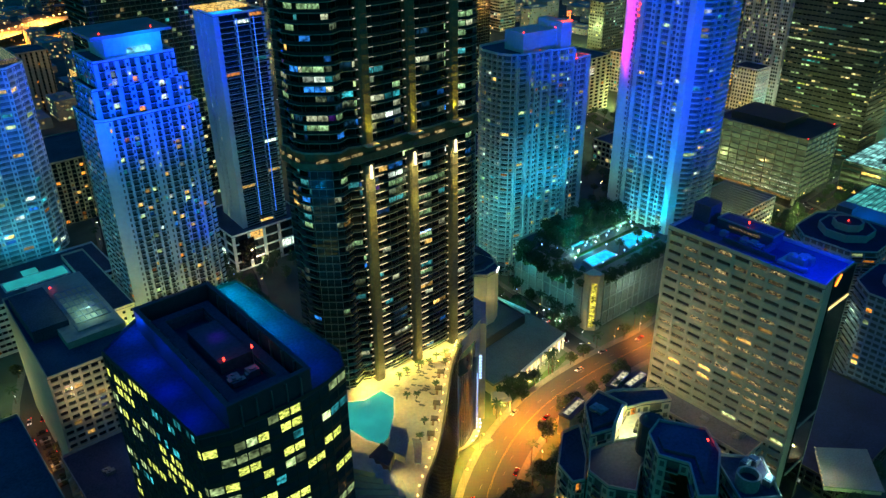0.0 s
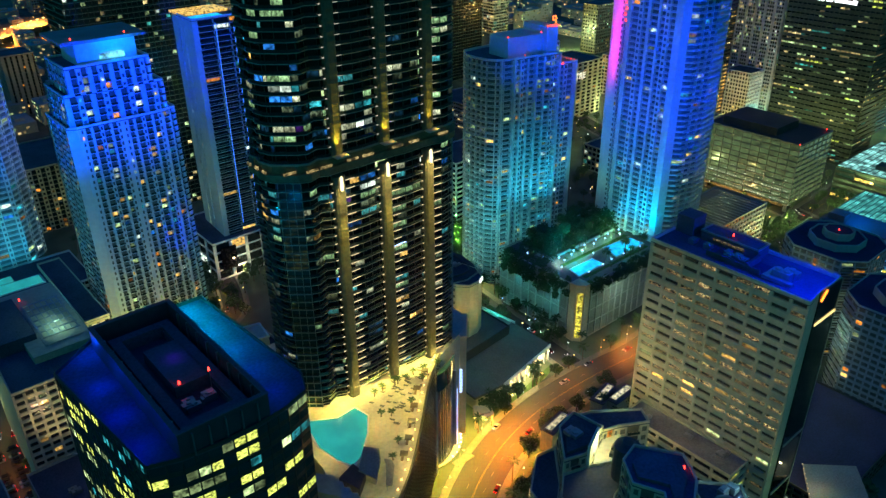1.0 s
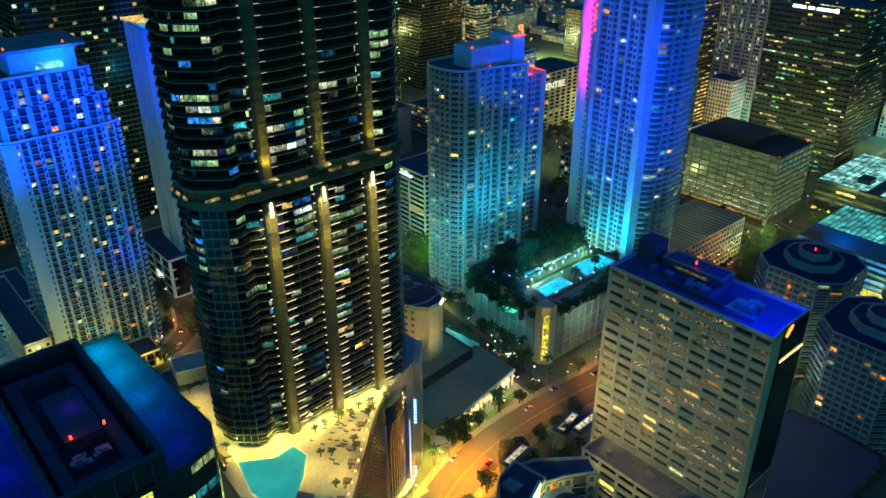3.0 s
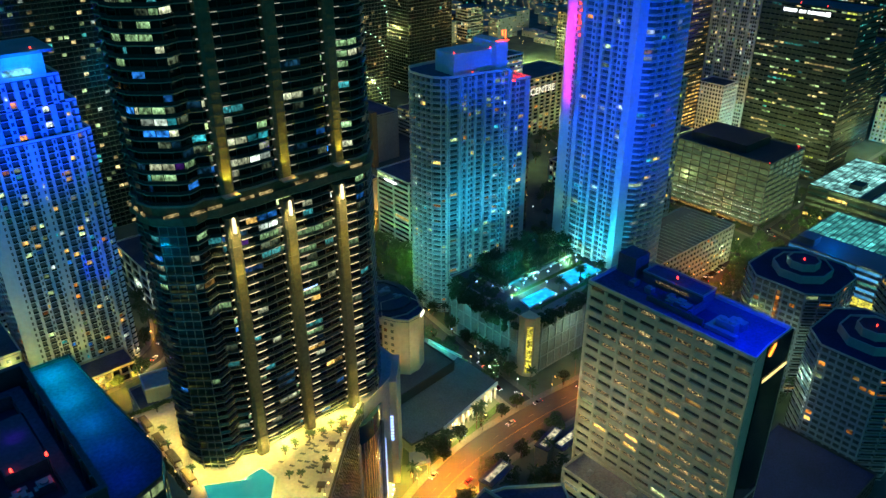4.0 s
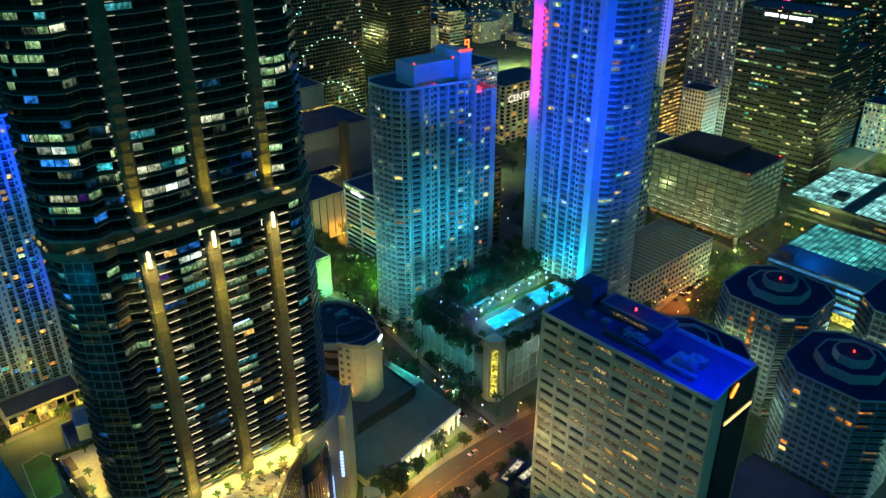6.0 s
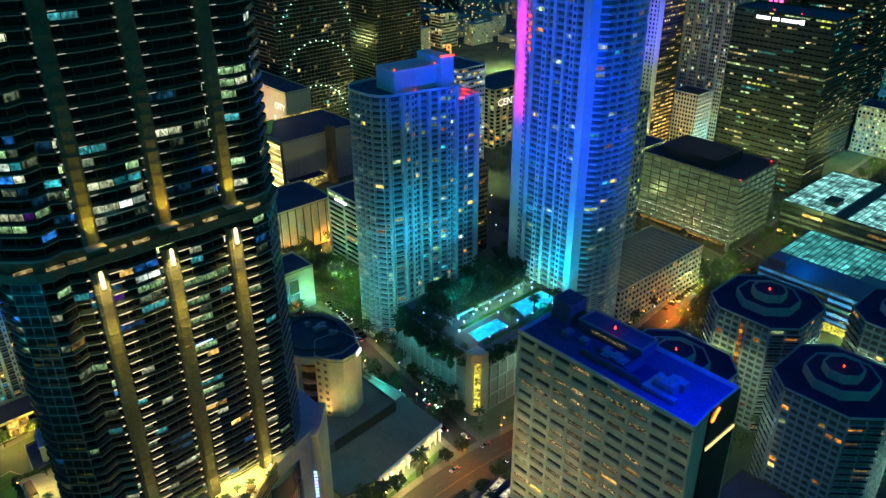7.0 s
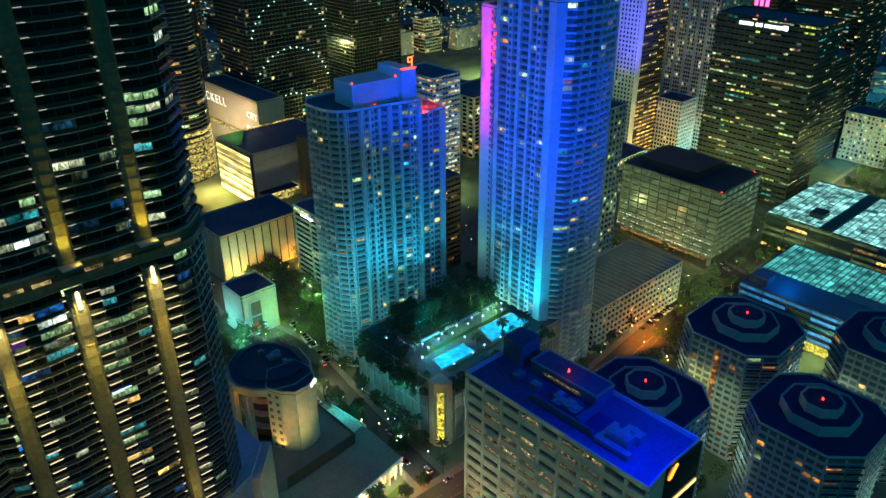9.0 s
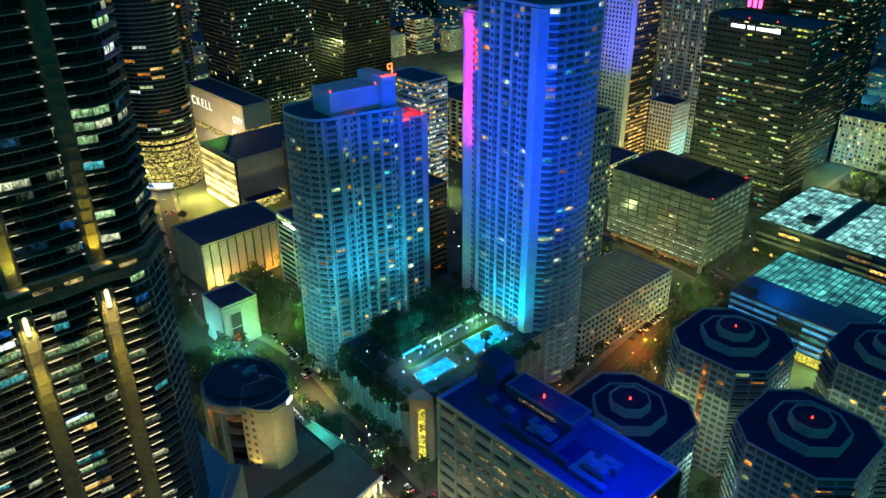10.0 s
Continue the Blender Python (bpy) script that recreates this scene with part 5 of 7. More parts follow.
for k in range(9):
    p = Vector((255.6, 72.0)).lerp(Vector((273.6, 84.4)), k / 8)
    part("eaves_lamp", Acc().block(p.x - 0.2, p.x + 0.2, p.y, p.y + 0.5, 12.0, 12.25), STRIP_WARM, low)
lamp("POINT", 262, 74, 17, 1100, (0.95, 0.85, 0.35))
lamp("POINT", 252, 66, 14, 1500, (0.5, 1.0, 0.2))
lamp("POINT", 427, 196, 7, 9000, (1.0, 0.24, 0.01))
lamp("POINT", 331, 80, 8, 260, PALE)
lamp("POINT", 368, 52, 20, 7000, PALE)
# ---- condo with terraces close to the camera ----
con = thing("terraced_condo", (140, 84, 0), "pale condo with stepped roof terraces and dark navy roofs", "building")
P_CON = [("w", 2.4), ("b", 3.4), ("w", 2.4)]
BLOCK_A = [(134.8, 96.5), (141.2, 94.2), (153, 98.2), (151.7, 108), (143.8, 106.4)]
BLOCK_B = [(129.5, 61.2), (133, 58.2), (147.2, 66.2), (152, 73.2), (145.4, 83.4), (139, 82), (134.2, 75.4), (137.2, 68.6)]
BLOCK_M = [(127, 84), (131, 78), (138.6, 82.4), (145.0, 83.8), (150.8, 89.3), (142.6, 93.6), (134.4, 96.2), (127.5, 91)]
BLOCK_L = [(124, 93), (127.2, 91.4), (134.3, 96.8), (143.4, 106.8), (137, 108.2), (126, 100)]
BLOCK_R = [(147.4, 66.0), (140.6, 56.0), (149, 50), (158, 60), (151, 68)]
BLOCK_K = [(153.2, 98.2), (158, 96.6), (166, 92), (169, 97), (157, 106), (152, 107.6)]
for poly, top, seed in ((BLOCK_A, 90.6, 41), (BLOCK_B, 98.6, 42), (BLOCK_M, 86.4, 43), (BLOCK_L, 83.0, 44), (BLOCK_R, 94.0, 45), (BLOCK_K, 89.0, 46)):
    facade(con, poly, 0, top, 3.1, {None: P_CON}, wall=BEIGE, glass=WINGLASS, lit=0.07, palette=WARM_PALETTE, singles=14, seed=seed, parapet=0.8)
part("court_floor", Acc().prism([(143.6, 93.6), (150.9, 89.6), (157.6, 89), (158, 96.2), (153, 97.8), (148.6, 96.6)], 80.0, 87.2), DECK, con, "lit roof court paving")
part("court_wall", Acc().prism([(141.4, 93.4), (149.2, 96.7), (149.0, 97.4), (141.1, 94.1)], 86.0, 94.2), WHITE, con, "tall white wall lit by the court lamp")
part("court_rail", Acc().box((143.8, 91.6, 87.2), (7.2, -3.2), (0.1, 0.15), 1.1).box((151, 88.6, 87.2), (6.6, -0.4), (0.0, 0.15), 1.1), METAL, con)
part("court_stair", Acc().prism([(149, 91.4), (152.4, 92.6), (152.0, 93.6), (148.6, 92.4)], 87.2, 88.4).prism([(150.4, 91.9), (152.4, 92.6), (152.0, 93.6), (150.0, 92.9)], 88.4, 89.4), DARKWALL, con)
part("turret", Acc().tube((146.2, 85.6, 86.4), (146.2, 85.6, 97.2), 3.4, 3.4, 20).tube((146.2, 85.6, 97.2), (146.2, 85.6, 98.4), 2.6, 1.4, 20), SCREEN, con, "dark round roof turret")
part("ring_tank", ring_wall(arc(146.5, 57.8, 2.9, 0, 337.5, 15), 0.6, 94.3, 98.2), PALEROOF, con, "open round cooling tower")
part("ring_fan", Acc().tube((146.5, 57.8, 94.4), (146.5, 57.8, 96.6), 2.2, 2.2, 16), DARKWALL, con)
for x, y, w, d, h in ((150.5, 60.5, 2.6, 1.8, 2.2), (153.6, 59.4, 2.2, 2.6, 1.6), (149.6, 53.6, 2.8, 2.0, 1.8)):
    part("chiller", Acc().block(x, x + w, y, y + d, 94.5, 94.5 + h).block(x + 0.3, x + w - 0.3, y + 0.3, y + d - 0.3, 94.5 + h, 94.8 + h), METAL, con, "pale rooftop chiller")
for k in range(9):
    z = 56 + k * 3.1
    part("lit_balcony", Acc().box((129.6, 102.0, z), (3.2, 1.5), (-0.2, 0.5), 0.5), LIT_WARM if k % 3 else LIT_LIME, con, "dim yellow balcony light")
part("roof_ridge", Acc().prism([(137, 97.6), (143.6, 95.8), (149.6, 99.6), (148.6, 105.4), (144, 104.2)], 90.95, 92.2), ROOF, con, "raised navy roof deck")
part("roof_ridge", Acc().prism([(134.4, 62.6), (145.8, 68.0), (149.4, 73.0), (144.4, 80.6), (139.6, 79.4), (136.6, 75.6), (140.2, 69.0)], 98.95, 100.0), ROOF, con)
lamp("POINT", 147.6, 93.4, 91.5, 2300, (0.90, 1.0, 0.40))
lamp("POINT", 127, 104, 80.0, 900, WARM)
lamp("POINT", 155, 57, 99.0, 1300, (0.35, 0.9, 0.95))
lamp("SPOT", 139, 73, 122, 2400, BLUE, (141, 72, 99), 70, 1.0)
beacon(con, 147.9, 70.3, 99.2)
rooftop_units(con, 141, 147, 99, 104, 92.2, 3, 42)
ROOFGLOW = glowing("white_roof_light", (1.0, 0.92, 0.55), 0.9, 0.3, 0.8, low=0.12)
for x, y, ux, uy in ((250.3, 166.6, 0.98, 0.2), (255.8, 161.4, 0.98, 0.05), (218.6, 167.4, 0.99, 0.15)):
    sh = thing("lit_kiosk", (x, y, 0), "flat-roofed shop with a glowing roof light", "shop", "roadside shops")
    u, w = Vector((ux, uy)).normalized(), Vector((-uy, ux)).normalized()
    c = Vector((x, y))
    part("wall", Acc().box((*(c - u * 7.4 - w * 3.0), 0), u * 14.8, w * 6.0, 11.0), GREY, sh)
    part("roof", Acc().box((*(c - u * 7.8 - w * 3.4), 11.0), u * 15.6, w * 6.8, 0.5), ROOF, sh)
    part("roof_light", Acc().box((*(c - u * 6.4 - w * 1.3), 11.5), u * 12.8, w * 2.6, 0.4), ROOFGLOW, sh, "glowing pale roof light")
    part("light_frame", ring_wall([tuple(c - u * 6.7 - w * 1.6), tuple(c + u * 6.7 - w * 1.6), tuple(c + u * 6.7 + w * 1.6), tuple(c - u * 6.7 + w * 1.6)], 0.25, 11.5, 12.2), METAL, sh)

LED_OFFICE = glowing("cool_office_lamp", (0.85, 1.0, 0.75), 1.8, 0.7, 0.8)
GLASSROOMS = glowing("green_glazed_offices", (0.55, 0.90, 0.36), 0.17, 0.12, 0.16, low=0.10, span=(0.30, 0.72), squash=(1, 1, 2.0))
# ---- beyond the podium: garage, offices, glass roofs ----
gar = thing("flat_garage", (430, 230, 0), "pale multi-storey garage with a flat ribbed roof", "garage")
facade(gar, rect(391, 472, 211, 248), 0, 24.6, 3.5, {None: [("p", 1.2), ("g", 2.4)]}, wall=GREY, lit=0.05, palette=WARM_PALETTE, band=1.4, seed=51, roof=PAVING)
for k in range(20):
    part("roof_rib", Acc().block(394 + k * 3.9, 394.4 + k * 3.9, 213, 240, 24.95, 25.25), GREY, gar)
mg = thing("grey_office_tower", (432, 258, 0), "grey stepped office tower with square windows", "office building")
facade(mg, rect(411, 456, 249, 285), 0, 112, 3.6, {None: [("p", 1.3), ("g", 2.3)]}, wall=GREY, lit=0.16, palette=OFFICE_PALETTE, band=1.5, seed=52)
part("crown", Acc().block(414, 440, 254, 280, 112.4, 121).block(418, 432, 258, 276, 121, 126), GREY, mg)
beacon(mg, 436, 256, 121)
gm = thing("glass_office", (545, 253, 0), "glass office block glowing from within", "office building")
facade(gm, rect(520, 568, 218, 290), 6, 50, 3.9, {None: [("p", 0.2), ("g", 7.0)]}, wall=PAVING, glass=TEALGLASS, lit=lambda f, p: 1.0, palette=[(GLASSROOMS, 1)], band=0.8, singles=40, seed=53, roof=BANKWALL)
glims, rndg = Acc(), random.Random(7)
for f in range(5):
    for k in range(44):
        if rndg.random() < (0.75 if f < 3 else 0.3):
            y = 219.5 + k * 1.6 + rndg.uniform(0, 0.6)
            glims.block(519.3, 519.6, y, y + rndg.uniform(0.5, 1.1), 8.4 + f * 3.9, 8.9 + f * 3.9)
part("ceiling_lamp", glims, LED_OFFICE, gm, "rows of small white ceiling lamps", "stuff")
part("dark_roof_house", Acc().block(528, 560, 240, 282, 50.3, 56), DARKWALL, gm)
part("column", Acc().block(522, 524, 220, 222, 0, 6).block(522, 524, 250, 252, 0, 6).block(522, 524, 284, 286, 0, 6).block(560, 562, 220, 222, 0, 6), GREY, gm)
part("porch_light", Acc().block(519.4, 519.8, 222, 286, 4.4, 6.0), LIT_WARM, gm)
beacon(gm, 520.5, 219, 51)
beacon(gm, 566, 222, 51)
BLUEROOF = material("blue_metal_roof", (0.10, 0.14, 0.20), 0.5, amount=0.2)
GLROOF = glowing("lit_glass_roof", (0.34, 0.92, 0.85), 1.7, 0.7, 0.22, low=0.10)
GLROOFB = glowing("dim_blue_glass_roof", (0.12, 0.72, 0.66), 1.25, 0.7, 0.22, low=0.18)
HALLBLUE = glowing("blue_lit_hall_glazing", (0.05, 0.34, 0.80), 0.95, 0.5, 0.25, low=0.45)
for nm, x0, x1, y0, y1, mat in (("lit", 572, 650, 128, 212, GLROOF), ("blue", 476, 541, 112, 178, GLROOFB)):
    gr = thing("glass_roofed_hall", ((x0 + x1) / 2, (y0 + y1) / 2, 0), "low hall with a glowing gridded glass roof", "hall", "glass-roofed halls")
    facade(gr, rect(x0, x1, y0, y1), 0, 24, 4.0, {None: [("p", 0.4), ("g", 13.0)]}, wall=DARKWALL if nm == "lit" else BLUEROOF, glass=TEALGLASS, lit=0.8 if nm == "lit" else 0.9, palette=[(GLASSROOMS, 3), (LIT_WARM, 1)] if nm == "lit" else [(HALLBLUE, 5), (LIT_TEAL, 1)], band=1.9, seed=54, roof=MULLION, parapet=0.8)
    step_x, step_y = (x1 - x0) / 8, (y1 - y0) / 10
    quarter = Acc()
    for p in (0, 1):
        for q in (0, 1):
            quarter.block(p * step_x / 2, (p + 1) * step_x / 2 - 0.7, q * step_y / 2, (q + 1) * step_y / 2 - 0.7, 0, 0.15)
    pm = make_mesh("roof_pane", quarter, mat)
    for i in range(8):
        for j in range(10):
            if (nm == "blue" and i > 2 + (j < 3)) or (nm == "lit" and j != 5):
                part("roof_pane", pm, mat, gr, at=(x0 + 0.35 + i * step_x, y0 + 0.35 + j * step_y, 24.4))
    if nm == "lit":
        part("roof_rib", Acc().block(x0, x1, y0 + 5.2 * step_y, y0 + 5.8 * step_y, 24.4, 25.4), DARKWALL, gr)
        part("roof_plant", Acc().block(x0 + 14, x0 + 24, y0 + 6.4 * step_y, y0 + 7.4 * step_y, 24.6, 28), DARKWALL, gr)
    else:
        part("blue_roof", Acc().block(x0 + 1, x0 + 2.8 * step_x, y0 + 1, y1 - 1, 24.4, 24.9), BLUEROOF, gr, "plain blue roof section")
        lamp("POINT", x0 + 12, (y0 + y1) / 2 + 12, 33, 3800, (0.0, 0.22, 1.0))
        part("roof_house", Acc().block(x0 + 4, x0 + 13, y1 - 13, y1 - 3, 24.9, 29), BLUEROOF, gr)
        part("facade_louvre", Acc().block(x0 - 0.9, x0 - 0.5, y0, y1, 8.5, 9.3).block(x0 - 0.9, x0 - 0.5, y0, y1, 12.5, 13.3).block(x0 - 0.9, x0 - 0.5, y0, y1, 16.5, 17.3).block(x0 - 0.9, x0 - 0.5, y0, y1, 20.5, 21.3), BLUEROOF, gr, kind="stuff")
    if nm == "blue":
        part("yellow_shopfront", Acc().block(475.2, 475.6, 114, 160, 0.8, 5.6), LED_YELLOW, gr)
boa = thing("bank_tower", (665, 255, 0), "dark glass bank tower with lit floors and a white roof sign", "office building")
facade(boa, [(640, 229), (676, 229), (676, 304), (640, 304)], 0, 130, 3.9, {None: [("p", 0.3), ("g", 3.4)]}, wall=BANKWALL, lit=lambda f, p: 0.75 if int(f * 33) % 9 == 4 else 0.30, palette=[(FAR_GREEN, 6), (FAR_AMBER, 4), (FAR_TEAL, 2), (LIT_LIME, 1)], band=2.6, cluster=7.0, singles=30, seed=55)
sgn = part("sign_board", Acc().block(638.6, 639.2, 250, 288, 124, 129.4), DARKWALL, boa)
for k, (y, w) in enumerate(((285.5, 2.0), (282.8, 2.0), (280.1, 2.0), (277.4, 2.0), (273.4, 2.0), (270.7, 2.0), (266.9, 2.0), (264.2, 2.4), (261.2, 2.0), (258.5, 1.6), (256.5, 2.2))):
    part("sign_letter_bar", Acc().block(638.2, 638.6, y - w, y, 125.4, 127.6), LED_WHITE, sgn)
part("sign_emblem", Acc().block(638.2, 638.6, 250.4, 253.6, 125.2, 128.2), LED_WHITE, sgn)
beacon(boa, 642, 275, 131.5)
beacon(boa, 642, 255, 131.5)
blocks = {}
P_FINE = [("p", 0.3), ("b", 3.2)]
for args in (
        ("grey_ribbed_tower", (708, 760, 338, 392), 200, "pale ribbed tower beyond the bank", RIBWALL, 0.22, FAR_PALETTE, [("p", 0.5), ("g", 1.6), ("p", 0.5), ("g", 1.6), ("p", 0.5), ("g", 1.6), ("p", 2.4)], 63),
        ("white_grid_block", (680, 704, 345, 371), 46, "white gridded office block", WHITE, 0.1, FAR_PALETTE, [("p", 1.0), ("g", 1.8)], 64),
        ("far_hotel", (775, 800, 186, 249), 40, "pale hotel with a grid of lit rooms", OCTWALL, 0.75, [(FAR_GREEN, 3), (LIT_PALE, 2), (FAR_AMBER, 2)], [("p", 1.4), ("g", 1.9)], 65),
        ("dark_far_tower", (820, 880, 270, 330), 150, "dark tower with amber floors", BANKWALL, 0.35, FAR_PALETTE, P_BAND, 66),
        ("dark_far_tower", (720, 770, 250, 300), 90, "dark office block with scattered lights", BANKWALL, 0.25, FAR_PALETTE, P_BAND, 67),
        ("dark_left_tower", (152, 240, 520, 560), 235, "very dark tower with thin floor lines", DARKWALL, 0.10, FAR_PALETTE, P_FINE, 68),
        ("arc_light_tower", (428, 506, 606, 660), 210, "dark balcony tower with arcs of dots of light", DARKWALL, 0.055, FAR_PALETTE, P_FINE, 69),
        ("twin_arc_tower", (560, 620, 640, 700), 210, "dark balcony tower beyond", DARKWALL, 0.035, FAR_PALETTE, P_FINE, 70),
        ("grey_far_tower", (395, 430, 690, 740), 200, "grey condo tower far off", GREY, 0.12, CONDO_PALETTE, P_CONDO, 71),
        ("pale_far_tower", (170, 200, 830, 862), 58, "pale concrete tower far off", GREY, 0.06, WARM_PALETTE, [("p", 3.0), ("b", 2.0)], 72),
        ("pink_sign_tower", (790, 830, 330, 370), 120, "dark tower below a pink roof sign", BANKWALL, 0.2, FAR_PALETTE, P_BAND, 85),
        ("blue_glass_block", (2, 24, 205, 262), 55, "blue glass block beside the hotel street", MULLION, 0.03, OFFICE_PALETTE, P_BAND, 86),
        ("billboard_block", (362, 432, 498, 552), 40, "large grey block with a dazzling warm screen wall", GREY, 0.0, WARM_PALETTE, [("p", 9.0), ("p", 1.0)], 73),
        ("mall_sign_block", (402, 426, 556, 655), 58, "pale mall wall with white letters", BEIGE, 0.0, WARM_PALETTE, [("p", 9.0), ("p", 2.0)], 74),
        ("centre_block", (548, 610, 460, 500), 52, "pale block with a large sign", BEIGE, 0.15, WARM_PALETTE, [("p", 3.0), ("g", 5.0)], 75),
        ("lit_stripe_block", (452, 478, 402, 440), 97, "white building with glowing stripes", WHITE, 0.8, [(LIT_WHITE, 3), (LIT_WARM, 2)], P_BAND, 76),
        ("beige_government_block", (288, 345, 410, 448), 30, "beige block with tall fins and a dark roof", BEIGE, 0.0, WARM_PALETTE, [("p", 4.6), ("g", 0.9)], 77),
        ("striped_white_office", (326, 362, 354, 387), 48, "white office block with dark ribbon windows", WHITE, 0.03, OFFICE_PALETTE, [("p", 1.2), ("g", 15.0)], 78),
        ("small_white_block", (266, 287, 347, 368), 25, "small white block under teal floodlight", WHITE, 0.0, WARM_PALETTE, [("p", 5.0), ("p", 5.0)], 79),
        ("low_mall_block", (470, 540, 470, 548), 24, "low flat-roofed mall block with lit edges", GREY, 0.35, FAR_PALETTE, P_BAND, 111),
        ("low_mall_block", (436, 500, 446, 466), 18, "low flat-roofed shop block", BEIGE, 0.3, FAR_PALETTE, P_GRID, 112),
        ("low_mall_block", (480, 536, 330, 372), 20, "low pale shop block beside the car park", BEIGE, 0.3, FAR_PALETTE, P_GRID, 113),
        ("low_mall_block", (560, 612, 330, 380), 26, "low grey office block", GREY, 0.3, FAR_PALETTE, P_GRID, 114),
        ("low_mall_block", (560, 640, 530, 600), 30, "low grey office block", GREY, 0.3, FAR_PALETTE, P_GRID, 115),
        ("low_mall_block", (660, 720, 440, 500), 40, "grey mid-rise office block", GREY, 0.3, FAR_PALETTE, P_GRID, 116),
        ("low_mall_block", (396, 450, 392, 432), 16, "low flat-roofed shop block", GREY, 0.3, FAR_PALETTE, P_GRID, 117),
        ("dark_mid_block", (380, 410, 330, 380), 60, "dark mid-rise between the towers", DARKWALL, 0.15, WARM_PALETTE, P_BAND, 80)):
    nm, (x0, x1, y0, y1), h, label, wall, lit, pal, pat, seed = args
    b = blocks[nm] = thing(nm, ((x0 + x1) / 2, (y0 + y1) / 2, 0), label, "building")
    facade(b, rect(x0, x1, y0, y1), 0, h, h - 0.1 if nm == "beige_government_block" else 3.4, {None: pat, 1: None, 2: None}, wall=wall, lit=lit, palette=pal, band=1.9 if pat is P_BAND else 1.3, singles=0, seed=seed, slab=SLAB if pat is P_FINE else None, cluster=6.0 if pat is P_BAND else 0)
wb = blocks["small_white_block"]
part("tall_window", Acc().block(270.5, 276.5, 346.4, 346.9, 3, 21), DARKWALL, wb, "dark tall window in a white frame")
part("window_frame", Acc().block(269.9, 270.5, 346.0, 346.9, 2, 22).block(276.5, 277.1, 346.0, 346.9, 2, 22).block(270.5, 276.5, 346.0, 346.9, 21, 22).block(270.5, 276.5, 346.0, 346.9, 12, 12.6), WHITE, wb)
part("window_glow", Acc().block(271, 276, 346.1, 346.4, 3, 8), LIT_ORANGE, wb, "orange lit lower pane")
lamp("POINT", 263, 343, 6, 5200, (0.10, 0.85, 0.95))
lamp("POINT", 276, 341, 5, 2600, (0.10, 0.75, 1.0))
lamp("POINT", 289, 352, 5, 2200, (1.0, 0.45, 0.05))
part("roof_sign", Acc().block(325.3, 325.6, 366, 378, 44.6, 45.8), LED_WHITE, blocks["striped_white_office"], "white roof sign reduced to a bar")
lamp("POINT", 316, 402, 5, 8000, WARM)
lamp("POINT", 296, 404, 5, 6000, (1.0, 0.66, 0.14))
lamp("POINT", 334, 403, 5, 6000, (1.0, 0.45, 0.05))
lamp("POINT", 318, 365, 6, 9000, PALE)
bb = thing("billboard", (361, 536, 0), "dazzling warm-lit screen wall", "screen")
part("panel", Acc().block(360.6, 361.6, 500, 551, 0, 39), DARKWALL, bb)
SCREENGLOW = glowing("warm_bright_screen", (1.0, 0.80, 0.24), 5.5, 0.9, 0.16, low=0.32, squash=(1, 0.5, 2.0))
for k in range(24):
    part("light_louvre", Acc().block(360.2, 360.6, 500.3, 550.7, 0.4 + k * 1.6, 0.4 + k * 1.6 + max(0.5, 1.5 - k * 0.05)), SCREENGLOW, bb)
BASEGLOW = glowing("yellow_shop_light", (1.0, 0.80, 0.20), 1.5, 0.6, 0.5, low=0.03, span=(0.42, 0.68))
bbk = blocks["billboard_block"]
part("canopy_roof", Acc().block(363, 393, 488, 497.8, 10.6, 11.2), BLACKROOF, bbk, "dark canopy over lit shopfronts")
part("canopy_light", Acc().block(363, 393, 487.6, 488, 9.0, 11.4).block(392.6, 393, 488, 497.8, 9.0, 11.4), BASEGLOW, bbk, "glowing yellow canopy edge")
part("shopfront", Acc().block(364, 392, 497.2, 497.9, 0.2, 10.0), BASEGLOW, bbk, "yellow lit shopfront")
part("stair_shaft", Acc().block(399.6, 404.6, 491.0, 497.9, 0, 46.5), DARKCANVAS, bbk, "brown stair shaft")
part("roof_garden", Acc().prism([(362.6, 522), (366, 521), (386, 551), (362.6, 551)], 40.5, 41.6), GRASS, bbk, "green lit planted roof corner")
part("roof_rail_light", Acc().block(363, 431, 551.2, 551.8, 40.4, 41.6), BASEGLOW, bbk, "yellow lit roof edge")
lamp("POINT", 388, 606, 22, 22000, (1.0, 0.86, 0.55))
lamp("POINT", 390, 566, 30, 6000, (1.0, 0.75, 0.8))
lamp("POINT", 370, 540, 45, 2600, (0.35, 1.0, 0.35))
lamp("POINT", 378, 484, 6, 5000, (1.0, 0.8, 0.2))
wv = thing("wavy_balcony_tower", (352, 596, 0), "round tower ringed by wavy balcony slabs", "tower")
facade(wv, arc(352, 598, 25, 0, 337.5, 15), 0, 190, 3.2, {None: [("b", 9.0)]}, wall=GREY, slab=SLAB, lit=0.10, palette=CONDO_PALETTE, out=1.0, singles=30, seed=81)
for k in range(9):
    part("lit_storey", Acc().prism(arc(352, 598, 26.4, 0, 337.5, 15), 1.5 + k * 4.6, 1.5 + k * 4.6 + (3.4 if k < 6 else 2.2)), BASEGLOW, wv, "yellow lit shop storey")
part("blue_entrance", Acc().prism(arc(352, 598, 26.7, 200, 250, 5) + arc(352, 598, 26.0, 250, 200, 5), 3, 7), LED_BLUE, wv)
LED_LETTER = glowing("soft_white_letter", (1.0, 0.95, 0.75), 0.9, solid=True)
ms = blocks["mall_sign_block"]
part("screen", Acc().block(401.2, 401.8, 562, 576, 24, 36), glowing("pinkish_white_screen", (1.0, 0.75, 0.85), 1.6, 0.3, 0.2), ms, "glowing shop screen")
part("lit_canopy", Acc().block(399.5, 401.8, 580, 640, 26, 29), BASEGLOW, ms)
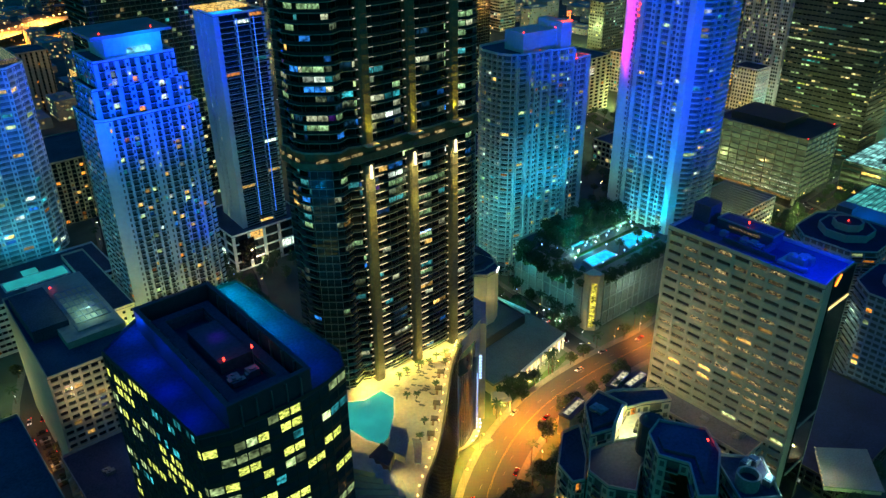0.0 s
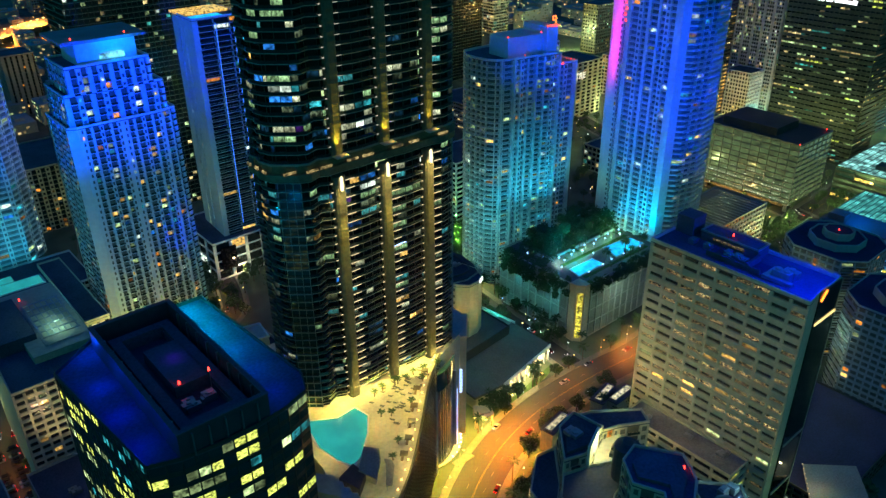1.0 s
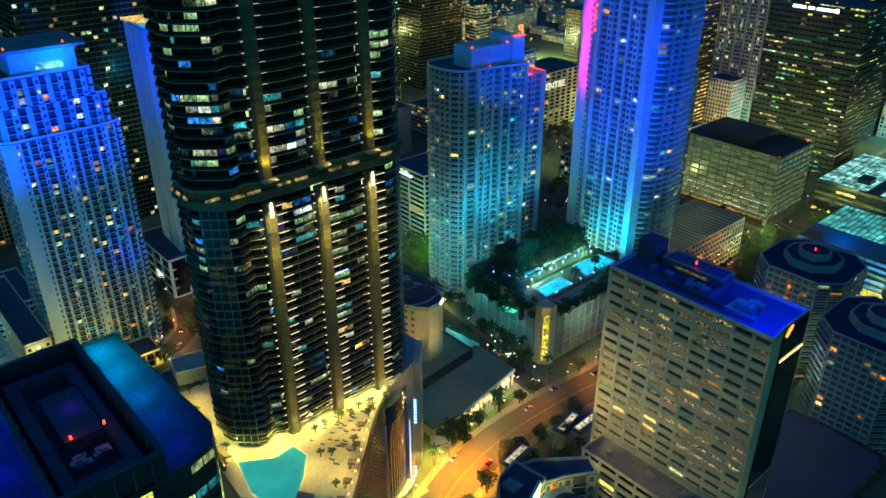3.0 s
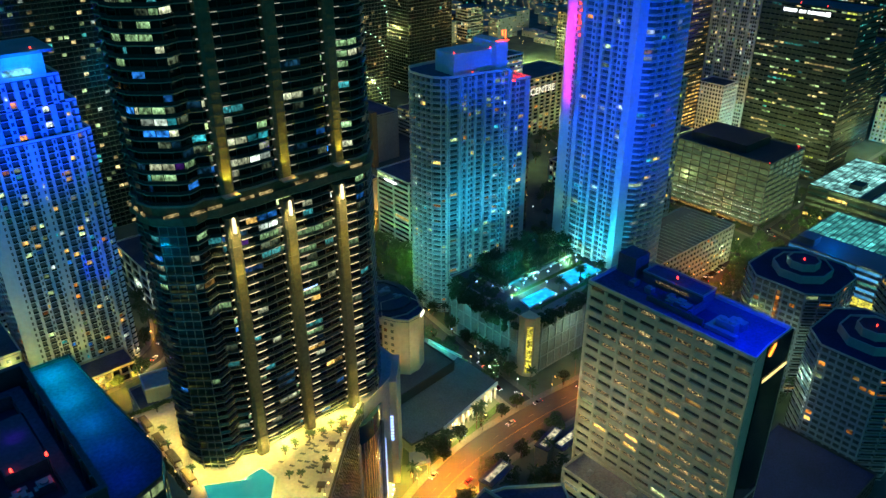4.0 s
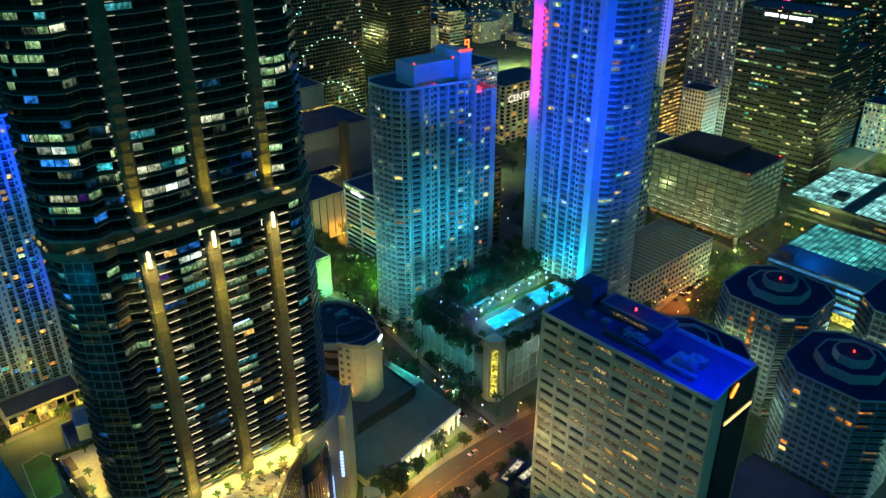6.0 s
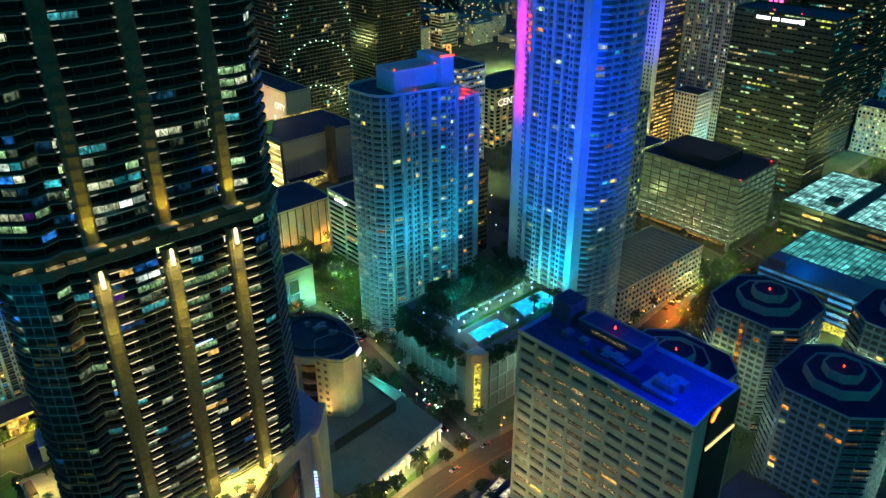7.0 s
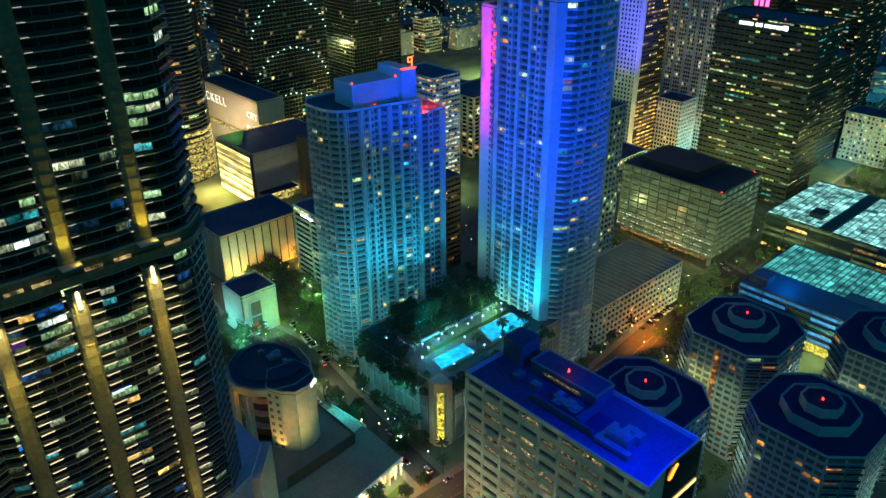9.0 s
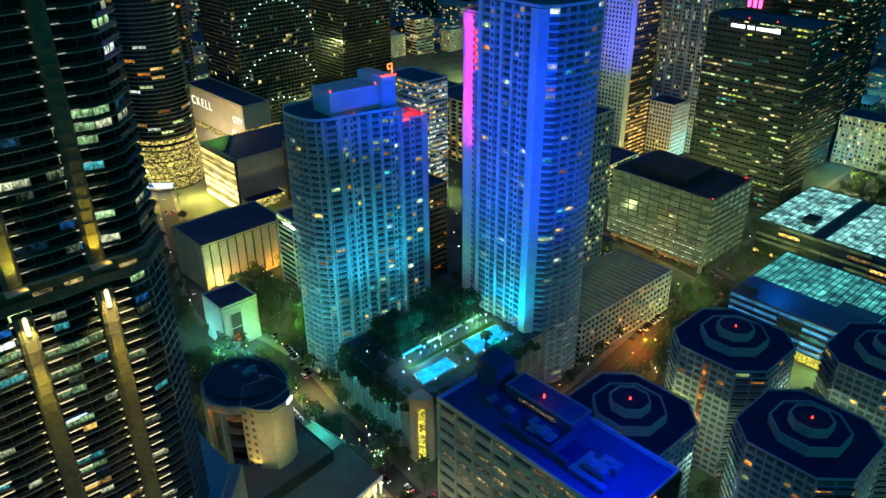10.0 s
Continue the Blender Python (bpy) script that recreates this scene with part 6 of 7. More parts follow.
for x, y, z, text, size in ((401.4, 664, 44, "BRICKELL", 10.5), (401.4, 574, 43, "CITY", 7.5), (552, 459.6, 38, "CENTRE", 9.0)):
    cu = bpy.data.curves.new("sign_letters", "FONT")
    cu.body, cu.size, cu.extrude, cu.space_character = text, size, 0.15, 1.3 if text == "BRICKELL" else 1.0
    ob = new("sign_letters", cu)
    ob.matrix_world = pose(x, y, z, 90, 0, 0 if text == "CENTRE" else -90)
    cu.materials.append(LED_LETTER)
    tagged(ob, "white glowing wall letters", "sign")
LED_DOT = glowing("pale_green_led_dot", (0.55, 1.0, 0.75), 3.0, solid=True)
for cx, cz, rx, rz in ((463, 6, 34, 38), (467, 46, 38, 38), (468, 88, 38, 38), (468, 130, 38, 38)):
    al = blocks["arc_light_tower"]
    for k in range(17):
        t = radians(14 + 152 * k / 16)
        x, z = cx + rx * math.cos(t), cz + rz * math.sin(t)
        part("light_dot", Acc().block(x - 0.35, x + 0.35, 604.4, 605.0, z - 0.35, z + 0.35), LED_DOT, al)
vt = thing("violet_grid_tower", (655, 388, 0), "tower with violet-lit window grid and yellow floor bands", "tower")
facade(vt, rect(637, 644, 366, 412), 0, 200, 3.4, {3: [("p", 1.5), ("g", 1.7)], 0: [("p", 1.0)], 1: None, 2: None}, wall=WHITE, lit=0.08, palette=FAR_PALETTE, band=1.5, singles=0, seed=61)
facade(vt, rect(644.1, 676, 366.6, 412), 0, 46, 3.4, {0: [("p", 0.3), ("g", 6.0)], 1: None, 2: None, 3: None}, wall=DARKWALL, lit=0.95, palette=[(LIT_WARM, 1)], band=1.6, singles=0, seed=62, parapet=0)
facade(vt, rect(644.1, 676, 366.6, 412), 46.4, 200, 3.4, {0: [("p", 0.3), ("g", 2.6)], 1: None, 2: None, 3: None}, wall=DARKWALL, lit=0.45, palette=[(LIT_WARM, 4), (FAR_AMBER, 3)], band=1.9, singles=0, seed=60, cluster=12.0)
pk = blocks["pink_sign_tower"]
for k in range(7):
    part("sign_bar", Acc().block(789.0, 789.6, 368 - k * 5, 371 - k * 5, 112, 119), LED_PINK, pk)
part("yellow_wall", Acc().block(214, 214.6, 806, 826, 4, 38), LIT_WARM, blocks["pale_far_tower"])
# ---- west side towers ----
l1 = thing("stepped_blue_tower", (124, 375, 0), "stepped condo tower washed in blue light near its top", "tower")
P_L1 = [("p", 1.3), ("w", 1.9), ("p", 0.8), ("b", 2.6), ("p", 1.4), ("b", 3.4), ("w", 2.0), ("b", 3.4), ("p", 1.4), ("b", 2.6), ("w", 2.0)]
facade(l1, [(99, 361.5), (103, 359), (142, 359), (150, 362), (150, 392), (99, 392)], 0, 122, 3.02, {None: P_L1, 3: None, 4: None, 0: [("p", 1.0)], 2: [("p", 1.2), ("b", 3.0)]}, glass=WINGLASS, rail=RAIL, lit=0.16, palette=CONDO_PALETTE, depth=1.5, out=0.4, singles=62, seed=91)
for z0, z1, x0, x1, y0 in ((122.3, 136, 101, 146.5, 361.5), (136, 148, 104, 142, 362)):
    facade(l1, rect(x0, x1, y0, 390), z0, z1, 3.02, {None: [("p", 2.2), ("b", 2.8), ("w", 2.4), ("b", 2.8)], 1: None, 2: None}, glass=WINGLASS, rail=RAIL, lit=0.12, palette=BLUE_PALETTE, depth=1.5, singles=24, seed=int(z1))
part("penthouse", Acc().block(111, 138, 365, 386, 148.3, 158.6), WHITE, l1)
part("bright_front", Acc().block(121, 132, 364.4, 365, 150, 152.5), glowing("cyan_white_lamp", (0.2, 0.8, 1.0), 2.0, 0.2, 0.2), l1)
part("cap_roof", Acc().block(104.5, 142, 360.5, 390, 158.6, 160.0), PALEROOF, l1, "projecting flat cap roof")
for k in range(7):
    part("shopfront", Acc().block(103 + k * 5.6, 107.4 + k * 5.6, 358.0, 358.4, 0.6, 5.2), LIT_WARM if k % 3 else LIT_ORANGE, l1, "warm lit shopfront")
beacon(l1, 110.3, 365, 160)
beacon(l1, 134, 365, 160)
LED_DIMBLUE = glowing("dim_blue_light_line", (0.05, 0.22, 1.0), 1.0, solid=True)
l2 = thing("slim_blue_tower", (203, 422, 0), "slim condo tower with blue strip lights and a roof pool", "tower")
facade(l2, [(183.3, 405), (214, 405), (214, 436), (185.6, 436)], 24, 152, 3.1, {0: [("p", 3.2), ("b", 9.0), ("p", 0.4), ("b", 9.0), ("p", 0.4), ("b", 9.0)], 3: [("p", 6.0), ("g", 1.6), ("p", 4.0), ("g", 1.6), ("p", 9.0)], 1: None, 2: None}, lit=0.10, palette=CONDO_PALETTE, depth=1.0, out=0.8, singles=45, seed=95)
for x in (196.0, 206.5):
    part("blue_light_line", Acc().block(x, x + 0.35, 403.9, 404.1, 30, 150), LED_DIMBLUE, l2, "vertical blue light line")
part("roof_pool", Acc().block(186, 203, 408, 416, 152.5, 152.9), POOLBLUE, l2)
part("roof_lounge", Acc().block(185, 212, 420, 438, 152.4, 153.6), LIT_WARM, l2)
l2p = thing("framed_podium", (200, 410, 0), "white framed podium with a dark screen", "podium")
facade(l2p, rect(172, 224, 398, 446), 0, 24, 6.0, {None: [("p", 2.0), ("g", 9.0)], 1: None, 2: None}, lit=0.2, palette=[(LIT_WARM, 2), (LIT_WHITE, 2)], seed=96)
part("dark_screen", Acc().block(176, 186, 397.4, 397.9, 6, 21), BLACKGLASS, l2p)
l0 = thing("teal_condo_tower", (78, 470, 0), "condo tower in teal and blue light beside its pool", "tower")
facade(l0, [(30, 440), (84, 440), (95, 451), (95, 490), (30, 490)], 28, 134, 3.05, {None: [("b", 5.5), ("w", 2.2)], 2: None, 3: None}, glass=CONDOGLASS, rail=PALERAIL, lit=0.14, palette=CONDO_PALETTE, singles=30, seed=97)
part("yellow_crown", Acc().block(50, 93, 452, 488, 134.4, 137), FAINT_GLOW, l0)
l0p = thing("pool_garage", (70, 415, 0), "striped garage with a teal pool on its roof", "garage")
facade(l0p, rect(30, 104, 398, 440), 0, 28, 3.4, {None: P_BAND, 1: None, 2: None}, wall=WHITE, lit=0.03, band=1.7, seed=98)
pl = thing("garage_roof_pool", (66, 420, 28.5), "teal lit roof pool", "pool")
part("coping", Acc().block(50, 83, 410.7, 422.5, 28.4, 28.7), WHITE, pl)
part("water", Acc().block(51, 82, 411.5, 421.8, 28.6, 28.8).block(62, 70, 422.5, 430, 28.6, 28.8), POOL, pl)
ht = thing("grid_window_hotel", (54, 300, 0), "beige hotel block with a grid of small windows", "hotel")
facade(ht, [(37.5, 272), (71, 272), (71, 345), (40, 345)], 0, 58, 3.1, {0: [("p", 0.9), ("g", 2.9)], 3: [("p", 40.0)], 1: [("p", 40.0)], 2: [("p", 40.0)]}, wall=BEIGE, lit=0.05, palette=[(LIT_WARM, 2), (LIT_BLUE, 1)], depth=0.8, band=1.3, singles=20, seed=99)
part("upper_tier", Acc().prism([(50, 287), (73, 287), (73, 344), (50, 344)], 58.3, 61.4), BEIGE, ht, "raised beige roof storey")
part("roof_house", Acc().block(41, 55, 300, 335, 58.3, 64), ROOF, ht)
frame_acc = Acc()
for k in range(7):
    frame_acc.block(56, 70, 292 + k * 5, 292.5 + k * 5, 65.0, 65.5)
    frame_acc.block(56 + k * 2.2, 56.4 + k * 2.2, 292, 322, 65.0, 65.5)
part("pergola", frame_acc, METAL, ht, "open steel pergola over the lit roof court")
part("court", Acc().block(56, 70, 292, 322, 61.5, 61.8), DECK, ht)
lamp("POINT", 64, 300, 63.8, 380, (0.45, 1.0, 0.7))
beacon(ht, 57.4, 333, 63)
hp = thing("hotel_podium", (50, 250, 0), "flat podium roof below the hotel", "podium")
facade(hp, rect(34, 64, 215, 271.5), 0, 22, 3.6, {None: P_GRID}, wall=GREY, lit=0.05, seed=100, roof=ROOF)
rooftop_units(hp, 38, 60, 225, 265, 22.3, 6, 101)
part("blue_sign_screen", Acc().block(56, 59.5, 252, 252.5, 22.4, 28), LED_BLUE, hp)
wg = thing("striped_garage", (30, 395, 0), "white striped garage with lit decks", "garage")
facade(wg, rect(-5, 29, 368, 430), 0, 24, 3.2, {None: P_BAND}, wall=WHITE, lit=0.15, palette=OFFICE_PALETTE, band=1.6, seed=102)
gw = thing("green_wall_block", (90, 380, 0), "long pale block under greenish light", "building")
facade(gw, [(84, 352), (96, 352), (96, 430), (84, 430)], 0, 30, 3.4, {None: [("w", 4.0)]}, wall=BEIGE, lit=0.2, palette=OFFICE_PALETTE, seed=103)
lb = thing("pale_low_block", (140, 560, 0), "pale low block behind the blue tower", "building")
facade(lb, rect(100, 170, 540, 600), 0, 45, 3.2, {None: [("w", 3.0), ("b", 3.0)]}, wall=BEIGE, lit=0.12, palette=WARM_PALETTE, seed=104)

# ---- far city ----
rnd = random.Random(77)
far_spots = []
for _ in range(900):
    d = rnd.uniform(520, 1500)
    a = radians(rnd.uniform(-2, 84))
    x, y = d * math.sin(a) + 60, d * math.cos(a) + 20
    w, dp = rnd.uniform(22, 55), rnd.uniform(22, 50)
    if any(abs(x - q[0]) < (w + q[2]) / 2 + 12 and abs(y - q[1]) < (dp + q[3]) / 2 + 12 for q in far_spots):
        continue
    if 170 < x < 900 and 180 < y < 760 and not (x > 780 and y > 420):
        continue
    if (x < 170 and y < 640) or (0.15 < x / y < 0.36 and 600 < y < 1270):
        continue
    far_spots.append((x, y, w, dp))
    if len(far_spots) > 86:
        break
for x, y, w, dp in far_spots:
    h = rnd.choice((12, 18, 25, 30, 45, 60, 80, 110))
    wall = rnd.choice((GREY, DARKWALL, BEIGE, DARKWALL, GREY))
    b = thing("far_building", (x, y, 0), rnd.choice(("dark far building with scattered lit windows", "grey far block with a few lit rooms")) if wall != BEIGE else "beige far block with lit windows", "building", "far city blocks")
    facade(b, rect(x - w / 2, x + w / 2, y - dp / 2, y + dp / 2), 0, h, 3.8, {None: rnd.choice(([("p", 1.2), ("g", 2.6)], [("p", 0.3), ("g", 3.0)])), 1: None, 2: None}, wall=wall, band=1.8,
           cluster=rnd.choice((0, 0, 7.0)), lit=rnd.uniform(0.15, 0.45), palette=rnd.choice((FAR_PALETTE, FAR_PALETTE, CONDO_PALETTE)), singles=0, seed=rnd.randint(1, 9999), parapet=0)
glows = Acc()
for _ in range(700):
    d, a = rnd.uniform(1000, 1700), radians(rnd.uniform(-2, 84))
    x, y = d * math.sin(a) + 60, d * math.cos(a) + 20
    if not any(abs(x - q[0]) < q[2] / 2 + 2 and abs(y - q[1]) < q[3] / 2 + 2 for q in far_spots):
        glows.tube((x, y, 7), (x, y, 7.6), 0.38, 0.3, 5)
tagged(new("far_street_lamps", make_mesh("far_street_lamps", glows, LAMP_AMBER)), "amber street lamps of the far city", "lamp", kind="stuff")

# the lower blocks between the far towers
dist = thing("distant_blocks", (600, 900, 0), "low distant blocks with scattered lit windows", "buildings", kind="stuff")
walls_far, amber_far, green_far, count = Acc(), Acc(), Acc(), 0
for _ in range(2500):
    d, a = rnd.uniform(700, 1500), radians(rnd.uniform(0, 80))
    x, y, w, dp, h = d * math.sin(a) + 60, d * math.cos(a) + 20, rnd.uniform(16, 40), rnd.uniform(16, 40), rnd.choice((6, 8, 10, 14, 20, 28))
    if any(abs(x - q[0]) < (w + q[2]) / 2 + 5 and abs(y - q[1]) < (dp + q[3]) / 2 + 5 for q in far_spots) or (x < 860 and y < 770) or (abs((y - 1150) - (x - 180) * 0.72) < 60 and x < 460):
        continue
    far_spots.append((x, y, w, dp))
    count += 1
    if count > 330:
        break
    walls_far.block(x - w / 2, x + w / 2, y - dp / 2, y + dp / 2, 0, h).block(x - w / 5, x + w / 6, y - dp / 5, y + dp / 5, h, h + 2.5)
    for z in range(1, int(h) - 2, 4):
        for k in range(int(w / 4)):
            if rnd.random() < 0.35:
                (amber_far if rnd.random() < 0.5 else green_far).block(x - w / 2 + k * 4 + 0.6, x - w / 2 + k * 4 + 3.2, y - dp / 2 - 0.2, y - dp / 2, z, z + 1.8)
        for k in range(int(dp / 4)):
            if rnd.random() < 0.35:
                (amber_far if rnd.random() < 0.5 else green_far).block(x - w / 2 - 0.2, x - w / 2, y - dp / 2 + k * 4 + 0.6, y - dp / 2 + k * 4 + 3.2, z, z + 1.8)
part("wall", walls_far, GREY, dist, kind="stuff")
part("window_pane", amber_far, FAR_AMBER, dist, kind="stuff")
part("window_pane", green_far, FAR_GREEN, dist, kind="stuff")

hw = thing("elevated_highway", (300, 1240, 0), "far elevated highway glowing orange", "highway")
part("deck", strip([(180, 1150), (300, 1240), (430, 1330)], 22, 11.0), PAVING, hw)
for k in range(12):
    x, y = 180 + k * 22, 1150 + k * 16
    part("pillar", Acc().block(x - 1.5, x + 1.5, y - 1.5, y + 1.5, 0, 10.9), GREY, hw)
for k in range(24):
    x, y = 182 + k * 10.5, 1146 + k * 7.6
    part("lamp_head", Acc().block(x - 1.0, x + 1.0, y - 1.0, y + 1.0, 17, 18), LAMP_AMBER, hw)
    part("lamp_mast", Acc().block(x - 0.2, x + 0.2, y - 0.2, y + 0.2, 11, 17), METAL, hw)


# ---- trees and palms ----
def leafy(lobes, leaves, size, rnd):
    acc = Acc()
    for _ in range(leaves):
        cx, cy, cz, r = rnd.choice(lobes)
        d = Vector((rnd.gauss(0, 1), rnd.gauss(0, 1), rnd.gauss(0, 0.8))).normalized() * r * rnd.uniform(0.55, 1.08)
        p = Vector((cx, cy, cz)) + d
        a = Vector((rnd.uniform(-1, 1), rnd.uniform(-1, 1), rnd.uniform(-0.6, 0.6))).normalized()
        b = a.orthogonal().normalized() * size * rnd.uniform(0.5, 1.0)
        a = a * size * rnd.uniform(0.5, 1.0)
        acc.quad(tuple(p - a), tuple(p - b * 0.6), tuple(p + a), tuple(p + b * 0.6))
    return acc


def tree(height, spread, seed):
    rnd = random.Random(seed)
    t = thing("street_tree", (0, 0, 0), "dark leafy street tree with an uneven crown", "tree", "street trees")
    trunk = Acc().tube((0, 0, 0), (0.1, 0.1, height * 0.45), 0.32, 0.2)
    lobes = []
    for k in range(7):
        a = 2 * math.pi * k / 7 + rnd.uniform(-0.3, 0.3)
        q = (math.cos(a) * spread * rnd.uniform(0.35, 0.65), math.sin(a) * spread * rnd.uniform(0.35, 0.65), height * rnd.uniform(0.55, 0.85))
        trunk.tube((0.1, 0.1, height * rnd.uniform(0.3, 0.45)), q, 0.14, 0.04, 5)
        lobes.append((*q, spread * rnd.uniform(0.35, 0.5)))
    lobes.append((0, 0, height * 0.85, spread * 0.45))
    part("trunk", trunk, BARK, t)
    part("crown", leafy(lobes, 520, 0.75, rnd), LEAF, t)
    return t


def palm(height, seed, reach=1.0):
    rnd = random.Random(seed)
    t = thing("palm_tree", (0, 0, 0), "slender palm with a head of long fronds", "palm", "palms")
    part("trunk", Acc().tube((0, 0, 0), (0.15, 0.05, height * 0.5), 0.24, 0.18).tube((0.15, 0.05, height * 0.5), (0.1, 0.2, height), 0.18, 0.15), BARK, t)
    acc = Acc()
    for k in range(18):
        a, lift = 2 * math.pi * k / 18 + rnd.uniform(-0.2, 0.2), rnd.uniform(-0.1, 1.0)
        side = Vector((-math.sin(a), math.cos(a), 0)) * 0.42 * reach
        prev = Vector((0.1, 0.2, height))
        for m in range(1, 5):
            r = 0.8 * m * reach
            nxt = Vector((0.1 + math.cos(a) * r, 0.2 + math.sin(a) * r, height + lift * r * 0.8 - 0.16 * r * r))
            w0, w1 = (1.0 if m > 1 else 0.3), (1.0 if m < 4 else 0.1)
            acc.quad(tuple(prev - side * w0), tuple(nxt - side * w1), tuple(nxt + Vector((0, 0, 0.12))), tuple(prev + Vector((0, 0, 0.12))))
            acc.quad(tuple(prev + Vector((0, 0, 0.12))), tuple(nxt + Vector((0, 0, 0.12))), tuple(nxt + side * w1), tuple(prev + side * w0))
            prev = nxt
    part("fronds", acc, LEAF, t)
    return t


rnd = random.Random(5)
trees = [tree(9, 4.2, 1), tree(11, 5.0, 2), tree(7.5, 3.6, 3)]
palms = [palm(9, 4), palm(12, 5), palm(2.2, 6, 0.5)]
spots = []
for line, half, x0, x1, step in ((AVENUE, 9.5, 196, 560, 10), (SIDE, 5.5, 264, 340, 11), (MID, 6, 90, 200, 13), (EAST, 9, 460, 620, 15), (WEST, 7, 20, 150, 16)):
    for sgn in (1, -1):
        run = 0.0
        pts = [Vector(p) for p in shifted(line, sgn * (half + 3.0))]
        for a, b in zip(pts, pts[1:]):
            run += (b - a).length
            if run > step and x0 < a.x < x1 and a.y > 40:
                spots.append((a.x + rnd.uniform(-1.5, 1.5), a.y + rnd.uniform(-1.5, 1.5), 0.0))
                run = 0.0
AREAS = [(500, 560, 384, 450, 24), (546, 610, 384, 456, 20), (640, 700, 300, 330, 12), (420, 470, 300, 390, 20), (240, 270, 296, 352, 34), (296, 350, 392, 408, 14), (250, 272, 372, 420, 14), (186, 232, 142, 164, 30), (160, 200, 132, 158, 46), (206, 250, 146, 160, 20), (207, 221, 195, 201, 8), (240, 246, 200, 202, 2), (264, 283, 214, 262, 22), (298, 324, 318, 352, 60), (262, 274, 330, 356, 9), (298, 322, 352, 408, 26), (478, 512, 186, 204, 10), (414, 440, 160, 196, 24),
         (440, 474, 188, 206, 16), (296, 350, 176, 180, 7), (236, 290, 150, 166, 18), (380, 400, 176, 188, 8), (345, 372, 112, 124, 8), (104, 132, 408, 446, 14), (152, 172, 396, 440, 10), (152, 170, 356, 372, 6),
         (28, 40, 212, 260, 8), (214, 232, 140, 166, 12), (256, 300, 106, 130, 12), (600, 680, 216, 226, 12), (690, 790, 180, 225, 30), (560, 600, 292, 320, 12), (405, 450, 118, 126, 8)]
for x0, x1, y0, y1, count in AREAS:
    for _ in range(int(count * 0.6)):
        spots.append((rnd.uniform(x0, x1), rnd.uniform(y0, y1), 0.0))
far_lobes, far_trunks = [], Acc()
joined = [s for s in spots if s[0] > 372]
for x0, x1, y0, y1, count in ((240, 262, 286, 352, 30), (298, 326, 314, 348, 26), (300, 322, 350, 406, 26), (206, 262, 280, 300, 24), (190, 240, 300, 380, 30), (180, 262, 384, 396, 14), (356, 420, 300, 330, 26), (384, 440, 384, 396, 14), (474, 516, 184, 214, 22), (545, 640, 190, 214, 26), (470, 516, 256, 330, 30), (574, 640, 216, 300, 34), (430, 474, 290, 330, 18), (652, 780, 120, 220, 60), (256, 330, 110, 128, 16), (256, 300, 60, 66, 8), (60, 100, 318, 346, 18), (380, 470, 440, 452, 14)):
    joined += [(rnd.uniform(x0, x1), rnd.uniform(y0, y1), 0.0) for _ in range(count)]
for x, y, z in joined:
    h, w = rnd.uniform(6, 10), rnd.uniform(3, 4.6)
    far_trunks.tube((x, y, 0), (x, y, h * 0.6), 0.3, 0.2, 5)
    far_lobes += [(x + rnd.uniform(-0.5, 0.5) * w, y + rnd.uniform(-0.5, 0.5) * w, h * rnd.uniform(0.55, 0.9), w * rnd.uniform(0.4, 0.6)) for _ in range(6)]
park = thing("city_trees", (450, 190, 0), "dark leafy trees along the side streets", "trees", kind="stuff")
part("crown", leafy(far_lobes, len(far_lobes) * 40, 0.9, rnd), LEAF, park, kind="stuff")
part("trunk", far_trunks, BARK, park, kind="stuff")
spots = [s for s in spots if s[0] <= 372]
for x, y, z in spots:
    proto = rnd.choice(palms[:2]) if rnd.random() < 0.25 else rnd.choice(trees)
    copy_thing(proto, pose(x, y, z, 0, 0, rnd.uniform(0, 360)))
for k in range(7):
    p = Vector((139, 190.5)).lerp(Vector((168, 189.5)), k / 6)
    copy_thing(palms[2], pose(p.x + rnd.uniform(-1, 1), p.y - rnd.uniform(0, 2), DECKZ, 0, 0, k * 50))
for x, y in ((158, 184), (146, 176), (137, 176), (130, 163), (124, 158), (134, 178), (116, 238), (113, 225.5), (111, 217), (112, 201)):
    copy_thing(palms[2], pose(x, y, DECKZ, 0, 0, x * 7))
for k in range(34):
    copy_thing(palms[2] if k % 3 else palms[0], pose(rnd.uniform(298, 352), rnd.choice((236.8, 238.5, 242, 220.4, 217)) + rnd.uniform(-0.6, 0.6), 32.75, 0, 0, k * 40))
for k in range(26):
    copy_thing(rnd.choice(trees), pose(rnd.uniform(301, 351), rnd.uniform(247, 265), 33.9, 0, 0, k * 53))
for proto, (x, y) in zip(trees + palms, ((208, 199), (213, 201), (219, 199), (222, 199.5), (243, 201.5), (150, 189))):
    proto.matrix_basis = pose(x, y, DECKZ if proto is palms[2] else 0.0)

# hanging hedge along the edge of the pool deck
rnd = random.Random(8)


def hedge(x0, x1, y0, y1, drop, count, label):
    lobes = [(rnd.uniform(x0, x1), rnd.uniform(y0, y1), 34.5 - rnd.uniform(0, drop), rnd.uniform(1.2, 2.4)) for _ in range(count)]
    solo("hanging_hedge", leafy(lobes, count * 75, 0.7, rnd), LEAF, label, "hedge", "deck hedges", "stuff")


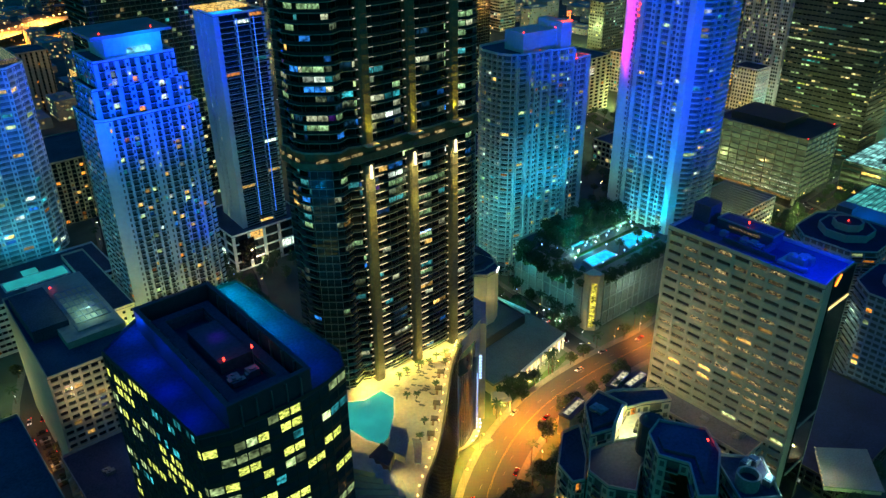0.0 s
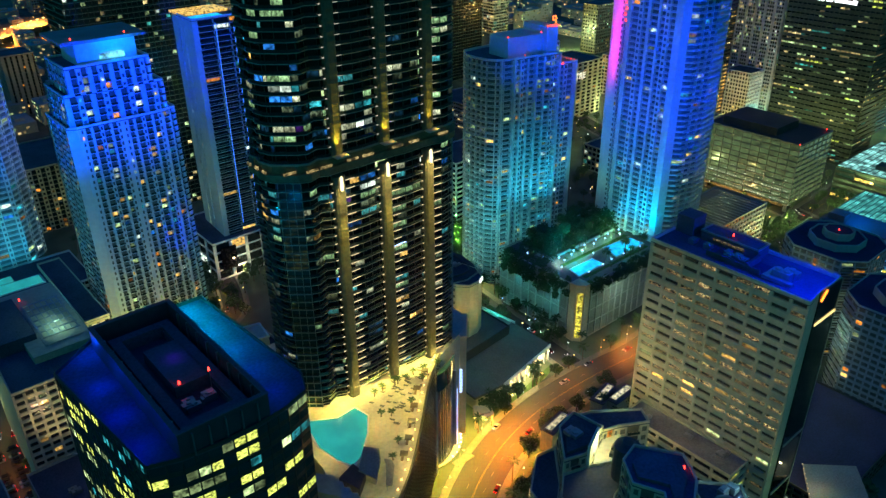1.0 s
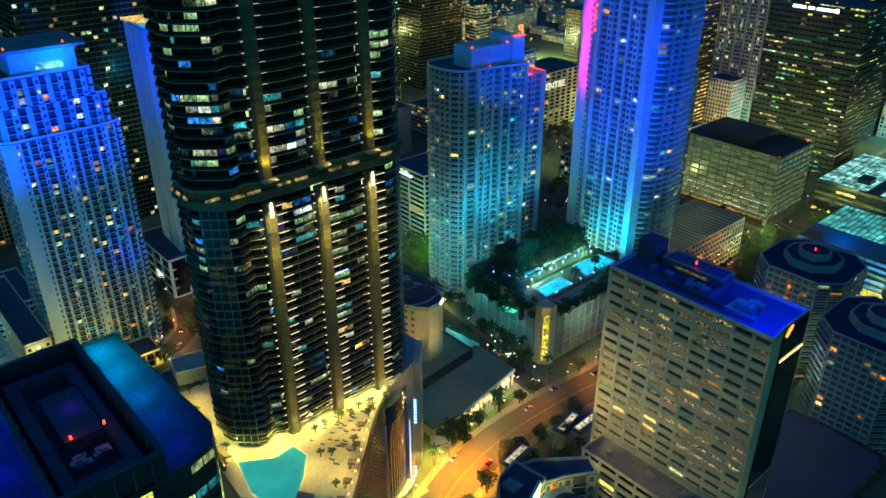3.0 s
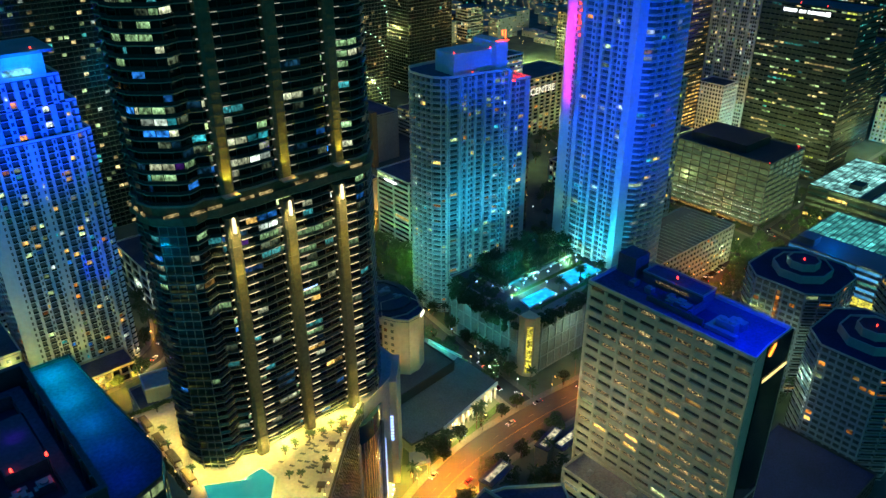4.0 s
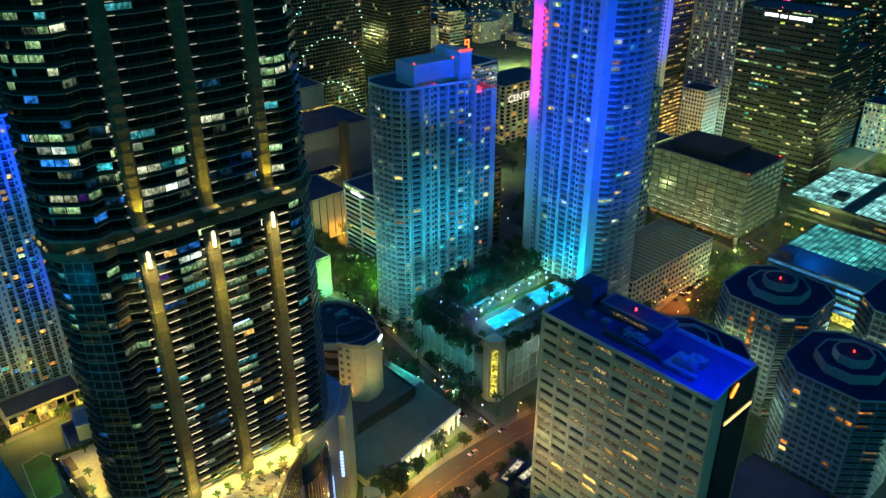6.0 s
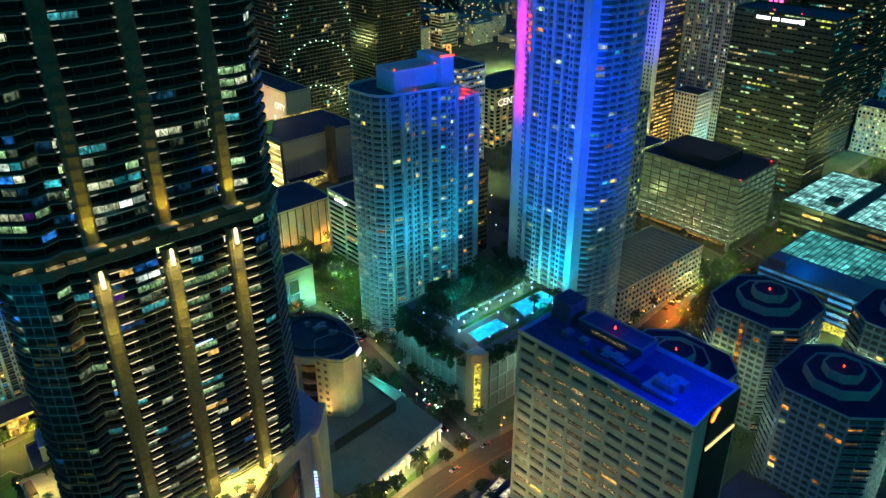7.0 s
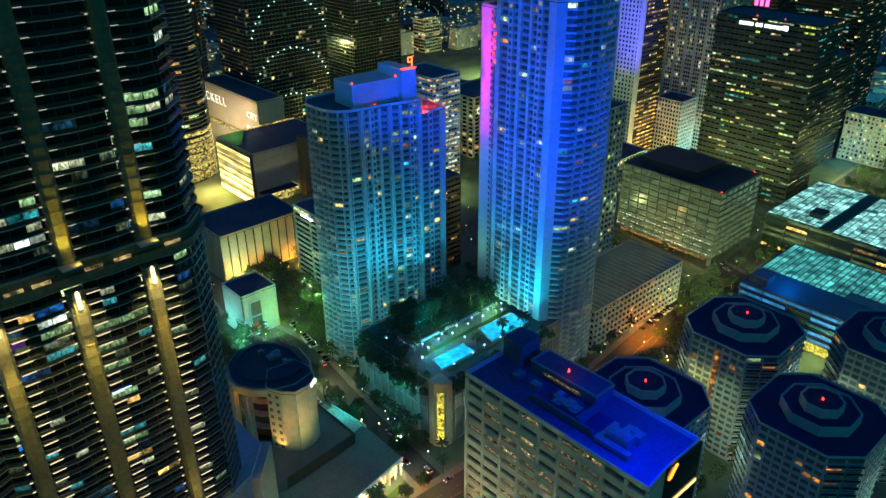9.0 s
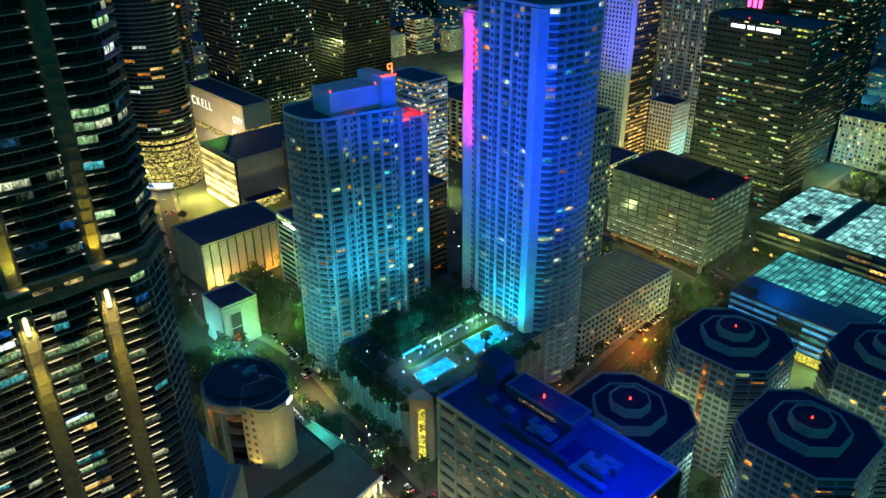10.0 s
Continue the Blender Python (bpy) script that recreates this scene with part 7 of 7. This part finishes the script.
for (ax, ay), (bx, by), count in (((107.0, 192.6), (107.0, 242.0), 60), ((107.6, 242.0), (123.5, 240.4), 22)):
    lobes = [(ax + (bx - ax) * k / count + rnd.uniform(-0.3, 0.3), ay + (by - ay) * k / count, DECKZ + rnd.uniform(0.3, 1.0), rnd.uniform(0.6, 0.95)) for k in range(count)]
    solo("terrace_hedge", leafy(lobes, count * 60, 0.4, rnd), LEAF, "clipped dark hedge along the terrace edge", "hedge", "terrace hedges", "stuff")
hedge(281.6, 287.5, 219, 268, 11.0, 150, "dark hedge spilling over the podium edge")
hedge(292, 356, 209.2, 213.4, 6.0, 95, "dark hedge spilling over the podium edge")
hedge(286, 300, 240, 266, 1.0, 30, "dense dark planting on the pool deck")
hedge(300, 352, 245, 267, 0.5, 60, "dense dark planting on the pool deck")


# ---- cars ----
def car(paint_name, colour):
    paint = material(paint_name, colour, 0.25, 0.3, amount=0.1, bump=0)
    t = thing("car", (0, 0, 0), paint_name.replace("_", " ") + " car on the asphalt", "car", "cars")
    body = Acc()
    prof = [(-2.25, 0.35), (2.2, 0.35), (2.28, 0.7), (1.2, 0.92), (-2.0, 0.95), (-2.28, 0.75)]
    s = len(body.v)
    for sy in (-0.88, 0.88):
        body.v += [(x, sy, z) for x, z in prof]
    body.f += [tuple(range(6)), tuple(reversed(range(6, 12)))] + [(i, 6 + i, 6 + (i + 1) % 6, (i + 1) % 6) for i in range(6)]
    part("body", body, paint, t)
    cab = Acc()
    cp = [(-1.75, 0.93, 0.82), (1.05, 0.91, 0.82), (0.35, 1.42, 0.66), (-1.2, 1.44, 0.66)]
    for sgn in (-1, 1):
        cab.v += [(x, sgn * h, z) for x, z, h in cp]
    cab.f += [(0, 1, 2, 3), (7, 6, 5, 4)] + [(i, 4 + i, 4 + (i + 1) % 4, (i + 1) % 4) for i in range(4)]
    part("cabin", cab, BLACKGLASS, t, "dark glazed cabin")
    part("roof_panel", Acc().block(-1.15, 0.3, -0.62, 0.62, 1.43, 1.47), paint, t)
    for x in (-1.4, 1.4):
        for y in (-0.9, 0.72):
            part("wheel", Acc().tube((x, y, 0.33), (x, y + 0.18, 0.33), 0.33, 0.33, 12), TYRE, t)
    for y in (-0.75, 0.45):
        part("headlight", Acc().block(2.2, 2.32, y, y + 0.3, 0.58, 0.74), HEAD, t)
        part("tail_light", Acc().block(-2.34, -2.24, y, y + 0.3, 0.66, 0.84), TAIL, t)
    return t


HEAD = glowing("white_headlight", (0.9, 0.85, 1.0), 7.0, solid=True)
TAIL = glowing("red_tail_light", (1.0, 0.03, 0.03), 6.0, solid=True)
fleet = [car("black", (0.015, 0.015, 0.018)), car("white", (0.6, 0.6, 0.58)), car("silver_grey", (0.25, 0.26, 0.28)), car("dark_red", (0.18, 0.02, 0.02))]
rnd = random.Random(19)
slots = []
for line, lanes, x0, x1, gap in ((AVENUE, ((8.2, 1), (-8.2, -1), (5.4, 1), (-5.4, -1)), 130, 540, 58), (SIDE, ((2.2, 1), (-2.6, -1)), 264, 330, 55), (MID, ((2.4, 1), (-2.4, -1)), 80, 190, 45), (WEST, ((2.8, 1), (-2.8, -1)), 20, 90, 45), (EAST, ((3.0, 1), (-3.0, -1)), 470, 600, 60)):
    for off_lane, sense in lanes:
        pts = [Vector(p) for p in shifted(line, off_lane)]
        run = rnd.uniform(0, gap)
        for a, b in zip(pts, pts[1:]):
            ln = (b - a).length
            while run < ln:
                q = a + (b - a) * run / ln
                if x0 < q.x < x1 and 60 < q.y:
                    slots.append((q.x, q.y, math.degrees(math.atan2((b - a).y, (b - a).x)) + (0 if sense < 0 else 180)))
                run += gap * rnd.uniform(0.45, 1.9)
            run -= ln
for k in range(9):
    slots.append((262 + k * 0.25, 268 + k * 2.9, 10))
for k, (x, y, a) in enumerate(slots):
    proto = rnd.choice(fleet)
    if k < len(fleet):
        fleet[k].matrix_basis = pose(x, y, 0.0, 0, 0, a)
    else:
        copy_thing(proto, pose(x, y, 0.0, 0, 0, a))


# rows of small parked cars in the lots behind the towers
lot_bodies, lot_cabins, lot_lights = {}, Acc(), Acc()
rnd = random.Random(23)
for x0, y0, ux, uy, count in ((300, 384, 1, 0.02, 14), (300, 392, 1, 0.02, 14), (286, 300, 0.15, 1, 16), (246, 284, 1, 0.1, 8), (480, 218, 0.05, 1, 18), (486, 218, 0.05, 1, 18), (430, 206, 1, 0.1, 12), (500, 262, 0.2, 1, 20), (506, 262, 0.2, 1, 20), (576, 226, 0.02, 1, 22),
                              (582, 226, 0.02, 1, 22), (62, 322, 1, -0.05, 11), (62, 334, 1, -0.05, 11), (34, 280, 0.05, 1, 16), (28, 280, 0.05, 1, 16), (262, 70, 1, 0.02, 14), (540, 184, 1, 0.05, 22), (660, 150, 0.02, 1, 20), (668, 150, 0.02, 1, 20)):
    u = Vector((ux, uy)).normalized()
    w = Vector((-u.y, u.x))
    for k in range(count):
        if rnd.random() < 0.25:
            continue
        c = Vector((x0, y0)) + u * (k * 2.8 + rnd.uniform(-0.2, 0.2))
        mat = rnd.choice((METAL, WHITE, TYRE, DARKWALL))
        lot_bodies.setdefault(mat, Acc()).box((*(c - u * 0.9 - w * 2.2), 0.35), u * 1.8, w * 4.4, 0.6)
        lot_cabins.box((*(c - u * 0.75 - w * 1.3), 0.95), u * 1.5, w * 2.4, 0.5)
        if rnd.random() < 0.22:
            for sgn in (-0.65, 0.4):
                lot_lights.box((*(c + u * sgn - w * 2.3), 0.6), u * 0.3, w * 0.12, 0.2)
lots = thing("parked_cars", (480, 230, 0), "rows of small parked cars in the car parks", "cars", kind="stuff")
for mat, acc in lot_bodies.items():
    part("body", acc, mat, lots, kind="stuff")
part("cabin", lot_cabins, BLACKGLASS, lots, kind="stuff")
part("tail_light", lot_lights, TAIL, lots, kind="stuff")


# ---- street lamps ----
def street_lamp():
    t = thing("street_lamp", (0, 0, 0), "tall metal street lamp with an amber head", "street lamp", "street lamps")
    part("pole", Acc().tube((0, 0, 0), (0, 0, 9.6), 0.14, 0.08), METAL, t)
    part("arm", Acc().tube((0, 0, 9.5), (1.6, 0, 9.9), 0.06, 0.05), METAL, t)
    part("head", Acc().block(1.3, 2.1, -0.16, 0.16, 9.78, 9.92), LAMP_AMBER, t)
    return t


post = street_lamp()
run = 0.0
pts = [Vector(p) for p in shifted(AVENUE, 10.6)]
placed = 0
for a, b in zip(pts, pts[1:]):
    run += (b - a).length
    if run > 16 and 130 < a.x < 560:
        ang = math.degrees(math.atan2((b - a).y, (b - a).x)) - 90
        if placed == 0:
            post.matrix_basis = pose(a.x, a.y, 0.15, 0, 0, ang)
        else:
            copy_thing(post, pose(a.x, a.y, 0.15, 0, 0, ang))
        placed += 1
        run = 0.0

# small path and garden lamps along the streets and under the trees
rnd = random.Random(41)
lamp_spots = []
for line, half, x0, x1, gap in ((AVENUE, 9.5, 130, 620, 24), (SIDE, 5.5, 262, 372, 15), (MID, 6, 70, 196, 14), (EAST, 9, 462, 640, 18), (WEST, 7, 18, 150, 18)):
    for sgn in (1, -1):
        run = 0.0
        pts = [Vector(p) for p in shifted(line, sgn * (half + 1.2))]
        for a, b in zip(pts, pts[1:]):
            run += (b - a).length
            if run > gap and x0 < a.x < x1 and a.y > 60:
                lamp_spots.append((a.x, a.y))
                run = rnd.uniform(-gap * 0.4, gap * 0.3)
for x0, x1, y0, y1, count in ((242, 272, 290, 352, 16), (298, 324, 316, 406, 18), (264, 282, 214, 262, 10), (190, 230, 144, 166, 8), (206, 262, 280, 300, 8), (500, 560, 384, 450, 12), (420, 470, 300, 390, 12), (410, 440, 160, 196, 8)):
    lamp_spots += [(rnd.uniform(x0, x1), rnd.uniform(y0, y1)) for _ in range(count)]
garden = thing("path_lamps", (280, 200, 0), "small path lamps along the streets and gardens", "lamps", kind="stuff")
poles, heads = Acc(), {}
GLOBE_WHITE = glowing("white_globe_lamp", (0.85, 1.0, 0.85), 4.0, solid=True)
for x, y in lamp_spots:
    poles.tube((x, y, 0), (x, y, 4.2), 0.06, 0.05, 5)
    heads.setdefault(rnd.choice((LAMP_AMBER, LAMP_AMBER, GLOBE_WHITE, LED_BLUE) if rnd.random() < 0.3 else (LAMP_AMBER, GLOBE_WHITE)), Acc()).tube((x, y, 4.2), (x, y, 4.75), 0.3, 0.22, 7)
part("pole", poles, METAL, garden, kind="stuff")
for mat, acc in heads.items():
    part("globe", acc, mat, garden, kind="stuff")
